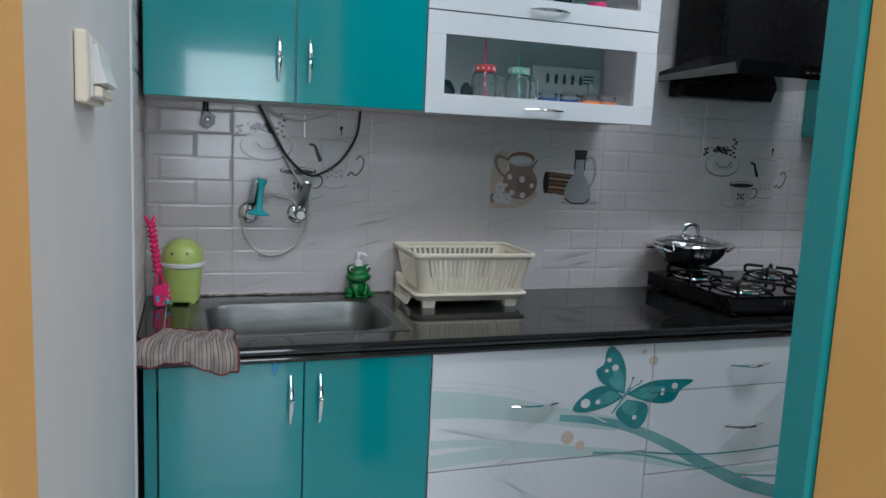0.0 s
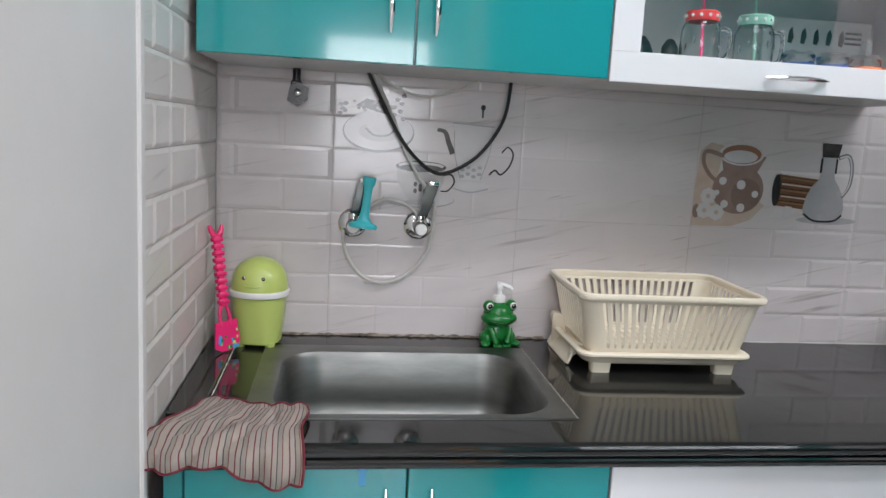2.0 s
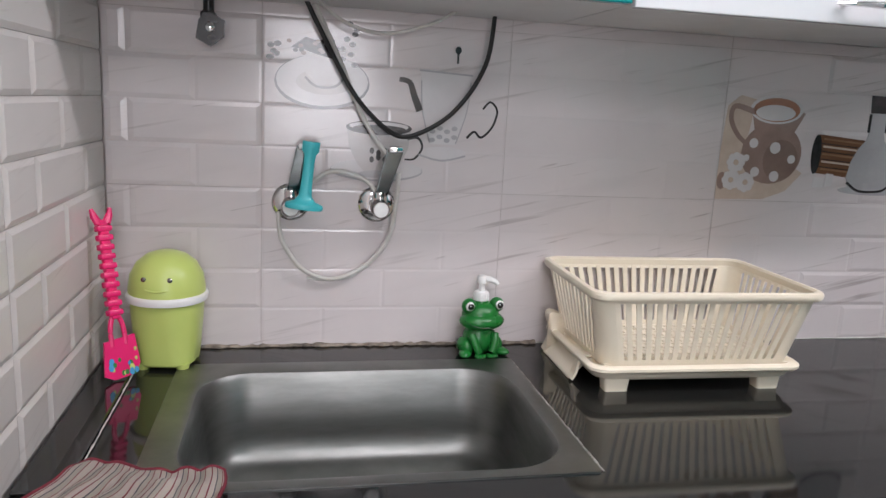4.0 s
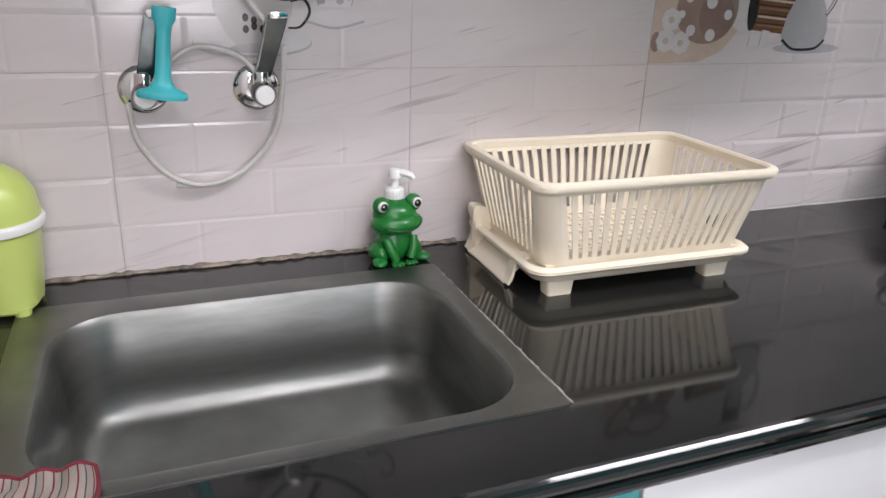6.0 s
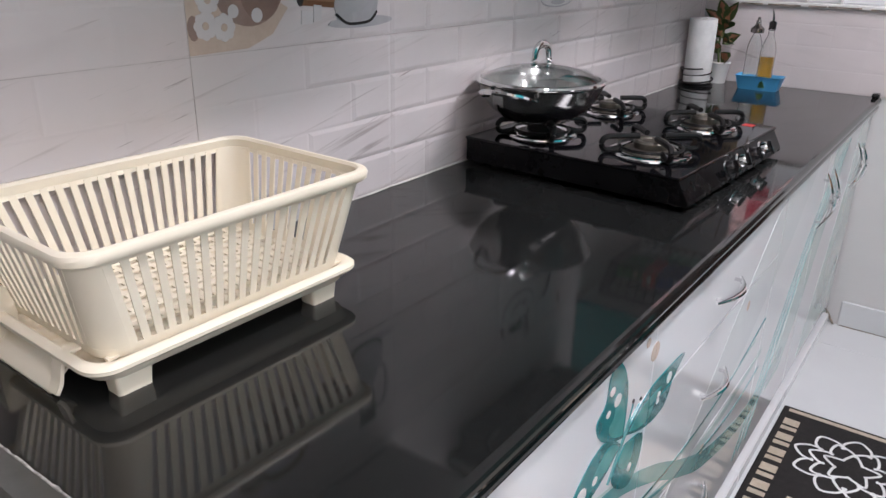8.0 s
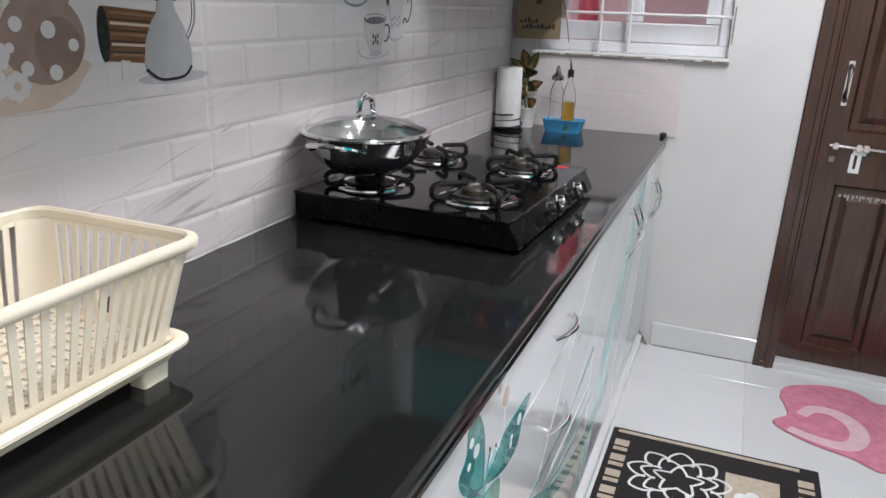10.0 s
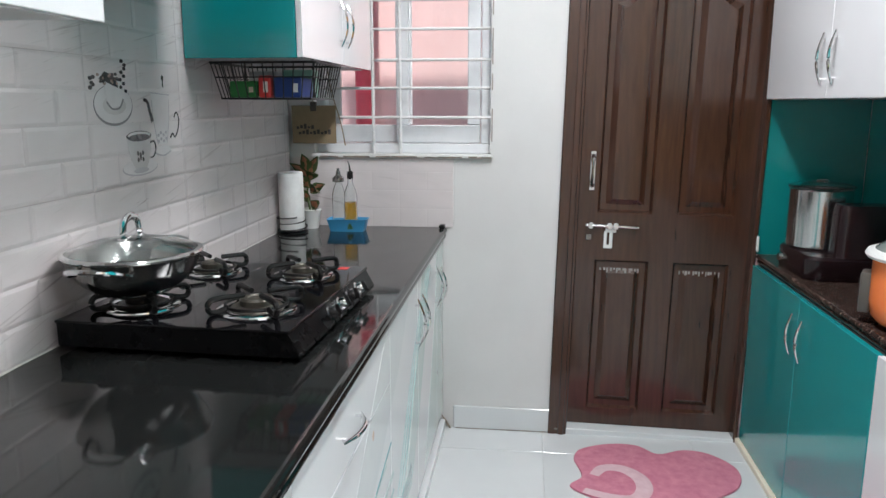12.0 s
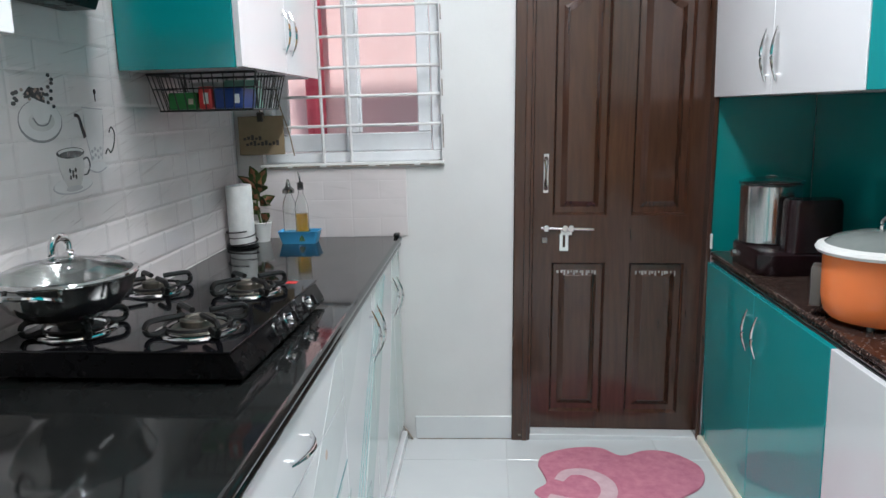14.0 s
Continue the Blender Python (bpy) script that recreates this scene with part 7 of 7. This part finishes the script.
def closed(pts):
    return [(p.x, p.y) for p in spline([(*px(x, y), 0) for x, y in pts] + [(*px(*pts[0]), 0)], 4)[:-1]]


WINGS = [[(1231, 712), (1205, 702), (1178, 685), (1166, 662), (1182, 648), (1185, 625), (1196, 612), (1216, 628), (1230, 662)], [(1234, 712), (1285, 688), (1335, 684), (1385, 687), (1358, 706), (1338, 732), (1290, 732)],
         [(1228, 718), (1195, 736), (1150, 747), (1122, 740), (1142, 712), (1176, 694), (1205, 700)], [(1238, 724), (1282, 735), (1282, 768), (1262, 787), (1232, 774), (1215, 750)]]
GLOWP = material("print_wing_glow", (0.10, 0.40, 0.38), (0.04, 0.28, 0.28), 22, 0.15, 0.03, coat=0.5)
for wi, w in enumerate(WINGS):
    o = closed(w)
    cx, cz = sum(a for a, b in o) / len(o), sum(b for a, b in o) / len(o)
    on_fronts("wing_print", o, PRINT_TEAL, 0.0010 + 0.00006 * wi, "teal butterfly wing")
    bxp, bzp = px(1232, 715)
    on_fronts("wing_glow_print", [(bxp + (a - bxp) * 0.52 + (cx - bxp) * 0.12, bzp + (b - bzp) * 0.52 + (cz - bzp) * 0.12) for a, b in o], GLOWP, 0.0013 + 0.00006 * wi)
for x, y, r in ((1192, 640, 5), (1206, 656, 7), (1188, 662, 4), (1148, 728, 10), (1174, 726, 5), (1342, 698, 7), (1316, 706, 4), (1315, 714, 4), (1256, 762, 5)):
    a, b = px(x, y)
    on_fronts("spot_print", oval(a, b, r * 0.0016, r * 0.0014, 14), WHITEP, 0.0018)
on_fronts("body_print", stroke([px(1242, 700), px(1232, 715), px(1206, 752)], 0.011, 0.003), PRINT_MID, 0.0021)
on_fronts("feeler_print", stroke([px(1240, 702), px(1247, 682)], 0.002), PRINT_TEAL, 0.0012)
on_fronts("feeler_print", stroke([px(1242, 702), px(1264, 690)], 0.002), PRINT_TEAL, 0.0012)
for x, y in ((1247, 679), (1266, 686)):
    on_fronts("feeler_print", oval(*px(x, y), 0.0035, 0.0035, 10), P_DARK, 0.0012)
